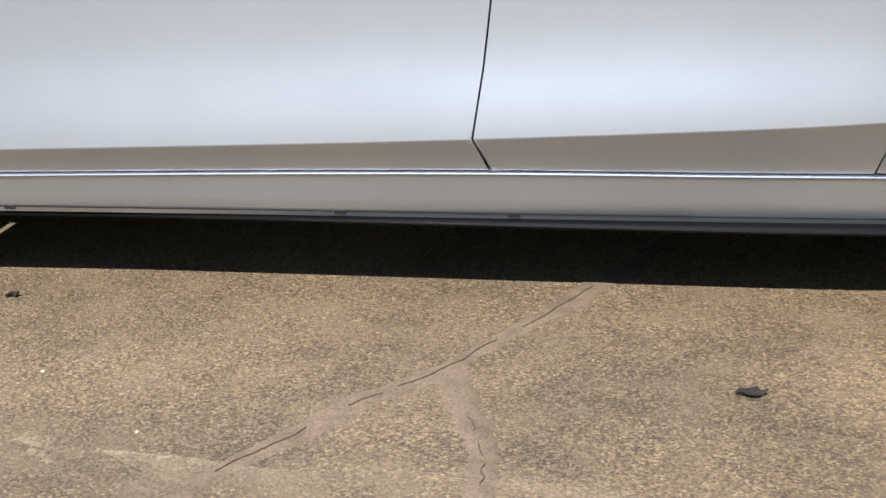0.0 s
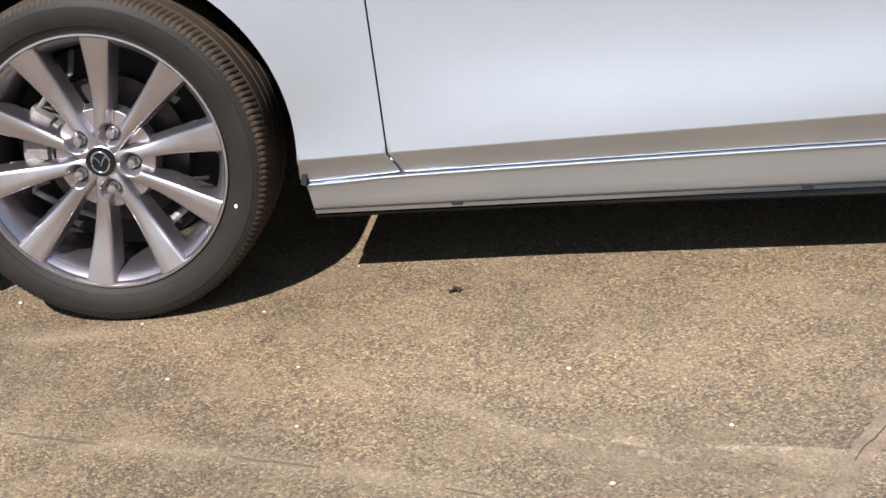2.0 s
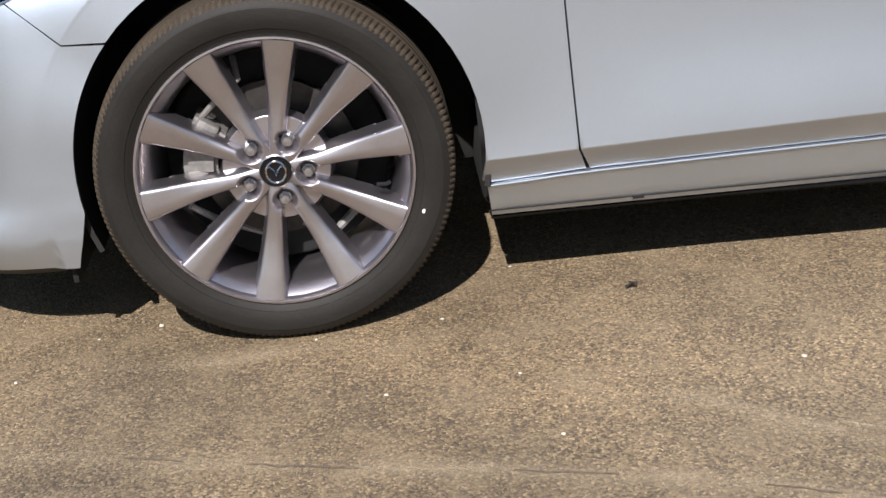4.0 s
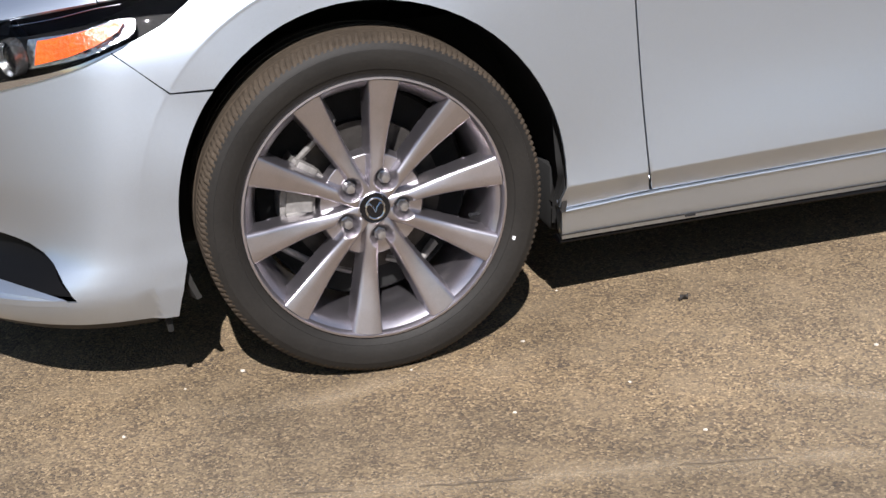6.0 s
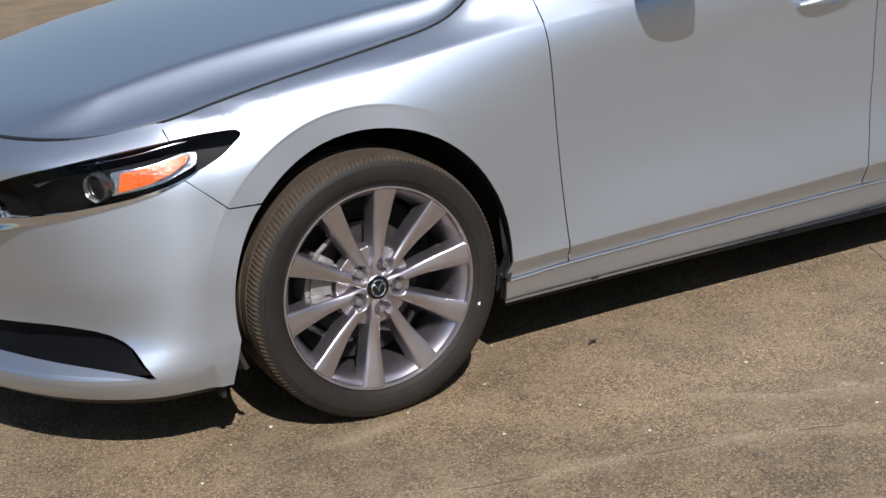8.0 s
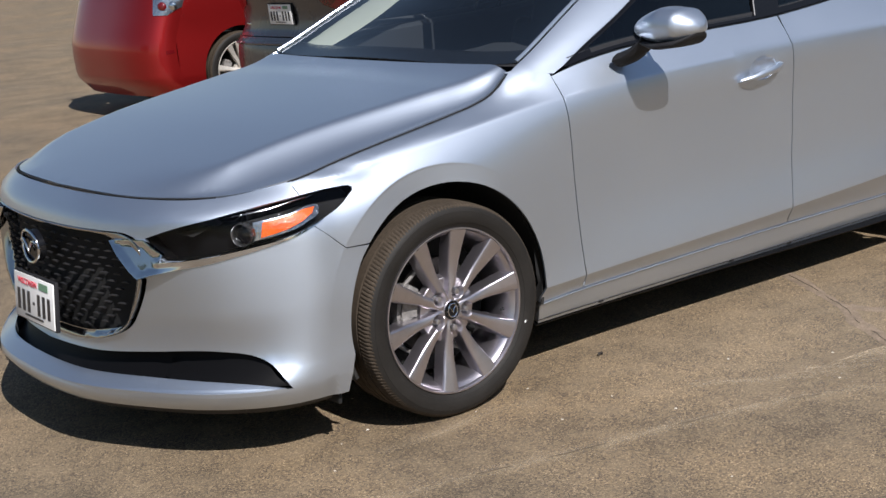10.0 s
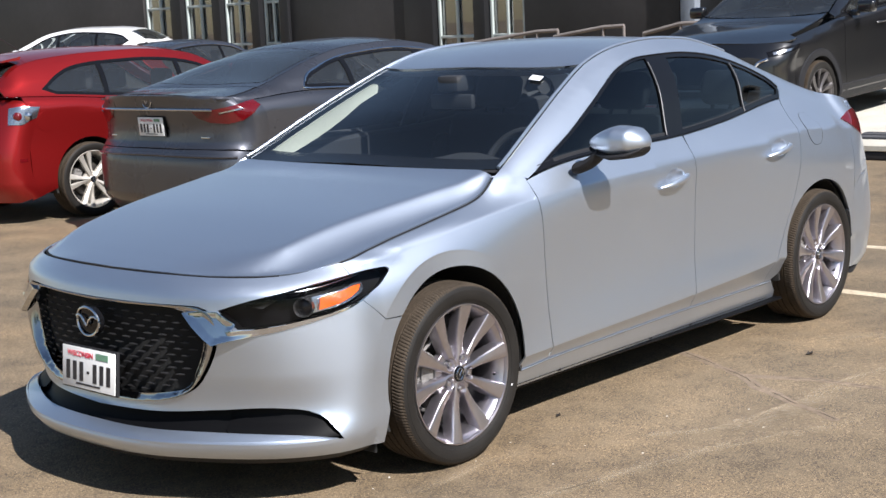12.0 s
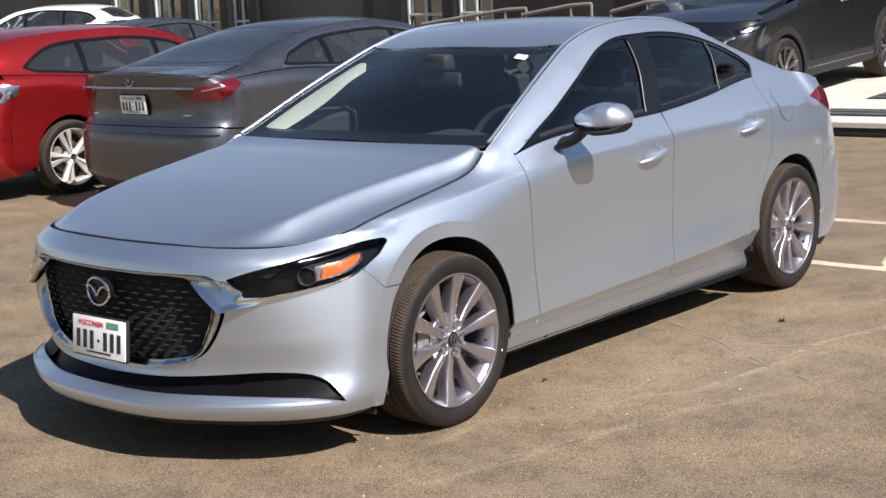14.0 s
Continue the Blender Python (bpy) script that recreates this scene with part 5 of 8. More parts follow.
# ---- wheels ----
def wheel_meshes():
    """Meshes of one wheel, axis along y, its face towards -y, centre at the origin."""
    out = {}

    def keep(name, bm, angle=35):
        bmesh.ops.recalc_face_normals(bm, faces=bm.faces)
        for f in bm.faces:
            f.smooth = True
        for e in bm.edges:
            e.smooth = len(e.link_faces) == 2 and e.calc_face_angle(0) < radians(angle)
        me = bpy.data.meshes.new(name)
        bm.to_mesh(me)
        bm.free()
        out[name] = me

    bm = bmesh.new()
    lathe(bm, [(-0.086, 0.2385), (-0.0945, 0.2405), (-0.099, 0.2435), (-0.0985, 0.2475), (-0.092, 0.2485), (-0.080, 0.244), (-0.070, 0.232), (-0.02, 0.222), (0.088, 0.222), (0.097, 0.246), (0.092, 0.246), (0.08, 0.216), (-0.03, 0.214), (-0.070, 0.2255), (-0.080, 0.2325)], 96, close=True)
    keep("wheel", bm, 28)
    bm = bmesh.new()
    lathe(bm, [(-0.050, 0.0275), (-0.0765, 0.0275), (-0.0785, 0.0290), (-0.0775, 0.0305), (-0.060, 0.031), (-0.048, 0.040), (-0.045, 0.070), (-0.030, 0.075), (0.0, 0.074), (0.0, 0.03)], 60, close=True)
    keep("hub", bm)
    for side, name in ((-1, "plain_spoke_a"), (1, "plain_spoke_b")):
        bm = bmesh.new()
        secs = []
        for r, w, yf, sh, turn in ((0.030, 0.020, -0.0745, 0.2, 3.0), (0.050, 0.0215, -0.0775, 0.3, 2.4), (0.075, 0.0235, -0.0765, 0.36, 1.0), (0.105, 0.0275, -0.0755, 0.38, 0), (0.14, 0.0335, -0.0780, 0.36, 0), (0.175, 0.0405, -0.0840, 0.32, 0), (0.21, 0.0480, -0.0915, 0.28, 0), (0.2405, 0.0560, -0.0975, 0.24, 0)):
            k = -side
            ridge = k * w * sh
            sec = [(-w / 2, yf + 0.010), (-w * 0.22 + ridge * 0.6, yf + 0.0022), (ridge - 0.002, yf - 0.0015), (ridge + 0.002, yf - 0.0015), (w * 0.22 + ridge * 0.6, yf + 0.0022), (w / 2, yf + 0.010), (w / 2 - 0.0005, yf + 0.016), (w * 0.33, yf + 0.048), (-w * 0.33, yf + 0.048), (-w / 2 + 0.0005, yf + 0.016)]
            a = radians(18.6 * side + turn * side)
            c, s = math.cos(a), math.sin(a)
            secs.append([(r * s + u * c, y, r * c - u * s) for u, y in sec])
        loft(bm, secs)
        keep(name, bm, 26)
    # sculpted spokes: one tenth of the wheel face each, with the fillets round the lug seats
    half_w = nat((0.03, 0.0120), (0.06, 0.0120), (0.10, 0.0140), (0.14, 0.0172), (0.175, 0.0208), (0.21, 0.0246), (0.242, 0.0290))
    face_h = nat((0.03, 0.0760), (0.055, 0.0790), (0.085, 0.0790), (0.115, 0.0785), (0.15, 0.0815), (0.19, 0.0885), (0.242, 0.0985))

    def height(r, a):
        """How far the face stands out at a radius and an angle from the lug nut's line."""
        turn = np.radians(18.4 + 2.2 * np.clip((0.075 - r) / 0.045, 0, 1))
        u = r * np.sin(np.abs(a) - turn)
        hw = half_w(r)
        # a crest off the middle, towards the lug side, that fades into a flat face at the rim
        crest = -0.30 * hw
        lean = 0.32 - 0.20 * np.clip((r - 0.10) / 0.10, 0, 1)
        e = u - crest
        top = face_h(r) - lean * (np.sqrt(e * e + 0.006**2) - 0.006)
        over = np.abs(u) - hw
        wall = np.maximum(over, 0) * 2.6 + 0.0035 * np.exp(np.clip(over / 0.0022, -12, 3))
        spoke = top - wall
        hub = 0.0550 - 3.0 * np.maximum(r - 0.096, 0) - 0.05 * np.maximum(r - 0.07, 0)
        k = 0.006
        m = np.clip(0.5 + 0.5 * (spoke - hub) / k, 0, 1)
        h = hub + (spoke - hub) * m + k * m * (1 - m)
        # round seats sunk round the nuts
        q = np.hypot(r * np.cos(a) - 0.0572, r * np.sin(a))
        seat = 0.0530 + 2.2 * np.maximum(q - 0.0115, 0) + 14 * np.maximum(q - 0.022, 0) ** 1.5
        m = np.clip(0.5 + 0.5 * (seat - h) / k, 0, 1)
        return seat + (h - seat) * m - k * m * (1 - m)

    rs = np.concatenate([np.linspace(0.0285, 0.10, 30), np.linspace(0.10, 0.2415, 34)[1:]])
    for side, name in ((-1, "spoke_a"), (1, "spoke_b")):
        As = np.linspace(0, math.pi / 5, 66) * side
        R, A = np.meshgrid(rs, As, indexing="ij")
        H = height(R, A)

        def place(r, a):
            return np.stack([r * np.sin(a), -height(r, a), r * np.cos(a)], -1)

        e = 0.0008
        N = np.cross(place(R + e, A) - place(R - e, A), place(R, A + e / R) - place(R, A - e / R))
        N /= np.linalg.norm(N, axis=-1)[..., None]
        N *= -np.sign(N[..., 1:2])
        P = place(R, A)
        deep = face_h(R) - H > 0.046
        P[..., 1] = np.where(deep, -(face_h(R) - 0.046), P[..., 1])
        idx = -np.ones(R.shape, int)
        verts, norms, faces = [], [], []
        for p in range(len(rs) - 1):
            for q in range(len(As) - 1):
                cell = ((p, q), (p + 1, q), (p + 1, q + 1), (p, q + 1))
                if all(deep[c] for c in cell):
                    continue
                for c in cell:
                    if idx[c] < 0:
                        idx[c] = len(verts)
                        verts.append(tuple(P[c]))
                        norms.append(tuple(N[c]))
                f = tuple(int(idx[c]) for c in cell)
                faces.append(f if side < 0 else f[::-1])
        me = bpy.data.meshes.new(name)
        me.from_pydata(verts, [], faces)
        me.polygons.foreach_set("use_smooth", [True] * len(faces))
        me.normals_split_custom_set_from_vertices(norms)
        out[name] = me
    # tyre wall
    bm = bmesh.new()
    lathe(bm, [(-0.080, 0.2445), (-0.0935, 0.2490), (-0.0985, 0.2555), (-0.1015, 0.262), (-0.1030, 0.2625), (-0.1065, 0.272), (-0.1085, 0.285), (-0.1072, 0.297), (-0.1058, 0.2975), (-0.1035, 0.3045), (-0.0985, 0.311), (-0.09, 0.311), (0.09, 0.311), (0.0985, 0.311), (0.1085, 0.285), (0.098, 0.253), (0.08, 0.2445)], 96)
    keep("tyre", bm, 30)
    # tread with cross slits on the shoulders and grooves round it
    n = 510
    prof = [(-0.1015, 0.3068, 0), (-0.0985, 0.3115, 2), (-0.0930, 0.3160, 2), (-0.0870, 0.3190, 2), (-0.0700, 0.3208, 2), (-0.0580, 0.3214, 0), (-0.0575, 0.3145, 0), (-0.0500, 0.3145, 0), (-0.0495, 0.3215, 0), (-0.020, 0.3219, 0), (-0.0195, 0.3145, 0), (-0.011, 0.3145, 0), (-0.0105, 0.322, 0), (0.0105, 0.322, 0), (0.011, 0.3145, 0), (0.0195, 0.3145, 0), (0.02, 0.3219, 0), (0.0495, 0.3215, 0), (0.05, 0.3145, 0), (0.0575, 0.3145, 0), (0.058, 0.3214, 0), (0.087, 0.319, 0), (0.0985, 0.3115, 0), (0.1, 0.306, 0)]
    bm = bmesh.new()
    rings = []
    for y, r, cut in prof:
        ring = []
        for k in range(n):
            a = 2 * math.pi * (k + (1.4 * (y + 0.09) / 0.03 if y < -0.05 else 0)) / n
            low = 0.0035 if cut and k % 3 == 0 else 0.0
            ring.append(bm.verts.new(((r - low) * math.sin(a), y, (r - low) * math.cos(a))))
        rings.append(ring)
    for a, b in zip(rings, rings[1:]):
        for k in range(n):
            bm.faces.new((a[k], a[(k + 1) % n], b[(k + 1) % n], b[k]))
    keep("tread", bm, 25)
    bm = bmesh.new()
    m = Matrix.Translation((0, -0.056, 0.0572))
    lathe(bm, [(0.004, 0.0125), (-0.003, 0.0125), (-0.004, 0.0100), (-0.017, 0.0095), (-0.0195, 0.0078), (-0.0205, 0.0005)], 6, m)
    keep("lug_nut", bm, 20)
    bm = bmesh.new()
    lathe(bm, [(-0.06, 0.0285), (-0.0785, 0.0285), (-0.0805, 0.027), (-0.0800, 0.0255), (-0.0795, 0.024), (-0.0800, 0.0005)], 40)
    keep("centre_cap", bm)
    bm = bmesh.new()
    tube(bm, [(0.0175 * math.cos(t), -0.081, 0.0200 * math.sin(t)) for t in np.linspace(0, 2 * math.pi, 28, endpoint=False)], 0.002, 6, closed=True)
    tube(bm, [(x, -0.081, z) for x, z in ((-0.018, 0.006), (-0.010, 0.010), (-0.004, 0.003), (0, -0.008), (0.004, 0.003), (0.010, 0.010), (0.018, 0.006))], 0.0018, 5)
    keep("cap_emblem", bm)
    bm = bmesh.new()
    lathe(bm, [(0.005, 0.075), (0.005, 0.146), (0.028, 0.146), (0.028, 0.075)], 64, close=True)
    lathe(bm, [(-0.045, 0.0005), (-0.045, 0.070), (-0.012, 0.078), (0.0, 0.078)], 40)
    keep("brake_disc", bm)
    bm = bmesh.new()
    for t0, t1, r0, r1, y0, y1 in ((-95, -52, 0.105, 0.168, -0.045, 0.05), (-88, -60, 0.112, 0.158, -0.056, -0.04)):
        secs = []
        for t in np.linspace(radians(t0), radians(t1), 9):
            secs.append([(r * math.sin(t), y, r * math.cos(t)) for r, y in ((r0, y0), (r1, y0 + 0.012), (r1, y1), (r0, y1))])
        loft(bm, secs)
    for t in (-92, -55):
        box(bm, (-0.012, -0.05, -0.02), (0.012, -0.02, 0.02), 0.004, Matrix.Rotation(radians(t), 4, "Y") @ Matrix.Translation((0, 0, 0.14)))
    keep("caliper", bm)
    bm = bmesh.new()
    lathe(bm, [(0.03, 0.02), (0.03, 0.20), (0.035, 0.205), (0.04, 0.20), (0.04, 0.02)], 40, close=True)
    keep("dust_shield", bm)
    bm = bmesh.new()
    lathe(bm, [(0, 0.0045), (-0.001, 0.004), (-0.0012, 0.0005)], 14, Matrix.Translation((0.255, -0.1055, -0.0935)))
    keep("tyre_mark", bm)
    bm = bmesh.new()
    tube(bm, [(0.198, -0.070, -0.045), (0.190, -0.082, -0.043), (0.176, -0.088, -0.040)], 0.0042, 8)
    keep("valve", bm)
    bm = bmesh.new()
    box(bm, (-0.006, -0.062, -0.010), (0.0, -0.042, 0.010), 0.002, Matrix.Rotation(radians(88), 4, "Y") @ Matrix.Translation((0, 0, 0.2195)) @ Matrix.Rotation(radians(90), 4, "Y"))
    keep("balance_weight", bm)
    bm = bmesh.new()
    tube(bm, [(-0.13, -0.02, 0.09), (-0.09, -0.035, 0.13), (-0.05, -0.02, 0.16), (-0.06, 0.03, 0.19)], 0.006, 8)
    keep("brake_hose", bm)
    bm = bmesh.new()
    tube(bm, [(-0.155, -0.03, -0.03), (-0.17, -0.015, -0.07), (-0.12, 0.0, -0.11), (-0.04, 0.02, -0.15)], 0.007, 8)
    keep("brake_pipe", bm)
    bm = bmesh.new()
    tube(bm, [(0.03, 0.01, -0.13), (0.09, 0.0, -0.15), (0.13, 0.02, -0.12)], 0.009, 8)
    keep("track_rod", bm)
    for name, mat in (("valve", "black_plastic"), ("balance_weight", "steel"), ("brake_hose", "cast"), ("brake_pipe", "cast"), ("track_rod", "cast"), ("wheel", "alloy"), ("hub", "alloy"), ("spoke_a", "alloy"), ("spoke_b", "alloy"), ("plain_spoke_a", "alloy"), ("plain_spoke_b", "alloy"), ("tyre", "rubber"), ("tread", "tread"), ("lug_nut", "steel"), ("centre_cap", "gloss_black"), ("cap_emblem", "chrome"), ("brake_disc", "disc"), ("caliper", "cast"), ("dust_shield", "dark"), ("tyre_mark", "paper")):
        out[name].materials.append(M[mat])
    return out


WHEEL = wheel_meshes()
M["pale_alloy"] = simple("pale alloy", (0.62, 0.58, 0.52), 0.45, metal=0.5, grain=0.08, scale=200, var=0.1)
PALE = dict(WHEEL)
for key in ("wheel", "hub", "plain_spoke_a", "plain_spoke_b"):
    PALE[key] = WHEEL[key].copy()
    PALE[key].materials[0] = M["pale_alloy"]
M["dark_alloy"] = simple("dark alloy", (0.16, 0.15, 0.15), 0.4, metal=0.8, grain=0.08, scale=200, var=0.1)
DARK = dict(WHEEL)
for key in ("wheel", "hub", "plain_spoke_a", "plain_spoke_b"):
    DARK[key] = WHEEL[key].copy()
    DARK[key].materials[0] = M["dark_alloy"]


def add_wheel(car, m, mark=False, spin=0.0, rim="alloy"):
    """A wheel as part of a car; pale rims take their own material."""
    W = {"alloy": WHEEL, "pale": PALE, "dark": DARK}[rim]
    hub = new("wheel", W["wheel"])
    hub.parent = car
    hub.matrix_basis = m @ Matrix.Rotation(radians(spin), 4, "Y")
    hub["label"] = {"alloy": "ten-spoke grey alloy wheel with a black tyre", "pale": "pale five-spoke alloy wheel with a black tyre", "dark": "dark alloy wheel with a black tyre"}[rim]
    for name in ("tyre", "tread", "hub", "centre_cap", "cap_emblem", "brake_disc", "caliper", "dust_shield") + (("valve", "balance_weight", "brake_hose", "brake_pipe", "track_rod") if rim == "alloy" else ()) + (("tyre_mark",) if mark else ()):
        ob = new(name, W[name])
        ob.parent = hub
        if name in ("caliper", "brake_hose", "brake_pipe", "track_rod"):
            ob.matrix_basis = Matrix.Rotation(radians(-spin), 4, "Y")
    for k in range(5):
        for name in ("lug_nut",) + (("spoke_a", "spoke_b") if rim == "alloy" else ("plain_spoke_a", "plain_spoke_b")):
            ob = new("spoke" if "spoke" in name else name, W[name])
            ob.parent = hub
            near = {"plain_spoke_a": 8.0, "plain_spoke_b": -8.0}.get(name, 0.0) if rim == "pale" else 0.0
            ob.matrix_basis = Matrix.Rotation(radians(27 + 72 * k + near), 4, "Y")
    return hub


# ---- mirrors, cabin, underside ----
def build_mirror(car, s):
    """A door mirror: painted cap, black foot and housing, glass."""
    bm = bmesh.new()
    low = bmesh.new()
    secs, dark = [], []
    for t in np.linspace(0, 1, 25):
        y = 0.868 + 0.232 * t
        g = min(1.0, ((t + 0.004) / 0.52)) ** 0.6 * min(1.0, ((1.004 - t) / 0.22)) ** 0.45
        zt = 1.050 + (0.074 - 0.022 * t**2) * g
        zb = 1.050 - (0.056 - 0.026 * t) * g
        ax, cx = 0.088 * g * (1 - 0.10 * t) + 0.003, 0.815 + 0.045 * t
        cz, az = (zt + zb) / 2, (zt - zb) / 2 + 0.002
        sec, sub_sec = [], []
        for a in np.linspace(0, 2 * math.pi, 28, endpoint=False):
            u, v = math.cos(a), math.sin(a)
            sec.append((cx - ax * 0.95 * math.copysign(abs(u) ** 0.75, u), -s * y, cz + az * math.copysign(abs(v) ** 0.85, v)))
            sub_sec.append((cx - ax * 0.93 * math.copysign(abs(u) ** 0.7, u), -s * (y - 0.004), zb - 0.005 + 0.013 * g * math.copysign(abs(v) ** 0.75, v)))
        secs.append(sec)
        dark.append(sub_sec)
    loft(bm, secs)
    cap = mesh("mirror", bm, M["silver"], car, "silver door mirror with a black foot", angle=60)
    loft(low, dark)
    mesh("mirror_housing", low, M["black_plastic"], cap, "black lower housing")
    bm = bmesh.new()
    secs = []
    for t in np.linspace(0, 1, 7):
        c = Vector((0.785, -s * 0.828, 0.958)).lerp(Vector((0.815, -s * 0.925, 1.022)), t)
        c.z += -0.012 * math.sin(math.pi * t)
        secs.append([c + Vector((0.046 - 0.004 * t, 0, 0)) * math.cos(a) + Vector((0, 0, 0.024)) * math.sin(a) for a in np.linspace(0, 2 * math.pi, 12, endpoint=False)])
    loft(bm, secs)
    mesh("mirror_foot", bm, M["black_plastic"], cap, "black foot")
    bm = bmesh.new()
    pts = [(0.900, -s * (0.958 + 0.070 * math.cos(a)), 1.062 + 0.040 * math.sin(a)) for a in np.linspace(0, 2 * math.pi, 24, endpoint=False)]
    loft(bm, [pts, [(x + 0.004, y, z) for x, y, z in pts]])
    mesh("mirror_glass", bm, M["chrome"], cap, "mirror glass")
    return cap


def build_cabin(car):
    bm = bmesh.new()
    box(bm, (0.40, -0.74, 0.20), (2.33, 0.74, 0.36), 0.03)
    box(bm, (2.30, -0.52, 0.21), (2.95, 0.52, 0.36), 0.03)
    mesh("cabin_floor", bm, M["interior"], car)
    bm = bmesh.new()
    secs = []
    for y in np.linspace(-0.70, 0.70, 15):
        hump = 0.05 * math.exp(-(((y + 0.36) / 0.2) ** 2))
        secs.append([(0.40, y, 0.90), (0.50, y, 0.955), (0.70, y, 0.965 + hump), (0.86, y, 0.93 + hump * 0.6), (0.88, y, 0.80), (0.80, y, 0.55), (0.45, y, 0.55)])
    loft(bm, secs)
    mesh("dashboard", bm, M["interior"], car, "black dashboard")
    # steering wheel
    bm = bmesh.new()
    m = Matrix.Translation((0.99, -0.37, 0.90)) @ Matrix.Rotation(radians(-66), 4, "Y")
    tube(bm, [m @ Vector((0.185 * math.cos(t), 0.185 * math.sin(t), 0)) for t in np.linspace(0, 2 * math.pi, 36, endpoint=False)], 0.016, 8, closed=True)
    box(bm, (-0.09, -0.075, -0.03), (0.06, 0.075, 0.02), 0.02, m)
    for a in (0, 180, 250):
        box(bm, (0, -0.014, -0.012), (0.18, 0.014, 0.006), 0.005, m @ Matrix.Rotation(radians(a), 4, "Z"))
    mesh("steering_wheel", bm, M["interior"], car, "black steering wheel")

    def seat(x, y, w, back_h, bench=False):
        bm = bmesh.new()
        box(bm, (x - 0.27, y - w / 2, 0.36), (x + 0.25, y + w / 2, 0.60), 0.06, None, 3)
        m = Matrix.Translation((x + 0.22, y, 0.52)) @ Matrix.Rotation(radians(20), 4, "Y")
        box(bm, (-0.06, -w / 2, 0.0), (0.07, w / 2, back_h), 0.055, m, 3)
        if not bench:
            for s in (-1, 1):
                box(bm, (-0.10, s * w / 2 - 0.05, 0.08), (0.04, s * w / 2 + 0.05, back_h - 0.12), 0.045, m, 3)
        ob = mesh("seat", bm, M["seat"], car, "black cloth seat")
        for dy in (-0.42, 0, 0.42) if bench else (0,):
            bm = bmesh.new()
            box(bm, (-0.05, dy - 0.125, back_h + 0.025), (0.055, dy + 0.125, back_h + 0.20), 0.045, m, 3)
            for q in (-0.05, 0.05):
                box(bm, (-0.006, dy + q - 0.006, back_h - 0.03), (0.006, dy + q + 0.006, back_h + 0.05), 0, m)
            mesh("headrest", bm, M["seat"], ob)

    seat(1.32, -0.37, 0.50, 0.60)
    seat(1.32, 0.37, 0.50, 0.60)
    seat(2.15, 0.0, 1.28, 0.56, True)
    for s in (1, -1):
        bm = bmesh.new()
        secs = []
        for x in np.linspace(0.60, 2.56, 30):
            w, z = float(BELT_W(x)), float(BELT_Z(x)) + 0.022
            secs.append([(x, s * (w - 0.07), z - 0.3), (x, s * (w - 0.07), z - 0.012), (x, s * (w - 0.05), z + 0.003), (x, s * (w - 0.014), z + 0.006), (x, s * (w - 0.014), z - 0.3)])
        loft(bm, secs)
        mesh("door_card", bm, M["interior"], car, "black inner door panel")
    bm = bmesh.new()
    secs = [[(2.40, y, 0.98), (2.92, y, 1.02), (2.92, y, 0.97), (2.40, y, 0.93)] for y in np.linspace(-0.66, 0.66, 5)]
    loft(bm, secs)
    mesh("parcel_shelf", bm, M["interior"], car)
    # roof lining
    bm = bmesh.new()
    rows = []
    for x in np.linspace(1.24, 2.42, 14):
        w = float(rail_w(x)) * 0.98
        P = upper_surf(np.stack([np.full(13, x), np.linspace(-w, w, 13)], 1))
        rows.append([bm.verts.new((p[0], p[1], p[2] - 0.03)) for p in P])
    for a, b in zip(rows, rows[1:]):
        for k in range(12):
            bm.faces.new((a[k], a[k + 1], b[k + 1], b[k]))
    mesh("roof_lining", bm, M["headliner"], car, "light grey roof lining")
    for s in (1, -1):
        bm = bmesh.new()
        secs = []
        for x in np.linspace(0.44, 1.08, 14):
            w, z = float(rail_w(x)) * 0.975, float(rail_z(x))
            g = 0.6 + 0.4 * math.sin(math.pi * min(1, (x - 0.44) / 0.5))
            secs.append([(x + 0.02, s * (w - 0.014), z - 0.026), (x + 0.05, s * (w - 0.012), z - 0.03), (x + 0.155 * g, s * (w - 0.018), z - 0.05), (x + 0.155 * g, s * (w + 0.01), z - 0.055), (x + 0.03, s * (w + 0.012), z - 0.03)])
        loft(bm, secs)
        mesh("pillar_lining", bm, M["headliner"], car, "pale inner pillar lining")
    # inner mirror and sensor box at the screen's head
    bm = bmesh.new()
    box(bm, (0.98, -0.06, 1.235), (1.10, 0.06, 1.305), 0.015)
    box(bm, (1.0, -0.12, 1.16), (1.03, 0.12, 1.225), 0.012)
    mesh("inner_mirror", bm, M["interior"], car)
    # window sticker at the screen's upper corner
    P = upper_surf(np.array([(1.068, -0.462), (1.072, -0.402), (1.036, -0.408), (1.032, -0.468)])) + (-0.004, 0, 0.002)
    bm = bmesh.new()
    loft(bm, [[tuple(p) for p in P], [tuple(p + np.array((-0.001, 0, 0.002))) for p in P]])
    mesh("sticker", bm, M["paper"], car, "white paper sticker inside the windscreen")


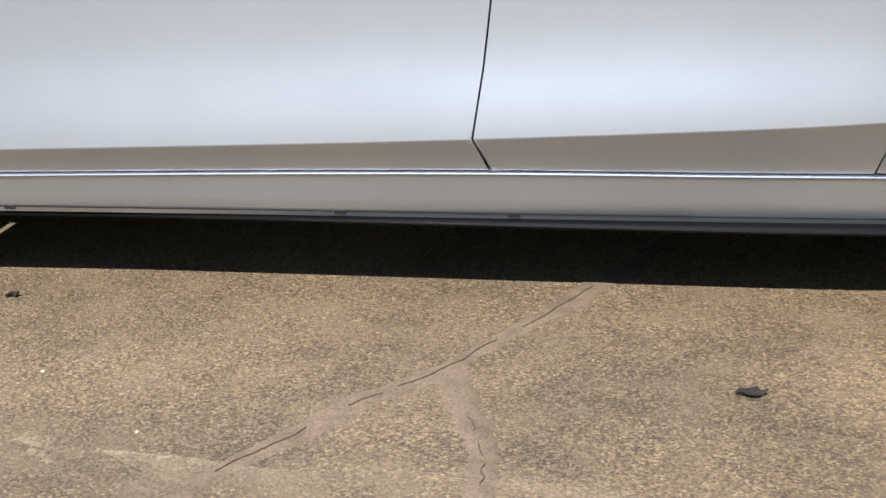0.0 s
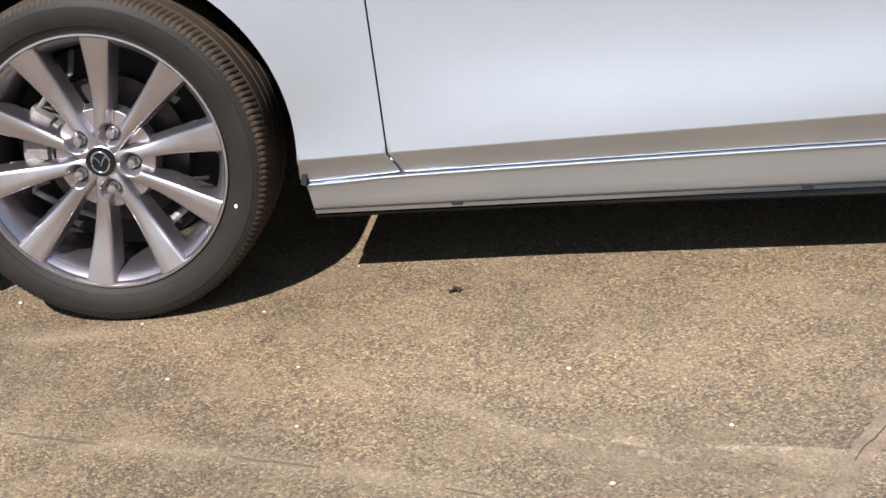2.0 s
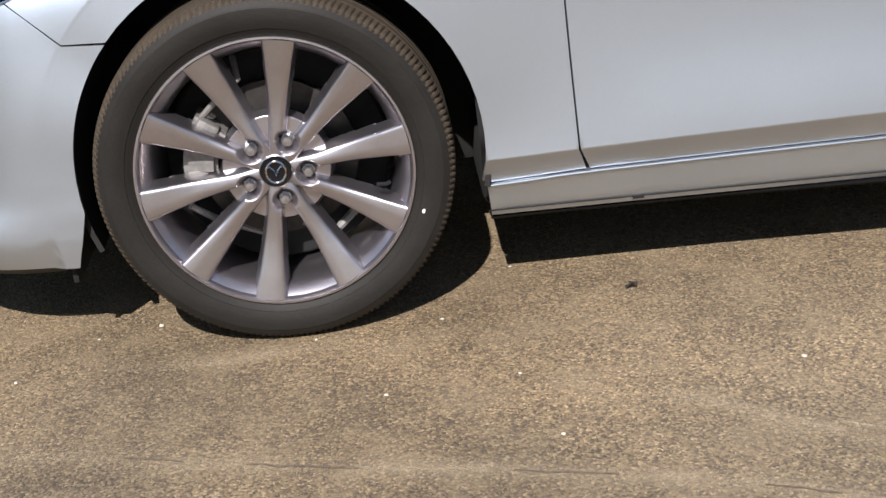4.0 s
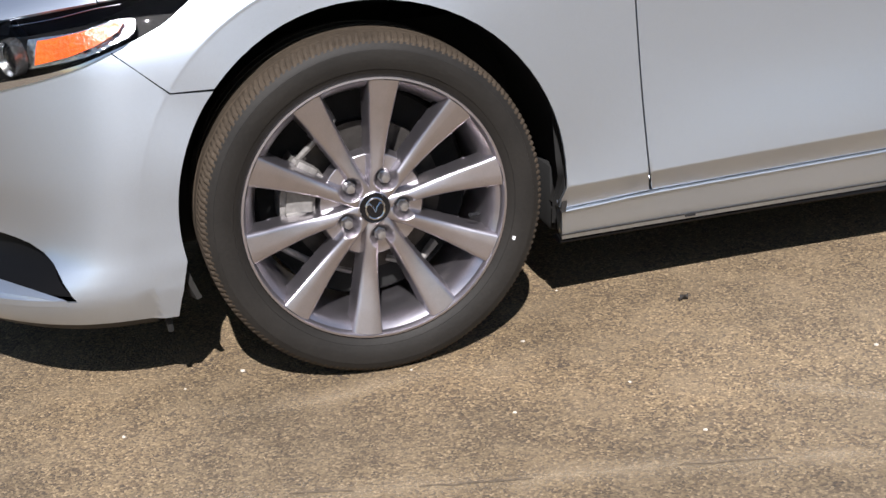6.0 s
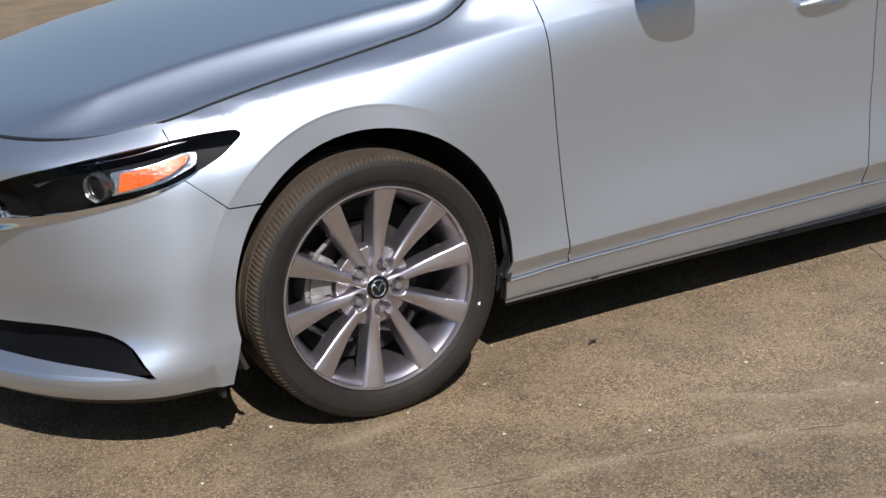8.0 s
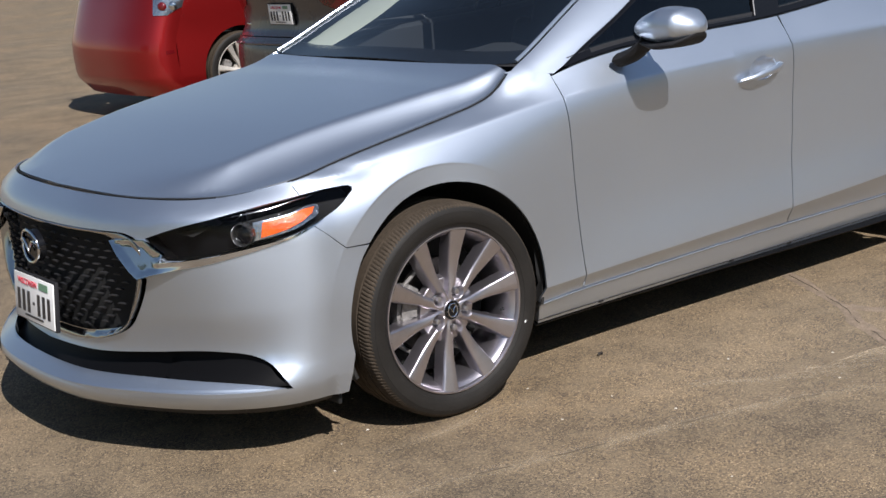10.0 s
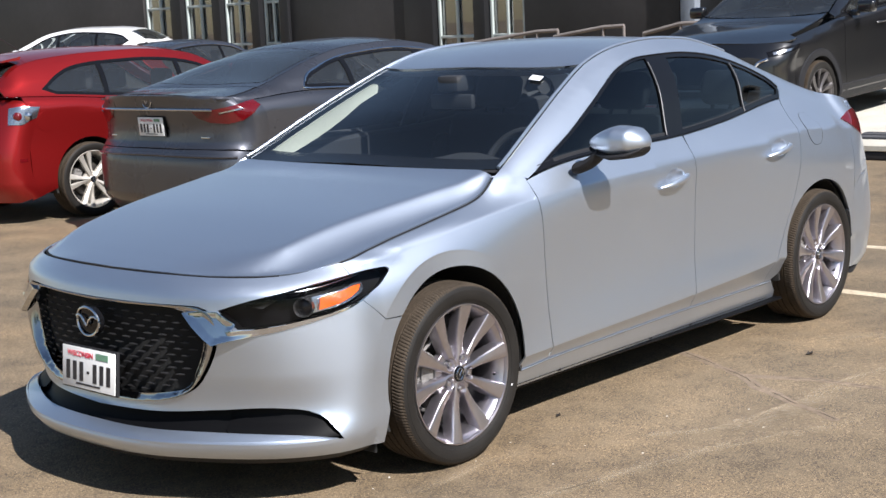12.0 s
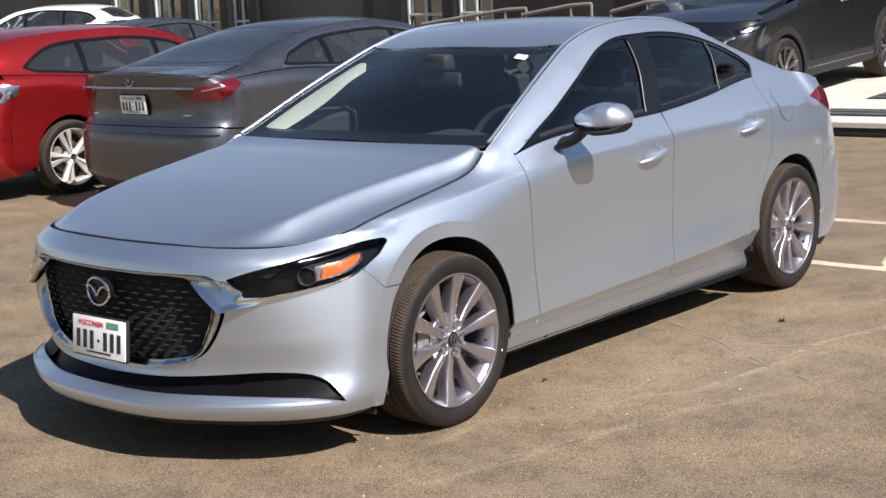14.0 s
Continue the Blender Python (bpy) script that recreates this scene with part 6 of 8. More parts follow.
def build_underside(car):
    # dark boxes added below the car to keep light from passing
    for name, low, high, soft in (("underbody", (0.37, -0.765, 0.175), (2.34, 0.765, 0.32), 0.02), ("engine_tray", (-0.62, -0.53, 0.19), (0.45, 0.53, 0.60), 0.03), ("rear_tray", (2.25, -0.53, 0.21), (3.40, 0.53, 0.60), 0.03)):
        bm = bmesh.new()
        box(bm, low, high, soft)
        mesh(name, bm, M["dark"], car)
    # tray below the nose, added to block sun slivers under the bumper
    bm = bmesh.new()
    loft(bm, [[(x, -w, 0.172), (x, w, 0.172), (x, w, 0.190), (x, -w, 0.190)] for x, w in ((-0.86, 0.36), (-0.80, 0.54), (-0.70, 0.68), (-0.58, 0.76), (-0.42, 0.79))])
    mesh("nose_tray", bm, M["dark"], car)
    # near-black sheets added behind the joints to give the gaps their shade
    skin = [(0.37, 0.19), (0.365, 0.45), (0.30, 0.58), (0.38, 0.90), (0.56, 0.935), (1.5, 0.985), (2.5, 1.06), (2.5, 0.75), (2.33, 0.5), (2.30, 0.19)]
    panel("gap_backing", skin, side_surf, M["dark"], car, both=True, step=0.06, lift=-0.035, inset=0, depth=0)
    for cx in (0.0, 2.725):
        for s in (1, -1):
            bm = bmesh.new()
            secs = []
            for a in np.linspace(-112, 104, 40) if cx == 0 else np.linspace(-104, 112, 40):
                t = radians(a)
                r = 0.370 if cx == 0 else 0.362
                secs.append([(cx + (0.011 if cx == 0 else 0) + rr * math.sin(t), -s * y, 0.335 + rr * math.cos(t)) for rr, y in ((r - 0.002, 0.838), (r + 0.004, 0.80), (r + 0.004, 0.52), (r + 0.02, 0.52), (r + 0.02, 0.80), (r + 0.008, 0.838))])
            loft(bm, secs)
            mesh("arch_liner", bm, M["liner"], car, "black wheel arch liner")
    # engine bay floor below the hood
    bm = bmesh.new()
    secs = [[(x, y, float(CENTRE_Z(x)) - 0.13) for y in (-0.66, 0.66)] for x in np.linspace(-0.70, 0.34, 8)]
    loft(bm, secs, closed=False)
    mesh("bay_cover", bm, M["dark"], car)
    # splash guards ahead of the wheels
    for s in (1, -1):
        bm = bmesh.new()
        box(bm, (-0.40, s * 0.70 - 0.13, 0.135), (-0.388, s * 0.70 + 0.10, 0.20), 0.004)
        mesh("air_guide", bm, M["dark"], car)


build_front(car)
build_rear(car)
build_plate(car, (-0.922, 0.0, 0.425), Matrix.Rotation(radians(-90), 4, "Z") @ Matrix.Rotation(radians(-6), 4, "X"))
for x, y in ((0.0, 0.785), (2.725, 0.785)):
    add_wheel(car, Matrix.Translation((x, -y, 0.322)), mark=(x == 0), spin=0 if x == 0 else 21)
    add_wheel(car, Matrix.Translation((x, y, 0.322)) @ Matrix.Rotation(math.pi, 4, "Z"), spin=33)
build_mirror(car, 1)
build_cabin(car)
build_underside(car)


# ---- other cars ----
def shape(hw, xf, xr, belt_z, belt_k, r_w, r_z, centre, bow, rd_f, rd_r, low, n_f=2.8, n_r=3.0):
    """Surfaces of a plainer car: half width, nose and tail profiles by height, belt, roof rails and centre line."""
    belt_z, r_w, r_z, centre = spl(*belt_z), spl(*r_w), spl(*r_z), spl(*centre)
    nose, tail = spl(*xf), spl(*xr)
    fa, ra = float(nose(0.5)), float(tail(0.5))

    def w_at(x, z):
        x, z = np.asarray(x, float), np.asarray(z, float)
        bz, rz = belt_z(x), r_z(x)
        rz = np.maximum(rz, bz + 0.015)
        k = np.ones_like(x)
        Z = [low + 0 * k, low + 0.06, 0.34 * k, 0.5 * k, 0.62 * bz + 0.05, bz - 0.10, bz - 0.03, bz, bz + (rz - bz) * 0.5, bz + (rz - bz) * 0.85, rz]
        Z[1] = Z[1] * k
        bw = hw * belt_k
        rw = r_w(x)
        W = [0.92 * hw * k, 0.965 * hw * k, 0.995 * hw * k, 0.99 * hw * k, 0.98 * hw * k, 0.985 * hw * k, 0.955 * hw * k, bw * k, bw + (rw - bw) * 0.5 + 0.03, bw + (rw - bw) * 0.85 + 0.02, rw]
        w = pchip_rows(np.stack(Z, 1), np.stack(W, 1), z)
        taper = 1 - 0.09 * np.clip((fa + 1.1 - x) / 1.1, 0, 1) ** 2 - 0.08 * np.clip((x - ra + 1.2) / 1.2, 0, 1) ** 2
        return np.where(z < bz, w * taper, w * (1 - (1 - taper) * np.clip((rz - z) / np.maximum(rz - bz, 0.02), 0, 1)))

    def side(p):
        return np.stack([p[:, 0], -w_at(p[:, 0], p[:, 1]), p[:, 1]], 1)

    def end(prof, rd, sgn, n):
        def f(p):
            s, z = np.clip(np.abs(p[:, 0]), 0, 1), p[:, 1]
            x0 = prof(z)
            ww = w_at(x0 + sgn * rd, z)
            ph = s * math.pi / 2
            x = x0 + sgn * rd * (1 - np.maximum(np.cos(ph), 0) ** (2 / n))
            w = ww * np.sin(ph) ** (2 / n) * np.where(p[:, 0] < 0, -1, 1)
            return np.stack([x, -w, z], 1)

        return f

    def top(p):
        x, y = p[:, 0], np.abs(p[:, 1])
        rw, rz = r_w(x), r_z(x)
        q = np.clip(y / rw, 0, 1.2) ** 2
        return np.stack([x, p[:, 1], rz + (centre(x - bow * q) - rz) * (1 - q)], 1)

    return dict(side=side, front=end(nose, rd_f, 1, n_f), rear=end(tail, rd_r, -1, n_r), top=top, belt=belt_z, rail_w=r_w, rail_z=r_z, xf=fa + rd_f, xr=ra - rd_r, low=low, nose=nose, tail=tail, rd_f=rd_f, rd_r=rd_r)


def build_car(name, label, S, paint, wb, rad, gaps, screen, roof_end, rear_glass, dlo, pillars, front_top, rear_top, clad=None, dlo_trim="gloss_black", wheel_y=0.79, rim="alloy", spin=10):
    """A plainer car from its surfaces: skins, glass, lamps' places, wheels."""
    car = empty(name)
    tagged(car, label, "car")
    low = S["low"]
    side, belt = S["side"], S["belt"]
    ra = rad * 1.10
    zc = rad + 0.012
    xs = [S["xf"]] + list(gaps) + [S["xr"]]
    names = ["fender", "front_door", "rear_door", "rear_quarter"]
    solid = []
    for k, nm in enumerate(names):
        a, b = xs[k], xs[k + 1]
        topl = [(x, float(belt(x))) for x in np.linspace(a, b, 16)]
        cx = 0.0 if k == 0 else wb
        bot = []
        sill = low + 0.03
        if k in (0, 3):
            arc = [(cx + ra * math.sin(radians(t)), zc + ra * math.cos(radians(t))) for t in np.linspace(98, -98, 30)]
            bot = [(b, sill)] + [q for q in arc if a < q[0] < b] + [(a, sill)]
        elif k == 2:
            arc = [(wb + ra * math.sin(radians(t)), zc + ra * math.cos(radians(t))) for t in np.linspace(-20, -98, 16)]
            arc = [q for q in arc if q[0] < b - 0.004]
            if arc and b > wb - ra:
                bot = arc + [(a, sill)]
            else:
                bot = [(b, sill), (a, sill)]
        else:
            bot = [(b, sill), (a, sill)]
        solid.append(panel(nm, topl + bot, side, paint, car, both=True, step=0.06, inset=0.0025, depth=0.012))
    both = lambda pts: [tuple(q) for q in pts] + [(-s, z) for s, z in pts[::-1] if abs(s) > 1e-6]
    f0, f1 = low + 0.02, front_top
    panel("front_bumper", both([(0, f1), (0.4, f1), (0.7, f1 - 0.01), (1.0, f1 - 0.03), (1.0, f0 + 0.05), (0.7, f0), (0, f0)]), S["front"], paint, car, step=0.05, inset=0.001, depth=0.01)
    r1 = rear_top
    panel("rear_bumper", both([(0, r1), (0.4, r1), (0.7, r1 - 0.01), (1.0, r1 - 0.03), (1.0, f0 + 0.05), (0.7, f0), (0, f0)]), S["rear"], paint, car, step=0.05, inset=0.001, depth=0.01)

    def strip(x0, x1, k=0.985, bow=0.08, n=20):
        xs = np.linspace(x0 + bow, x1 + bow, n)
        e = [(x, float(S["rail_w"](x)) * k) for x in xs]
        f = [(x0 + bow * t * t, t * e[0][1]) for t in np.linspace(-1, 1, 11)]
        g = [(x1 + bow * t * t, t * e[-1][1]) for t in np.linspace(1, -1, 11)]
        return f[:-1] + e[:-1] + g[:-1] + [(x, -y) for x, y in e[::-1]][:-1]

    nose_out = S["front"](np.array([(s, front_top - 0.01) for s in np.linspace(0, 0.93, 12)]))
    half = [(float(q[0]) + 0.004, -float(q[1])) for q in nose_out] + [(x, float(S["rail_w"](x)) * 0.985) for x in np.linspace(float(nose_out[-1][0]) + 0.08, screen[0] + 0.05, 10)]
    hood = half + [(screen[0] - 0.02 + 0.07 * t * t, t * half[-1][1]) for t in np.linspace(0.9, -0.9, 9)] + [(x, -y) for x, y in half[::-1][:-1]]
    panel("hood", hood, S["top"], paint, car, step=0.06, inset=0.003, depth=0.015)
    panel("windscreen", strip(screen[0], screen[1]), S["top"], M["bg_window"], car, step=0.08, inset=0, depth=0)
    panel("roof", strip(screen[1], roof_end, 1.0), S["top"], paint, car, step=0.08, inset=0.001, depth=0.01)
    panel("rear_window", strip(rear_glass[0], rear_glass[1], 0.93, -0.04), S["top"], M["bg_window"], car, step=0.08, inset=0, depth=0)
    panel("rear_frame", strip(roof_end, rear_glass[1] + 0.05, 1.0, 0.0), S["top"], paint, car, holes=[strip(rear_glass[0], rear_glass[1], 0.93, -0.04)], step=0.06, inset=0, depth=0.01, lift=-0.002)
    # pillars and glass at the sides
    ring_t = [(x, float(S["rail_z"](x)) - 0.003) for x in np.linspace(screen[0] + 0.06, rear_glass[1] + 0.02, 50)]
    ring_b = [(x, float(belt(x)) + 0.004) for x in np.linspace(rear_glass[1] + 0.02, screen[0] + 0.04, 30)]
    opening = [tuple(q) for q in curve_pts(dlo, 40)] + [(x, float(belt(x)) + 0.02) for x in np.linspace(dlo[-1][0], dlo[0][0], 20)][1:-1]
    panel("cant_rail", ring_t + ring_b, side, paint, car, holes=[opening], both=True, step=0.05, inset=0, depth=0.01)
    inn = offset(resample(np.array(opening), 0.05), 0.025)
    cuts = [-9.0] + list(pillars) + [9.0]
    panes = []
    for a, b in zip(cuts, cuts[1:]):
        q = [tuple(v) for v in inn]
        for lim, sgn in ((a + 0.025, 1), (b - 0.025, -1)):
            out = []
            for u, v in zip(q, q[1:] + q[:1]):
                iu, iv = (u[0] - lim) * sgn >= 0, (v[0] - lim) * sgn >= 0
                if iu:
                    out.append(u)
                if iu != iv:
                    t = (lim - u[0]) / (v[0] - u[0])
                    out.append((lim, u[1] + (v[1] - u[1]) * t))
            q = out
        if len(q) > 3:
            panes.append(q)
    panel("window_trim", opening, side, M[dlo_trim], car, holes=panes, both=True, step=0.05, inset=0, depth=0.01)
    for q in panes:
        panel("window", q, lambda v: side(v) + (0, 0.008, 0), M["bg_window"], car, both=True, step=0.1, inset=0, depth=0)
    # dark inside, seats
    bm = bmesh.new()
    box(bm, (0.35, -0.72, low + 0.04), (wb - 0.1, 0.72, low + 0.25), 0.03)
    box(bm, (S["xf"] + 0.1, -0.52, low + 0.06), (0.5, 0.52, 0.62), 0.03)
    box(bm, (wb - 0.4, -0.52, low + 0.06), (S["xr"] - 0.05, 0.52, 0.62), 0.03)
    box(bm, (0.55, -0.68, 0.6), (0.95, 0.68, float(belt(0.8)) - 0.03), 0.05)
    mesh("inside", bm, M["dark"], car)
    for x, ys in ((1.45, (-0.37, 0.37)), (2.35, (-0.4, 0.4))):
        for y in ys:
            bm = bmesh.new()
            hb = float(belt(x))
            box(bm, (x - 0.07, y - 0.24, 0.45), (x + 0.07, y + 0.24, hb + 0.05), 0.05)
            box(bm, (x - 0.03, y - 0.13, hb + 0.07), (x + 0.07, y + 0.13, hb + 0.25), 0.04)
            mesh("seat", bm, M["seat"], car)
    for cx in (0.0, wb):
        for s in (1, -1):
            bm = bmesh.new()
            secs = []
            for a in np.linspace(-105, 105, 26):
                t = radians(a)
                secs.append([(cx + rr * math.sin(t), -s * y, zc + rr * math.cos(t)) for rr, y in ((ra, wheel_y + 0.07), (ra, 0.5), (ra + 0.02, 0.5), (ra + 0.02, wheel_y + 0.07))])
            loft(bm, secs)
            mesh("arch_liner", bm, M["liner"], car)
            if clad:
                bm = bmesh.new()
                secs = []
                for a in np.linspace(-104, 104, 30):
                    t = radians(a)
                    ring = []
                    for rr, dy in ((ra - 0.004, 0.012), (ra + 0.012, 0.02), (ra + 0.07, 0.014), (ra + 0.075, 0.0), (ra, -0.02)):
                        x, z = cx + rr * math.sin(t), zc + rr * math.cos(t)
                        w = -float(side(np.array([(min(max(x, S["xf"]), S["xr"]), z)]))[0, 1])
                        ring.append((x, -s * (w + dy), z))
                    secs.append(ring)
                loft(bm, secs)
                mesh("arch_cladding", bm, M["black_plastic"], car, "grey plastic arch cladding")
            k = rad / 0.322
            m = Matrix.Translation((cx, -s * wheel_y, rad)) @ (Matrix() if s > 0 else Matrix.Rotation(math.pi, 4, "Z")) @ Matrix.Scale(k, 4)
            add_wheel(car, m, spin=spin + 17 * s + cx * 9, rim=rim)
    if clad:
        for s in (1, -1):
            bm = bmesh.new()
            secs = []
            for x in np.linspace(ra + 0.02, wb - ra - 0.02, 12):
                secs.append([(x, -s * (-float(side(np.array([(x, z)]))[0, 1]) + d), z) for z, d in ((low + 0.02, 0.0), (low + 0.06, 0.014), (low + 0.19, 0.012), (low + 0.20, -0.005))])
            loft(bm, secs)
            mesh("sill_cladding", bm, M["black_plastic"], car, "grey plastic sill cladding")
    return car, solid


def set_place(car, m):
    car.matrix_basis = m


# dark grey sedan
S6 = shape(0.915, ((0.2, -0.88), (0.45, -0.93), (0.62, -0.91), (0.76, -0.80)), ((0.2, 3.80), (0.35, 3.91), (0.60, 3.92), (0.68, 3.90), (0.74, 3.845), (0.86, 3.835), (0.95, 3.86), (1.09, 3.905)),
           ((-0.8, 0.74), (0, 0.86), (0.5, 0.95), (1.2, 0.985), (2.2, 1.03), (3.0, 1.075), (3.6, 1.04)), 0.885,
           ((-0.8, 0.70), (0, 0.77), (0.5, 0.745), (0.9, 0.66), (1.35, 0.56), (2.0, 0.55), (2.6, 0.57), (3.1, 0.64), (3.6, 0.70), (3.9, 0.68)),
           ((-0.8, 0.72), (0, 0.88), (0.5, 1.0), (0.9, 1.16), (1.35, 1.36), (1.8, 1.405), (2.3, 1.385), (2.8, 1.29), (3.3, 1.15), (3.6, 1.085), (3.9, 1.06)),
           ((-0.85, 0.74), (-0.5, 0.86), (0, 0.94), (0.4, 0.99), (0.8, 1.19), (1.2, 1.375), (1.75, 1.445), (2.3, 1.43), (2.75, 1.335), (3.3, 1.155), (3.45, 1.115), (3.85, 1.105), (3.95, 1.10)), 0.06, 0.45, 0.38, 0.17)
DLO6 = [(0.66, 1.0), (0.95, 1.11), (1.35, 1.30), (1.8, 1.35), (2.3, 1.33), (2.75, 1.245), (2.98, 1.15), (3.02, 1.10)]
grey_car, grey_parts = build_car("sedan_car", "dark grey metallic sedan parked with its tail towards the lane", S6, M["grey_paint"], 2.83, 0.34, (0.58, 1.62, 2.62), (0.42, 1.22), 2.55, (2.62, 3.34), DLO6, (1.62, 2.48), 0.755, 0.70, dlo_trim="gloss_black", spin=5)
for s in (1, -1):
    bm = bmesh.new()
    P = S6["side"](curve_pts(DLO6 + [(2.6, 1.075), (1.8, 1.03)], 60))
    tube(bm, [(q[0], s * (q[1] - 0.004), q[2]) for q in P], 0.010, 6)
    mesh("window_moulding", bm, M["chrome"], grey_car, "chrome strip round the side glass")
# its tail above the bumper, boot lid, lamps, plate
both6 = lambda pts: [tuple(q) for q in pts] + [(-s, z) for s, z in pts[::-1] if abs(s) > 1e-6]
lamp6 = [(0.27, 0.975), (0.45, 0.985), (0.72, 1.012), (0.99, 1.040), (0.99, 1.005), (0.90, 0.955), (0.75, 0.905), (0.58, 0.885), (0.40, 0.895), (0.30, 0.93)]
panel("tail_panel", both6([(0, 1.095), (0.5, 1.09), (0.8, 1.075), (1.0, 1.05), (1.0, 0.68), (0.7, 0.70), (0, 0.705)]), S6["rear"], M["grey_paint"], grey_car, holes=[lamp6, [(-s, z) for s, z in lamp6]], step=0.05, inset=0.001, depth=0.015)
for s in (1, -1):
    lm = panel("tail_lamp", lamp6, lambda p: S6["rear"](p) * (1, s, 1), M["tail_red"], grey_car, step=0.05, inset=-0.001, depth=0.02, lift=0.006, label="red tail lamp")
    panel("lamp_bar", [(0.52, 0.968), (0.66, 0.982), (0.80, 0.994), (0.80, 0.985), (0.66, 0.972), (0.52, 0.958)], lambda p: S6["rear"](p) * (1, s, 1), M["reflector"], lm, step=0.05, inset=0, depth=0.004, lift=0.010, label="pale lamp strip")
P = S6["rear"](np.array([(s, 0.985 + 0.006 * (1 - s * s * 5)) for s in np.linspace(-0.47, 0.47, 21)]))
bm = bmesh.new()
tube(bm, [(q[0] + 0.008, q[1], q[2]) for q in P], 0.011, 8)
mesh("tail_strip", bm, M["chrome"], grey_car, "chrome strip between the lamps")
bm = bmesh.new()
tube(bm, [(3.885 + 0.004 * math.cos(t), 0.055 * math.cos(t), 1.045 + 0.043 * math.sin(t)) for t in np.linspace(0, 2 * math.pi, 28, endpoint=False)], 0.006, 6, closed=True)
tube(bm, [(3.89, y, z) for y, z in ((0.046, 1.058), (0.028, 1.064), (0.010, 1.05), (0, 1.03), (-0.010, 1.05), (-0.028, 1.064), (-0.046, 1.058))], 0.005, 5)
mesh("emblem", bm, M["chrome"], grey_car, "chrome oval emblem")
build_plate(grey_car, (3.862, 0.0, 0.862), Matrix.Rotation(radians(90), 4, "Z") @ Matrix.Rotation(radians(4), 4, "X"))
bm = bmesh.new()
P = S6["rear"](np.array([(s, 0.66 - 0.02 * abs(s)) for s in np.linspace(-0.75, 0.75, 25)]))
tube(bm, [(q[0] + 0.002, q[1], q[2]) for q in P], 0.012, 6, flat=1.6)
mesh("bumper_edge", bm, M["grey_paint"], grey_car)
for y in (-0.52, 0.55):
    bm = bmesh.new()
    q = S6["rear"](np.array([(0.33, 0.785)]))[0]
    box(bm, (q[0] - 0.01, y - 0.06, 0.778), (q[0] + 0.006, y + 0.06, 0.790), 0.002)
    mesh("badge", bm, M["chrome"], grey_car)
bootx = [(x, float(S6["rail_w"](x)) * 0.985) for x in np.linspace(3.40, 3.80, 10)]
boot = bootx + [(3.86 - 0.05 * t * t, t * 0.6) for t in np.linspace(1, -1, 11)] + [(x, -y) for x, y in bootx[::-1]]
panel("boot_lid", boot, S6["top"], M["grey_paint"], grey_car, step=0.06, inset=0.002, depth=0.02)
quart = [(x, float(S6["rail_z"](x)) - 0.003) for x in np.linspace(3.36, 3.80, 12)] + [(x, float(S6["belt"](x)) + 0.002) for x in np.linspace(3.54, 3.36, 6)]
panel("deck_side", quart, S6["side"], M["grey_paint"], grey_car, both=True, step=0.05, inset=0, depth=0.01)
set_place(grey_car, Matrix.Translation((6.62, 4.53, 0)) @ Matrix.Rotation(math.pi, 4, "Z"))

# red hatchback
S3 = shape(0.878, ((0.2, -0.84), (0.45, -0.89), (0.62, -0.87), (0.78, -0.74)), ((0.2, 3.44), (0.35, 3.55), (0.60, 3.56), (0.80, 3.50), (1.0, 3.42), (1.2, 3.30), (1.35, 3.20)),
           ((-0.8, 0.74), (0, 0.88), (0.5, 0.94), (1.2, 0.97), (2.2, 1.0), (2.8, 1.05), (3.3, 1.08)), 0.90,
           ((-0.8, 0.70), (0, 0.75), (0.5, 0.73), (0.9, 0.66), (1.3, 0.58), (2.0, 0.57), (2.6, 0.56), (3.0, 0.56), (3.3, 0.58), (3.5, 0.60)),
           ((-0.8, 0.74), (0, 0.90), (0.5, 1.01), (0.9, 1.18), (1.3, 1.36), (1.8, 1.42), (2.3, 1.415), (2.8, 1.385), (3.1, 1.33), (3.3, 1.20), (3.5, 1.05)),
           ((-0.8, 0.76), (-0.5, 0.86), (0, 0.95), (0.4, 1.0), (0.8, 1.20), (1.15, 1.38), (1.7, 1.46), (2.3, 1.465), (2.8, 1.44), (3.1, 1.40), (3.25, 1.28), (3.45, 1.05)), 0.05, 0.45, 0.34, 0.17)
DLO3 = [(0.62, 0.98), (0.95, 1.12), (1.3, 1.28), (1.8, 1.345), (2.3, 1.34), (2.62, 1.31), (2.86, 1.22), (3.0, 1.125)]
red_car, _ = build_car("hatchback_car", "red hatchback parked beside the dark grey sedan", S3, M["red_paint"], 2.64, 0.325, (0.55, 1.55, 2.42), (0.40, 1.18), 2.95, (3.12, 3.34), DLO3, (1.52, 2.36), 0.77, 1.06, dlo_trim="gloss_black", wheel_y=0.77, rim="pale", spin=20)
lamp3 = [(0.60, 0.985), (0.78, 1.0), (0.995, 0.985), (0.995, 0.90), (0.86, 0.845), (0.66, 0.85)]
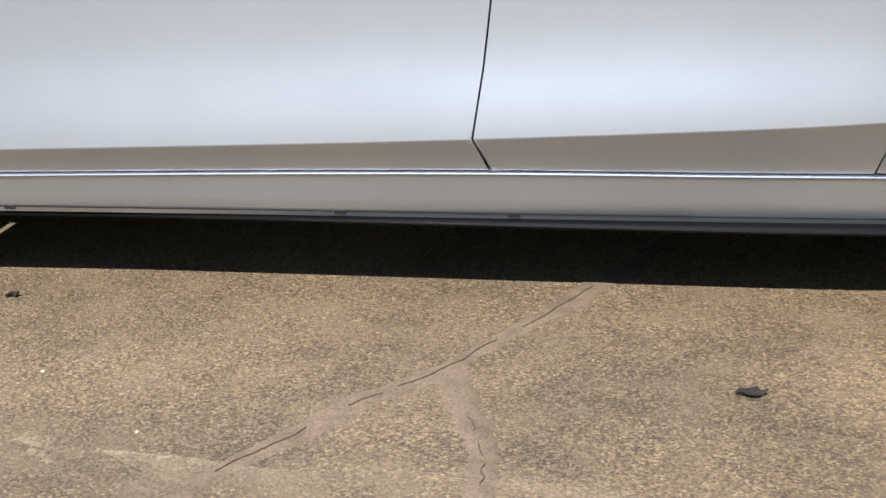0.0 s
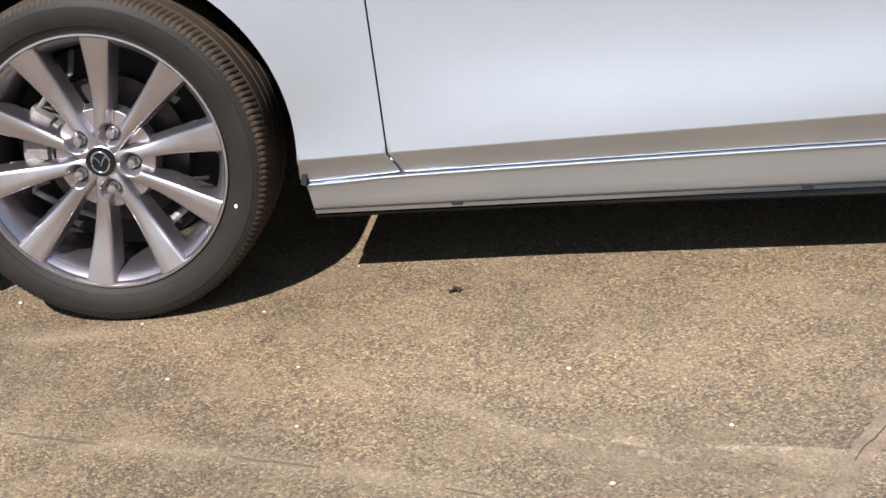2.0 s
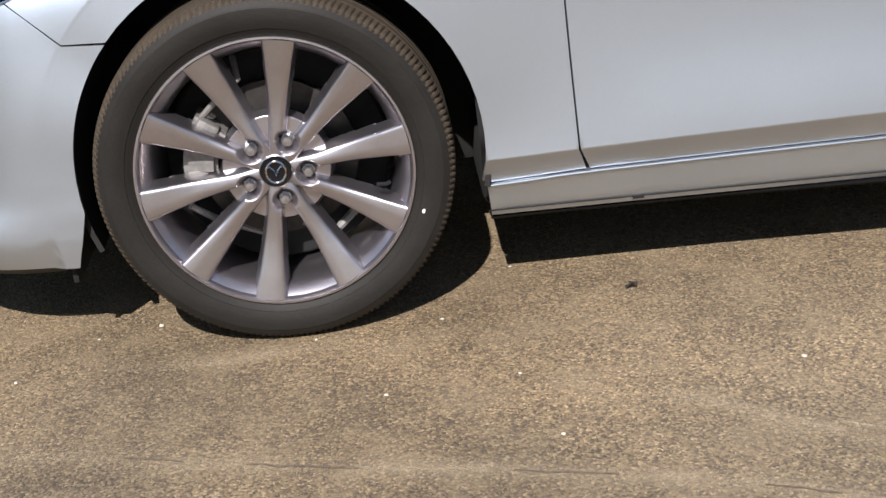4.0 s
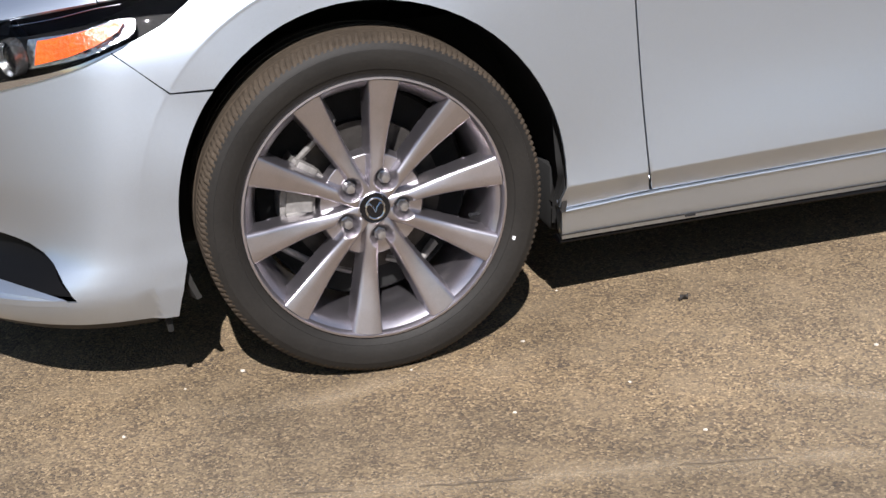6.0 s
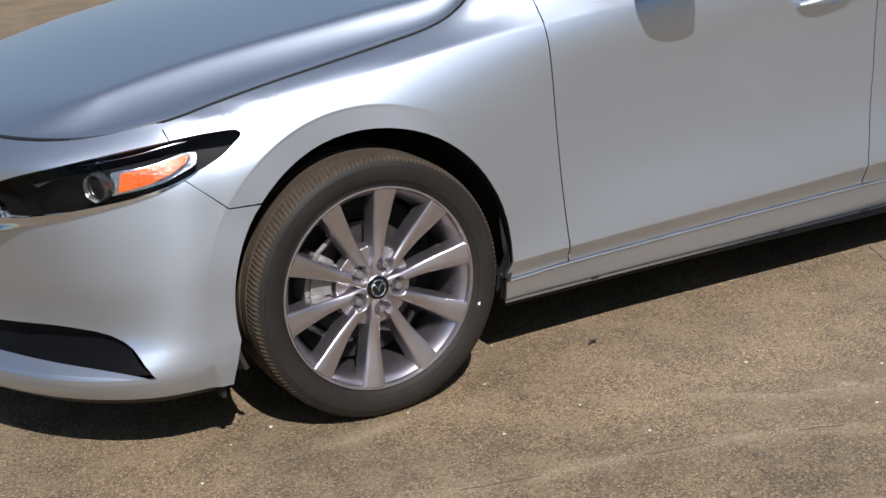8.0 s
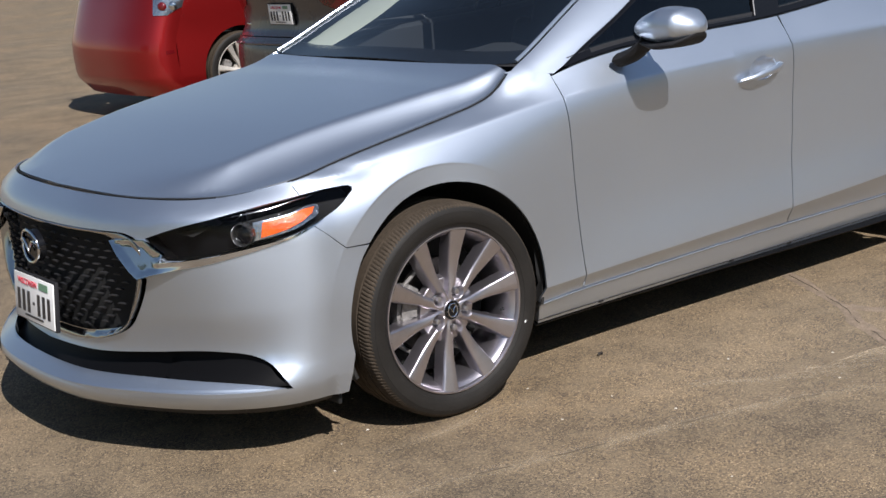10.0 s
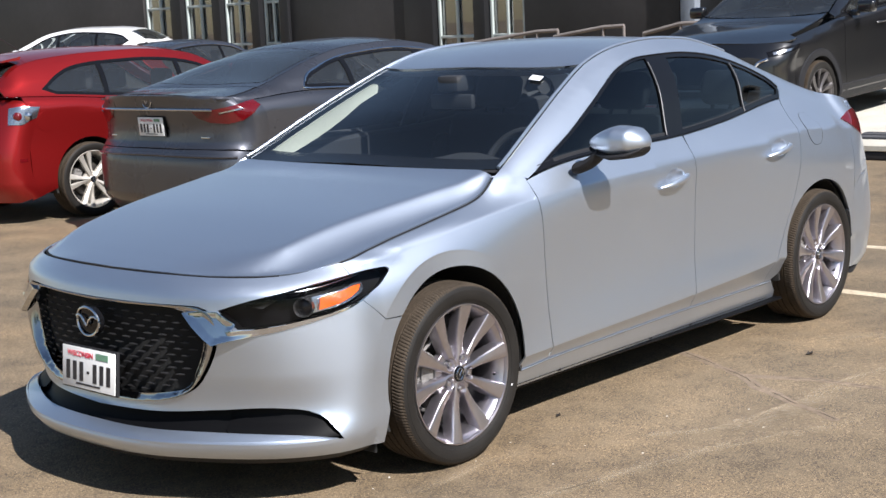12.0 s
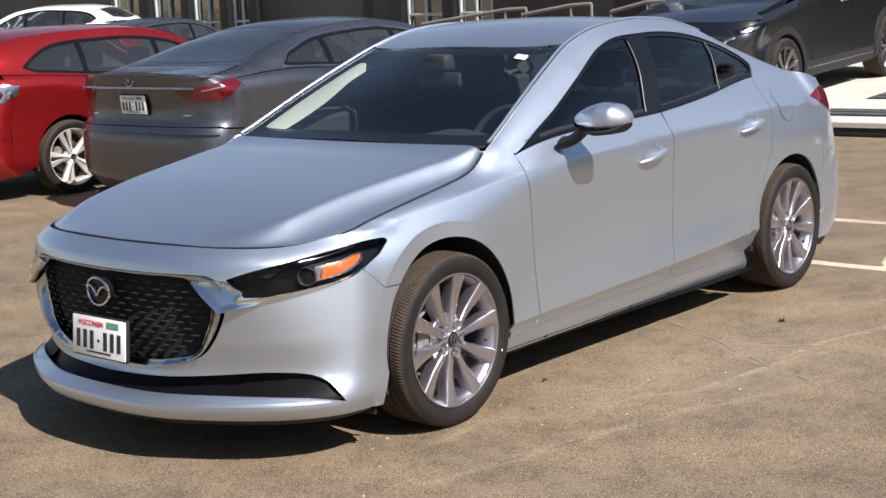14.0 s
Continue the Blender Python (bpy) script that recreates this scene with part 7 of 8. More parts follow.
for s in (1, -1):
    lm = panel("tail_lamp", lamp3, lambda p: S3["rear"](p) * (1, s, 1), M["reflector"], red_car, step=0.05, inset=0, depth=0.01, lift=0.006, label="clear tail lamp with round inner lamps")
    for c0 in (0.76, 0.90):
        bm = bmesh.new()
        q = S3["rear"](np.array([(c0, 0.915)]))[0] * (1, s, 1)
        nrm = Vector((q[0] - 2.6, q[1], 0)).normalized()
        lathe(bm, [(-0.012, 0.0005), (-0.010, 0.02), (-0.002, 0.034), (0.004, 0.038)], 20, Matrix.Translation(Vector(q) + nrm * 0.008) @ nrm.to_track_quat("-Y", "Z").to_matrix().to_4x4())
        mesh("lamp_bowl", bm, M["tail_red"] if c0 < 0.8 else M["chrome"], lm)
    marker = [(0.9, 0.565), (0.985, 0.565), (0.985, 0.54), (0.9, 0.535)]
    panel("side_marker", marker, lambda p: S3["rear"](p) * (1, s, 1), M["tail_red"], red_car, step=0.05, inset=0, depth=0.004, lift=0.004)
bm = bmesh.new()
secs = [[(3.06, y, 1.425 - 0.03 * abs(y)), (3.24, y * 0.98, 1.405 - 0.05 * abs(y)), (3.25, y * 0.98, 1.390 - 0.05 * abs(y)), (3.08, y, 1.395 - 0.03 * abs(y))] for y in np.linspace(-0.56, 0.56, 9)]
loft(bm, secs)
mesh("roof_spoiler", bm, M["red_paint"], red_car)
bm = bmesh.new()
tube(bm, [(2.72, 0, 1.44), (2.80, 0, 1.50), (3.0, 0, 1.62)], 0.004, 6)
lathe(bm, [(-0.01, 0.02), (0.0, 0.015), (0.012, 0.006)], 10, Matrix.Translation((2.70, 0, 1.445)) @ Matrix.Rotation(radians(90), 4, "X"))
mesh("aerial", bm, M["black_plastic"], red_car)
flap = [(3.05 + 0.085 * math.cos(a), 0.86 + 0.085 * math.sin(a)) for a in np.linspace(0, 2 * math.pi, 24, endpoint=False)]
panel("fuel_flap", flap, lambda p: S3["side"](p) * (1, -1, 1), M["red_paint"], red_car, step=0.04, lift=0.003, depth=0.006, inset=0)
set_place(red_car, Matrix.Translation((6.03, 7.12, 0)) @ Matrix.Rotation(math.pi, 4, "Z"))

# crossover shape, used for the black and the white one
SX = shape(0.915, ((0.2, -0.84), (0.5, -0.90), (0.75, -0.88), (0.95, -0.74)), ((0.2, 3.52), (0.4, 3.62), (0.8, 3.62), (1.0, 3.58), (1.2, 3.48), (1.5, 3.25)),
           ((-0.8, 0.92), (0, 1.03), (0.6, 1.10), (1.4, 1.13), (2.4, 1.18), (2.9, 1.25), (3.4, 1.30)), 0.90,
           ((-0.8, 0.70), (0, 0.78), (0.5, 0.75), (0.9, 0.70), (1.35, 0.61), (2.2, 0.60), (2.9, 0.60), (3.3, 0.62), (3.6, 0.64)),
           ((-0.8, 0.92), (0, 1.06), (0.5, 1.16), (0.9, 1.34), (1.35, 1.54), (1.9, 1.61), (2.6, 1.60), (3.0, 1.55), (3.3, 1.42), (3.6, 1.20)),
           ((-0.8, 0.95), (-0.4, 1.04), (0, 1.09), (0.4, 1.13), (0.8, 1.33), (1.25, 1.56), (1.8, 1.655), (2.6, 1.65), (3.1, 1.58), (3.3, 1.46), (3.55, 1.22)), 0.05, 0.42, 0.34, 0.22)
DLOX = [(0.70, 1.14), (1.0, 1.29), (1.4, 1.48), (1.9, 1.56), (2.5, 1.54), (2.95, 1.47), (3.12, 1.36)]


def crossover(name, label, paint, m, rim):
    car, _ = build_car(name, label, SX, paint, 2.70, 0.355, (0.58, 1.62, 2.45), (0.45, 1.30), 3.02, (3.12, 3.42), DLOX, (1.62, 2.42), 0.95, 1.28, clad=True, rim=rim, wheel_y=0.80)
    lampx = [(0.50, 0.86), (0.70, 0.90), (0.99, 0.915), (0.97, 0.87), (0.75, 0.83), (0.55, 0.815)]
    grx = [(0.0, 0.82), (0.35, 0.82), (0.46, 0.80), (0.42, 0.62), (0.3, 0.52), (0.0, 0.50)]
    for s in (1, -1):
        lm = panel("headlamp", lampx, lambda p: SX["front"](p) * (1, s, 1), M["gloss_black"], car, step=0.05, inset=0, depth=0.01, lift=0.004, label="slim headlamp")
        panel("lamp_unit", [(0.58, 0.855), (0.74, 0.875), (0.86, 0.885), (0.84, 0.86), (0.74, 0.845), (0.60, 0.83)], lambda p: SX["front"](p) * (1, s, 1), M["reflector"], lm, step=0.05, inset=0, depth=0.004, lift=0.008)
        tail = [(0.55, 1.04), (0.75, 1.06), (0.99, 1.05), (0.98, 0.98), (0.75, 0.96), (0.55, 0.97)]
        panel("tail_lamp", tail, lambda p: SX["rear"](p) * (1, s, 1), M["tail_red"], car, step=0.05, inset=0, depth=0.01, lift=0.006)
        bm = bmesh.new()
        box(bm, (0.80, s * 1.02 - 0.10, 1.13), (0.92, s * 1.02 + 0.10, 1.26), 0.04, None, 3)
        box(bm, (0.82, s * 0.88 - 0.05, 1.10), (0.90, s * 0.88 + 0.05, 1.16), 0.015)
        mesh("mirror", bm, paint, car)
        for x in (1.45, 2.30):
            q = -float(SX["side"](np.array([(x, 1.0)]))[0, 1])
            bm = bmesh.new()
            tube(bm, [(x - 0.11, s * (q + 0.005), 0.99), (x - 0.07, s * (q + 0.035), 0.995), (x + 0.07, s * (q + 0.035), 1.0), (x + 0.11, s * (q + 0.005), 1.0)], 0.012, 6)
            mesh("door_handle", bm, paint, car)
    both = [tuple(q) for q in grx] + [(-s, z) for s, z in grx[::-1] if s]
    gr = panel("grille", both, SX["front"], M["dark"], car, step=0.06, inset=0, depth=0.01, lift=0.003)
    P = SX["front"](np.array([(s, z) for s, z in curve_pts([(-0.55, 0.80), (-0.44, 0.76), (-0.38, 0.60), (-0.25, 0.50), (0, 0.475), (0.25, 0.50), (0.38, 0.60), (0.44, 0.76), (0.55, 0.80)], 40)]))
    bm = bmesh.new()
    tube(bm, [(q[0] - 0.012, q[1], q[2]) for q in P], 0.016, 6)
    mesh("grille_surround", bm, M["chrome"], gr)
    set_place(car, m)
    return car


RAMP_SLOPE = 2.8
RAMP_X, RAMP_Z, RAMP_T = 9.4, 0.155, math.tan(radians(RAMP_SLOPE))
crossover("crossover_car", "black crossover on a white display ramp", M["black_paint"], Matrix.Translation((10.36, 3.83, RAMP_Z + 0.004 + (10.36 - RAMP_X) * RAMP_T)) @ Matrix.Rotation(radians(-RAMP_SLOPE), 4, "Y") @ Matrix.Scale(1.05, 4), "dark")
crossover("crossover_car", "white crossover parked by the showroom", M["white_paint"], Matrix.Translation((12.9, 23.4, 0)) @ Matrix.Rotation(radians(-60), 4, "Z") @ Matrix.Scale(1.07, 4), "alloy")
brown = copy_thing(grey_car, Matrix.Translation((13.4, 15.3, 0.0)) @ Matrix.Rotation(math.pi, 4, "Z"))
tagged(brown, "dark sedan parked close to the showroom front", "car")


# ---- display ramp ----
M["ramp_white"] = simple("white painted concrete", (0.52, 0.49, 0.42), 0.75, grain=0.06, scale=25, bump=0.2, var=0.12)
M["ramp_dark"] = simple("dark rubber", (0.02, 0.02, 0.022), 0.8, grain=0.2, scale=40, var=0.2)
M["grate"] = simple("grey steel grate", (0.12, 0.12, 0.125), 0.6, metal=0.3, grain=0.15, scale=60, var=0.2)
ramp = empty("display_ramp")
tagged(ramp, "white display ramp with dark slots and a black plinth", "ramp")
x1 = 16.0
top_z = lambda x: RAMP_Z + (x - RAMP_X) * RAMP_T
bm = bmesh.new()
secs = [[(RAMP_X + 0.03, y, 0.085), (RAMP_X, y, 0.095), (RAMP_X, y, RAMP_Z - 0.012), (RAMP_X + 0.015, y, RAMP_Z), (x1, y, top_z(x1)), (x1, y, 0.085)] for y in np.linspace(-2.2, 5.6, 14)]
loft(bm, secs)
mesh("ramp_deck", bm, M["ramp_white"], ramp, angle=20)
bm = bmesh.new()
box(bm, (RAMP_X + 0.01, -2.2, 0.0), (x1, 5.6, 0.085), 0.01)
mesh("plinth", bm, M["ramp_dark"], ramp, "black plinth")
slope = Matrix.Rotation(-math.atan(RAMP_T), 4, "Y")
for xa, xb, ya in ((9.76, 10.26, 2.32), (11.05, 11.62, 2.28)):
    m = Matrix.Translation((xa, 0, top_z(xa) + 0.004)) @ slope
    bm = bmesh.new()
    box(bm, (0, -2.0, -0.03), (xb - xa, ya, 0.002), 0.003, m)
    slot = mesh("slot", bm, M["ramp_dark"], ramp, "dark slot")
    for k in range(2):
        bm = bmesh.new()
        box(bm, (0.05 + 0.21 * k, -1.98, 0.0), (0.20 + 0.21 * k, ya - 0.02, 0.010), 0.003, m)
        mesh("grate_bar", bm, M["grate"], slot)

# ---- showroom front ----
M["panel_black"] = simple("black facade panel", (0.028, 0.026, 0.026), 0.5, grain=0.1, scale=8, var=0.25)
M["mullion"] = simple("dark mullion", (0.02, 0.02, 0.022), 0.4, metal=0.3, grain=0.1, scale=30)
M["mullion_grey"] = simple("grey post", (0.22, 0.25, 0.29), 0.5, grain=0.08, scale=20, var=0.1)
M["shop_glass"] = glass("showroom glass", (0.8, 0.86, 0.84), 1.0, 0.03, 3.0)
M["frame_pale"] = simple("pale frame paint", (0.45, 0.50, 0.48), 0.5, grain=0.06, scale=20, var=0.1)
M["shop_inside"] = simple("showroom inside", (0.35, 0.36, 0.36), 0.8, grain=0.15, scale=3, var=0.4)
M["shop_pale"] = simple("pale panels", (0.7, 0.7, 0.65), 0.8, grain=0.1, scale=6, var=0.3)
M["roofing"] = simple("grey roofing", (0.15, 0.15, 0.15), 0.8, grain=0.2, scale=6, var=0.2)
FX, FH = 18.0, 4.6
house = empty("showroom_building")
tagged(house, "low showroom with black panels and tall dark glass", "building")
# stretches along y: (from, to, kind)
bays = [(-14.0, 9.0, "wall"), (9.0, 9.42, "post"), (9.42, 12.95, "wall"), (12.95, 13.9, "glass"), (13.9, 14.2, "mull"), (14.2, 15.3, "glass"), (15.3, 16.1, "mull"), (16.1, 19.7, "wall"), (19.7, 20.0, "mull"), (20.0, 20.7, "glass"), (20.7, 21.0, "mull"), (21.0, 22.1, "glass"), (22.1, 22.4, "mull"), (22.4, 23.6, "glass"), (23.6, 24.0, "mull"), (24.0, 25.2, "glass"), (25.2, 40.0, "wall")]
for y0, y1, kind in bays:
    bm = bmesh.new()
    if kind == "glass":
        box(bm, (FX + 0.10, y0, 0.0), (FX + 0.34, y1, 0.22))
        box(bm, (FX + 0.10, y0, 3.2), (FX + 0.34, y1, FH - 0.4))
        w = mesh("window", bm, M["mullion"], house, "tall showroom window")
        bm = bmesh.new()
        box(bm, (FX + 0.20, y0, 0.22), (FX + 0.212, y1, 3.2))
        mesh("pane", bm, M["shop_glass"], w, "dark pane")
        for k in range(4):
            bm = bmesh.new()
            z = 0.25 + 0.95 * k
            box(bm, (FX + 0.13, y0 + 0.03, z), (FX + 0.19, y1 - 0.03, z + 0.06), 0.008)
            mesh("glazing_bar", bm, M["frame_pale"], w, "pale glazing bar")
        for k in range(3):
            bm = bmesh.new()
            y = y0 + 0.03 + (y1 - y0 - 0.12) * k / 2
            box(bm, (FX + 0.125, y, 0.22), (FX + 0.185, y + 0.06, 3.2), 0.008)
            mesh("glazing_bar", bm, M["frame_pale"], w)
    elif kind == "mull":
        box(bm, (FX - 0.02, y0, 0.0), (FX + 0.34, y1, FH - 0.4), 0.01)
        mesh("mullion", bm, M["mullion"], house)
    elif kind == "post":
        box(bm, (FX - 0.12, y0, 0.0), (FX + 0.2, y1 - 0.12, FH - 0.4), 0.02)
        mesh("post", bm, M["mullion_grey"], house, "grey painted post")
    else:
        box(bm, (FX + 0.06, y0, 0.0), (FX + 0.34, y1, FH - 0.4), 0.01)
        mesh("wall_panel", bm, M["panel_black"], house, "black cladding")
bm = bmesh.new()
box(bm, (FX - 0.05, -14.0, FH - 0.4), (FX + 9.0, 40.0, FH), 0.03)
mesh("roof", bm, M["roofing"], house)
bm = bmesh.new()
box(bm, (FX + 6.0, -14.0, 0.0), (FX + 6.2, 40.0, FH - 0.4))
mesh("back_wall", bm, M["shop_inside"], house)
# pale boards added behind the panes to stand in for bright reflections
for y0, y1 in ((13.1, 13.8), (21.2, 22.0), (22.6, 23.4), (14.4, 15.1)):
    bm = bmesh.new()
    box(bm, (FX + 0.5, y0, 0.3), (FX + 0.6, y1, 2.6), 0.02)
    for k in range(5):
        box(bm, (FX + 0.45, y0 + 0.1, 0.55 + 0.4 * k), (FX + 0.5, y1 - 0.1, 0.75 + 0.4 * k), 0.01)
    mesh("reflection_board", bm, M["shop_pale"], house)


# ---- unseen trees by the car park, added to darken reflections in glass and paint ----
M["bark"] = simple("grey-brown bark", (0.11, 0.085, 0.065), 0.9, grain=0.35, scale=30, bump=0.5, var=0.3)
M["foliage"] = simple("dark green leaves", (0.045, 0.075, 0.028), 0.6, grain=0.35, scale=6, var=0.35)


def build_tree(x, y, h, seed):
    """A broad tree: leaning trunk, limbs, and a crown of separate leaf clumps with gaps."""
    rnd = random.Random(seed)
    t = empty("tree")
    tagged(t, "leafy green tree at the far edge of the car park", "tree", group="trees along the edge")
    bm = bmesh.new()
    lean = (rnd.uniform(-0.4, 0.4), rnd.uniform(-0.4, 0.4))
    tube(bm, [(x + lean[0] * k * k, y + lean[1] * k * k, h * 0.75 * k) for k in np.linspace(0, 1, 9)], lambda k: 0.20 * (1 - 0.75 * k) * h / 8, 9)
    tips = []
    for k in range(11):
        z0 = h * rnd.uniform(0.25, 0.65)
        a, reach = k * 2.4 + rnd.random(), h * rnd.uniform(0.16, 0.34)
        b = Vector((x + lean[0] * 0.3, y + lean[1] * 0.3, z0))
        e = b + Vector((math.cos(a) * reach, math.sin(a) * reach, h * rnd.uniform(0.10, 0.28)))
        tube(bm, [b, b.lerp(e, 0.5) + Vector((0, 0, 0.12 * reach)), e], lambda q: 0.07 * (1 - 0.8 * q) * h / 8, 6)
        tips += [b.lerp(e, 0.6), e]
    tips += [Vector((x + lean[0], y + lean[1], h * q)) for q in (0.72, 0.85)]
    mesh("trunk", bm, M["bark"], t)
    verts, faces = [], []
    for c in tips:
        size = h * rnd.uniform(0.09, 0.16)
        for _ in range(170):
            p = c + Vector((rnd.gauss(0, 0.6), rnd.gauss(0, 0.6), rnd.gauss(0, 0.45))) * size
            u = Vector((rnd.uniform(-1, 1), rnd.uniform(-1, 1), rnd.uniform(-1, 1))).normalized()
            v = u.orthogonal().normalized()
            w = rnd.uniform(0.09, 0.17)
            n = len(verts)
            verts += [tuple(p - u * w), tuple(p + v * w * 0.55), tuple(p + u * w), tuple(p - v * w * 0.55)]
            faces.append((n, n + 1, n + 2, n + 3))
    me = bpy.data.meshes.new("crown")
    me.from_pydata(verts, [], faces)
    tagged(link("crown", me, M["foliage"], t, "dense green leaves"), kind="stuff")


# the last three stand for unknown dark shapes mirrored in the front bumper
for k, (x, y, h) in enumerate(((-9, -23, 6.0), (-3.5, -24, 6.8), (2, -23, 6.2), (7.5, -24, 7.2), (13, -22, 6.4), (19, -23, 7.0), (25, -22, 6.6), (-31, -1, 8.0), (-30, 5, 7.5), (-32, 11, 8.0))):
    build_tree(x, y, h, 40 + k)


# ---- sloping handrails in front of the showroom ----
M["rail_paint"] = simple("dull brown-grey rail paint", (0.20, 0.175, 0.16), 0.6, grain=0.12, scale=40, var=0.15)


def build_rail(y0, y1, y2, z0, z1, x):
    """A handrail that climbs from y0 to y1 and runs level to y2, on posts, with a lower bar."""
    r = empty("handrail")
    tagged(r, "brown-grey metal handrail climbing along the showroom front", "handrail", group="handrails")
    for name, drop, rad in (("top_rail", 0.0, 0.034), ("lower_rail", 0.42, 0.024)):
        bm = bmesh.new()
        tube(bm, [(x, y0, z0 - drop), (x, y0 + 0.6 * (y1 - y0), z0 + 0.6 * (z1 - z0) - drop), (x, y1, z1 - drop), (x, y2, z1 + 0.01 - drop)], rad, 8)
        mesh(name, bm, M["rail_paint"], r)
    for y, z in ((y0, z0), (y1, z1), (y2, z1 + 0.01)):
        bm = bmesh.new()
        tube(bm, [(x, y, 0.0), (x, y, z)], 0.026, 8)
        mesh("rail_post", bm, M["rail_paint"], r)


for y0, y1, y2, z0, z1 in ((13.48, 11.45, 10.98, 1.07, 1.29), (11.07, 10.0, 9.57, 1.19, 1.325), (9.17, 8.44, 7.5, 1.19, 1.335)):
    build_rail(y0, y1, y2, z0, z1, 16.5)


# ---- markings and damage of the ground ----
M["line_paint"] = simple("worn line paint", (0.46, 0.385, 0.275), 0.8, grain=0.25, scale=60, var=0.25)
M["patch"] = simple("sandy crack filler", (0.185, 0.137, 0.094), 0.9, grain=0.35, scale=260, bump=0.4, var=0.22)
M["crack"] = simple("dark crack", (0.10, 0.078, 0.056), 0.95, grain=0.3, scale=90)
M["leaf"] = simple("dry dark leaf", (0.018, 0.014, 0.011), 0.8, grain=0.3, scale=200, bump=0.3)
M["chip"] = simple("pale stone chip", (0.55, 0.5, 0.42), 0.8, grain=0.15, scale=200)


def film_material():
    """A pale film that lets the stones show through where it is thin."""
    m, nt, p = shader("sheer film")
    p.inputs["Base Color"].default_value = (0.47, 0.37, 0.25, 1)
    p.inputs["Roughness"].default_value = 0.9
    at = nt.nodes.new("ShaderNodeAttribute")
    at.attribute_name = "cover"
    co = nt.nodes.new("ShaderNodeTexCoord")
    n1 = nt.nodes.new("ShaderNodeTexNoise")
    n1.inputs["Scale"].default_value = 130
    n1.inputs["Detail"].default_value = 4
    n2 = nt.nodes.new("ShaderNodeTexNoise")
    n2.inputs["Scale"].default_value = 9
    n2.inputs["Detail"].default_value = 4
    add = nt.nodes.new("ShaderNodeMath")
    add.operation = "MULTIPLY"
    for n in (n1, n2):
        nt.links.new(co.outputs["Object"], n.inputs["Vector"])
    nt.links.new(n1.outputs["Fac"], add.inputs[0])
    nt.links.new(n2.outputs["Fac"], add.inputs[1])
    mr = nt.nodes.new("ShaderNodeMapRange")
    mr.inputs["From Min"].default_value, mr.inputs["From Max"].default_value = 0.12, 0.36
    mr.inputs["To Min"].default_value, mr.inputs["To Max"].default_value = 0.25, 1.0
    nt.links.new(add.outputs["Value"], mr.inputs["Value"])
    mul = nt.nodes.new("ShaderNodeMath")
    mul.operation = "MULTIPLY"
    nt.links.new(at.outputs["Fac"], mul.inputs[0])
    nt.links.new(mr.outputs["Result"], mul.inputs[1])
    tr = nt.nodes.new("ShaderNodeBsdfTransparent")
    mix = nt.nodes.new("ShaderNodeMixShader")
    nt.links.new(mul.outputs["Value"], mix.inputs["Fac"])
    nt.links.new(tr.outputs["BSDF"], mix.inputs[1])
    nt.links.new(p.outputs["BSDF"], mix.inputs[2])
    nt.links.new(mix.outputs["Shader"], nt.nodes["Material Output"].inputs["Surface"])
    return m


def ribbon(name, path, width, z, material, wob=0.3, seed=1, n=60, label=""):
    """A thin uneven strip lying on the ground along a path; width may be a function of the way along it."""
    rnd = random.Random(seed)
    C = curve_pts(path, n)
    bm = bmesh.new()
    rows = []
    for i, c in enumerate(C):
        t = C[min(i + 1, n - 1)] - C[max(i - 1, 0)]
        t = t / np.linalg.norm(t)
        nrm = np.array((-t[1], t[0]))
        w = width(i / (n - 1)) if callable(width) else width
        a, b = w * (0.5 + wob * (rnd.random() - 0.5)), w * (0.5 + wob * (rnd.random() - 0.5))
        j = (rnd.random() - 0.5) * wob * w
        p, q = c + nrm * (a + j), c - nrm * (b - j)
        rows.append([bm.verts.new((p[0], p[1], z - 0.002)), bm.verts.new((p[0] * 0.9 + q[0] * 0.1, p[1] * 0.9 + q[1] * 0.1, z)), bm.verts.new((p[0] * 0.1 + q[0] * 0.9, p[1] * 0.1 + q[1] * 0.9, z)), bm.verts.new((q[0], q[1], z - 0.002))])
    for a, b in zip(rows, rows[1:]):
        for k in range(3):
            bm.faces.new((a[k], a[k + 1], b[k + 1], b[k]))
    return mesh(name, bm, material, ground, label)


crack_a = [(1.90, -0.35), (1.752, -0.695), (1.668, -0.865), (1.582, -1.015), (1.536, -1.099), (1.422, -1.244), (1.339, -1.384), (1.288, -1.458), (1.24, -1.566), (1.15, -1.72)]
crack_b = [(1.545, -1.11), (1.593, -1.256), (1.629, -1.365), (1.649, -1.482), (1.646, -1.563), (1.66, -1.75)]
crack_c = [(-1.2, -1.06), (-0.6, -1.18), (-0.315, -1.25), (-0.118, -1.305), (0.082, -1.365), (0.287, -1.405), (0.435, -1.45), (0.6, -1.495), (0.80, -1.58), (1.03, -1.70), (1.4, -1.86)]
M["pale_film"] = film_material()


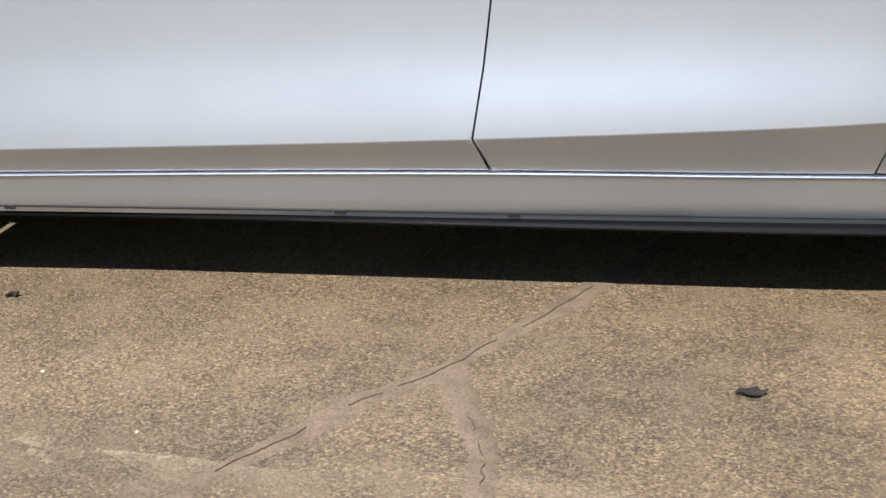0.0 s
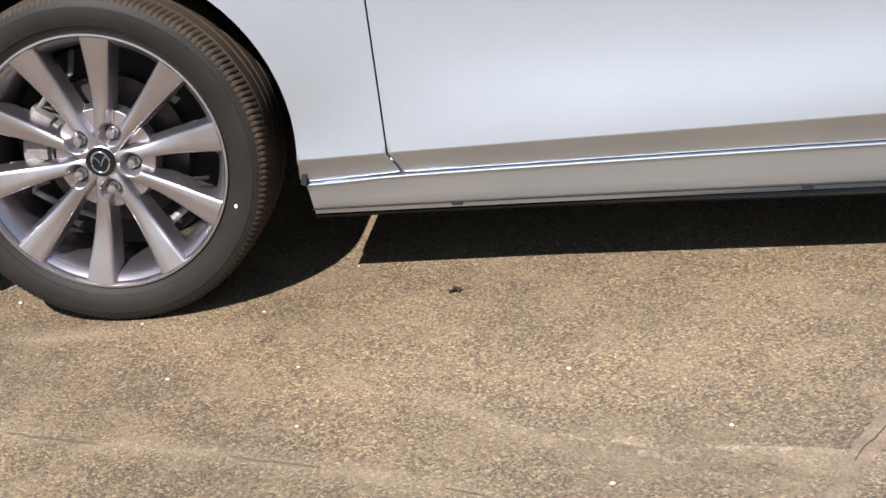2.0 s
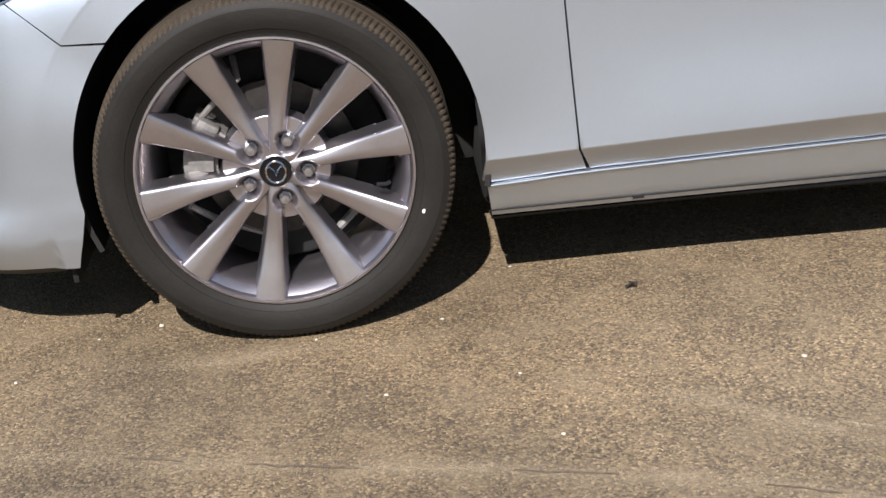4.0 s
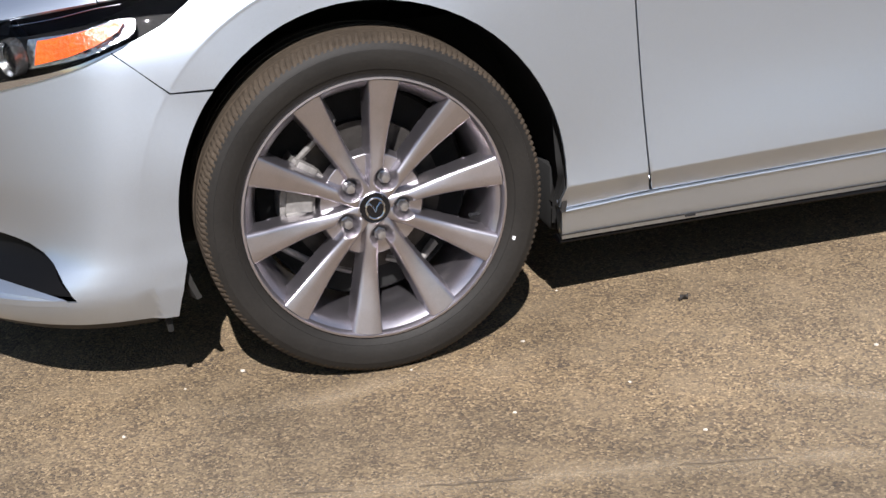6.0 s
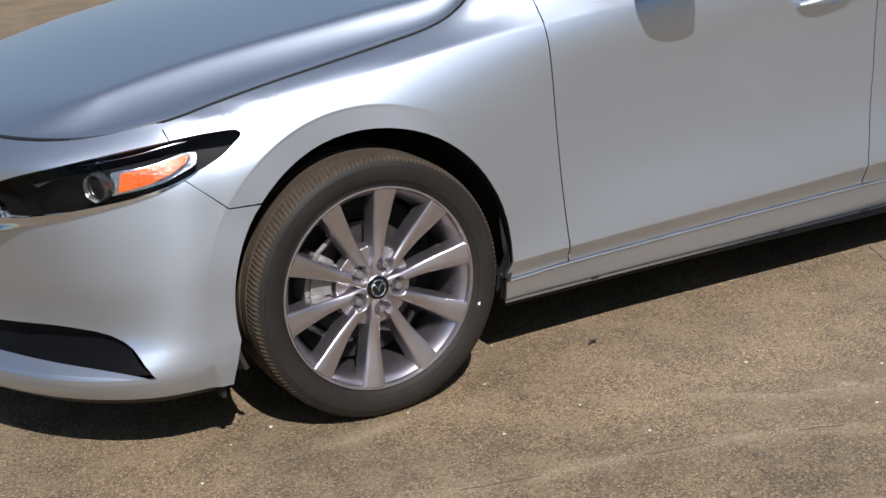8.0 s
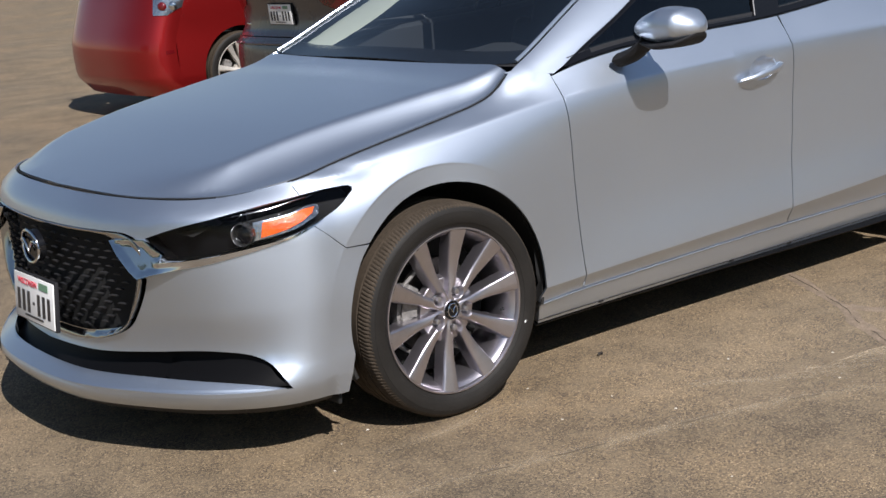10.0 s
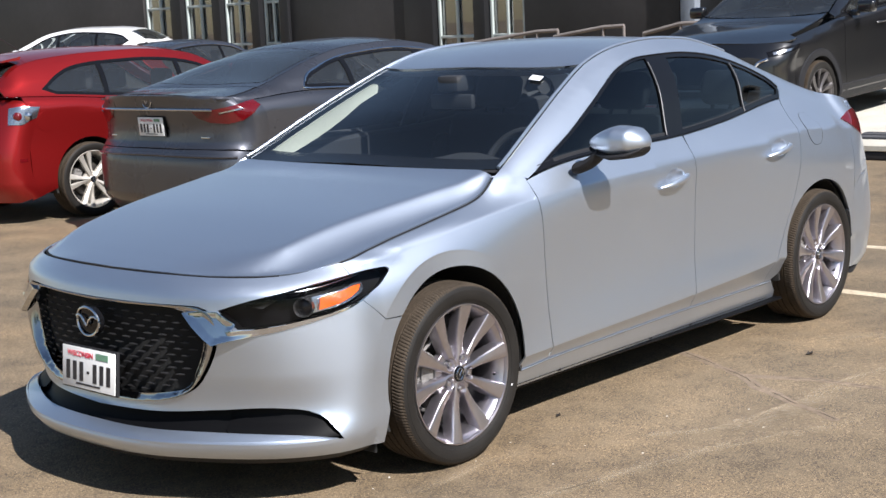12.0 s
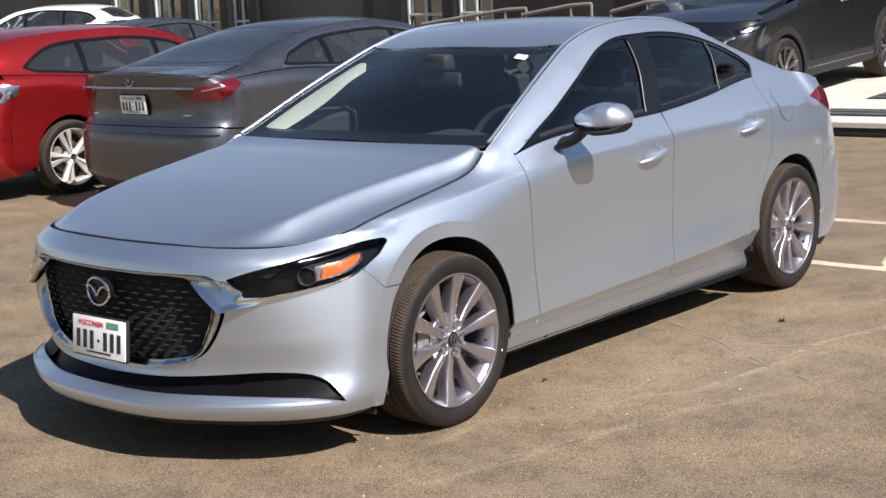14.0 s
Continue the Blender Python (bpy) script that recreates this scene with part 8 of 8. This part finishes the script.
def pale_streak(path, left, right, strength, n=70):
    """A pale film along a path, densest on the path and thinning out over its two widths."""
    C = curve_pts(path, n)
    cols = [(-1, 0.0), (-0.6, 0.16), (-0.25, 0.55), (0, 1.0), (0.25, 0.55), (0.6, 0.16), (1, 0.0)]
    verts, cover = [], []
    for i, c in enumerate(C):
        t = C[min(i + 1, n - 1)] - C[max(i - 1, 0)]
        t = t / np.linalg.norm(t)
        k = i / (n - 1)
        for u, a in cols:
            w = left if u < 0 else right
            verts.append((c[0] - t[1] * -u * w, c[1] + t[0] * -u * w, 0.0016))
            cover.append(a * strength(k))
    m = len(cols)
    faces = [(i * m + j, i * m + j + 1, i * m + m + j + 1, i * m + m + j) for i in range(n - 1) for j in range(m - 1)]
    me = bpy.data.meshes.new("pale_streak")
    me.from_pydata(verts, [], faces)
    me.attributes.new("cover", "FLOAT", "POINT").data.foreach_set("value", cover)
    return link("pale_streak", me, M["pale_film"], ground, "pale sheer film")


arc = lambda a: lambda k: a * math.sin(math.pi * min(1, 0.12 + 0.88 * k)) ** 0.7
pale_streak([(0.86, -1.385), (0.93, -1.42), (0.998, -1.443), (1.10, -1.437), (1.20, -1.446), (1.30, -1.467), (1.45, -1.48), (1.61, -1.493), (1.74, -1.54)], 0.008, 0.15, lambda k: 0.85 * (1 - k) ** 0.6)
pale_streak([(0.93, -1.41), (0.998, -1.443), (1.09, -1.505), (1.18, -1.566), (1.30, -1.65)], 0.05, 0.012, lambda k: 0.8 * (1 - k))
pale_streak(crack_c[1:], 0.07, 0.07, arc(0.42))
pale_streak([(0.60, -1.22), (0.78, -1.36), (0.91, -1.455), (1.08, -1.526), (1.3, -1.60)], 0.05, 0.05, arc(0.45))
pale_streak([(1.37, -1.457), (1.60, -1.475), (1.84, -1.518), (2.14, -1.621), (2.6, -1.8)], 0.05, 0.06, arc(0.45))
pale_streak([(-0.35, -0.93), (-0.15, -0.95), (0.05, -0.93), (0.22, -0.97)], 0.06, 0.05, arc(0.35))
pale_streak([(2.3, -1.1), (2.7, -1.5), (3.0, -2.1)], 0.12, 0.10, arc(0.3))
ribbon("filler_band", crack_a, lambda t: 0.036 + 0.024 * math.sin(t * 7) ** 2, 0.0022, M["patch"], 0.18, 3, label="smooth sandy filler along the crack")
ribbon("filler_band", crack_b, lambda t: 0.055 - 0.02 * t, 0.0026, M["patch"], 0.18, 5)
for path, seed in ((crack_a, 11), (crack_b[1:], 12), (crack_c[2:9], 13)):
    rnd = random.Random(seed)
    C = curve_pts(path, 90)
    k = 4
    while k < 84:
        m = rnd.randint(5, 16)
        seg = [tuple(q + np.array((rnd.uniform(-0.003, 0.003), rnd.uniform(-0.003, 0.003)))) for q in C[k:min(k + m, 89):2]]
        if len(seg) > 2:
            ribbon("crack", seg, lambda t: 0.0026 * math.sin(math.pi * (0.1 + 0.8 * t)), 0.0042, M["crack"], 0.5, seed + k, 18)
        k += m + rnd.randint(1, 7 if seed != 13 else 16)


def line(y0, y1, x0, x1, w):
    """A painted line with worn edges."""
    ribbon("parking_line", [(x0, y0), ((x0 + x1) / 2, (y0 + y1) / 2), (x1, y1)], w, 0.0028, M["line_paint"], 0.12, int(100 + x0 * 10), 60, "worn pale parking line")


line(0.6, -7.0, 3.37, 3.37, 0.10)
line(0.6, -7.0, 4.75, 4.75, 0.10)
line(-1.14, -0.80, 3.42, 4.70, 0.15)


def leaf(x, y, r, turn, seed):
    """A curled dry leaf."""
    rnd = random.Random(seed)
    bm = bmesh.new()
    ring = []
    for k in range(11):
        a = 2 * math.pi * k / 11
        q = r * (0.85 + 0.3 * rnd.random())
        ring.append(bm.verts.new((q * 1.5 * math.cos(a), q * 0.8 * math.sin(a), 0.003 + 0.01 * rnd.random())))
    mid = bm.verts.new((0, 0, 0.004))
    for k in range(11):
        bm.faces.new((ring[k], ring[(k + 1) % 11], mid))
    ex = bmesh.ops.extrude_face_region(bm, geom=bm.faces[:])["geom"]
    bmesh.ops.translate(bm, verts=[v for v in ex if isinstance(v, bmesh.types.BMVert)], vec=(0, 0, -0.002))
    bmesh.ops.transform(bm, matrix=pose(x, y, 0.001, 0, 0, turn), verts=bm.verts)
    return tagged(mesh("leaf", bm, M["leaf"], None, smooth=False), "small dark curled leaf on the asphalt", "leaf", group="dry leaves")


leaf(0.636, -0.807, 0.009, 20, 1)
leaf(2.022, -1.170, 0.016, 5, 2)
rnd = random.Random(8)
bm = bmesh.new()
for x, y in [(0.418, -0.646), (0.033, -0.894), (0.387, -1.112), (0.861, -1.159), (0.931, -1.532)] + [(rnd.uniform(-1.2, 2.4), rnd.uniform(-1.9, -0.75)) for _ in range(14)]:
    r = rnd.uniform(0.002, 0.005)
    vs = bmesh.ops.create_icosphere(bm, subdivisions=1, radius=r)["verts"]
    for v in vs:
        v.co += Vector((rnd.uniform(-1, 1), rnd.uniform(-1, 1), rnd.uniform(-1, 1))) * r * 0.25
        v.co.z *= 0.55
    bmesh.ops.translate(bm, verts=vs, vec=(x, y, r * 0.4))
tagged(mesh("stone_chips", bm, M["chip"], None, smooth=False), "pale loose stone chips scattered over the asphalt", "gravel", kind="stuff")
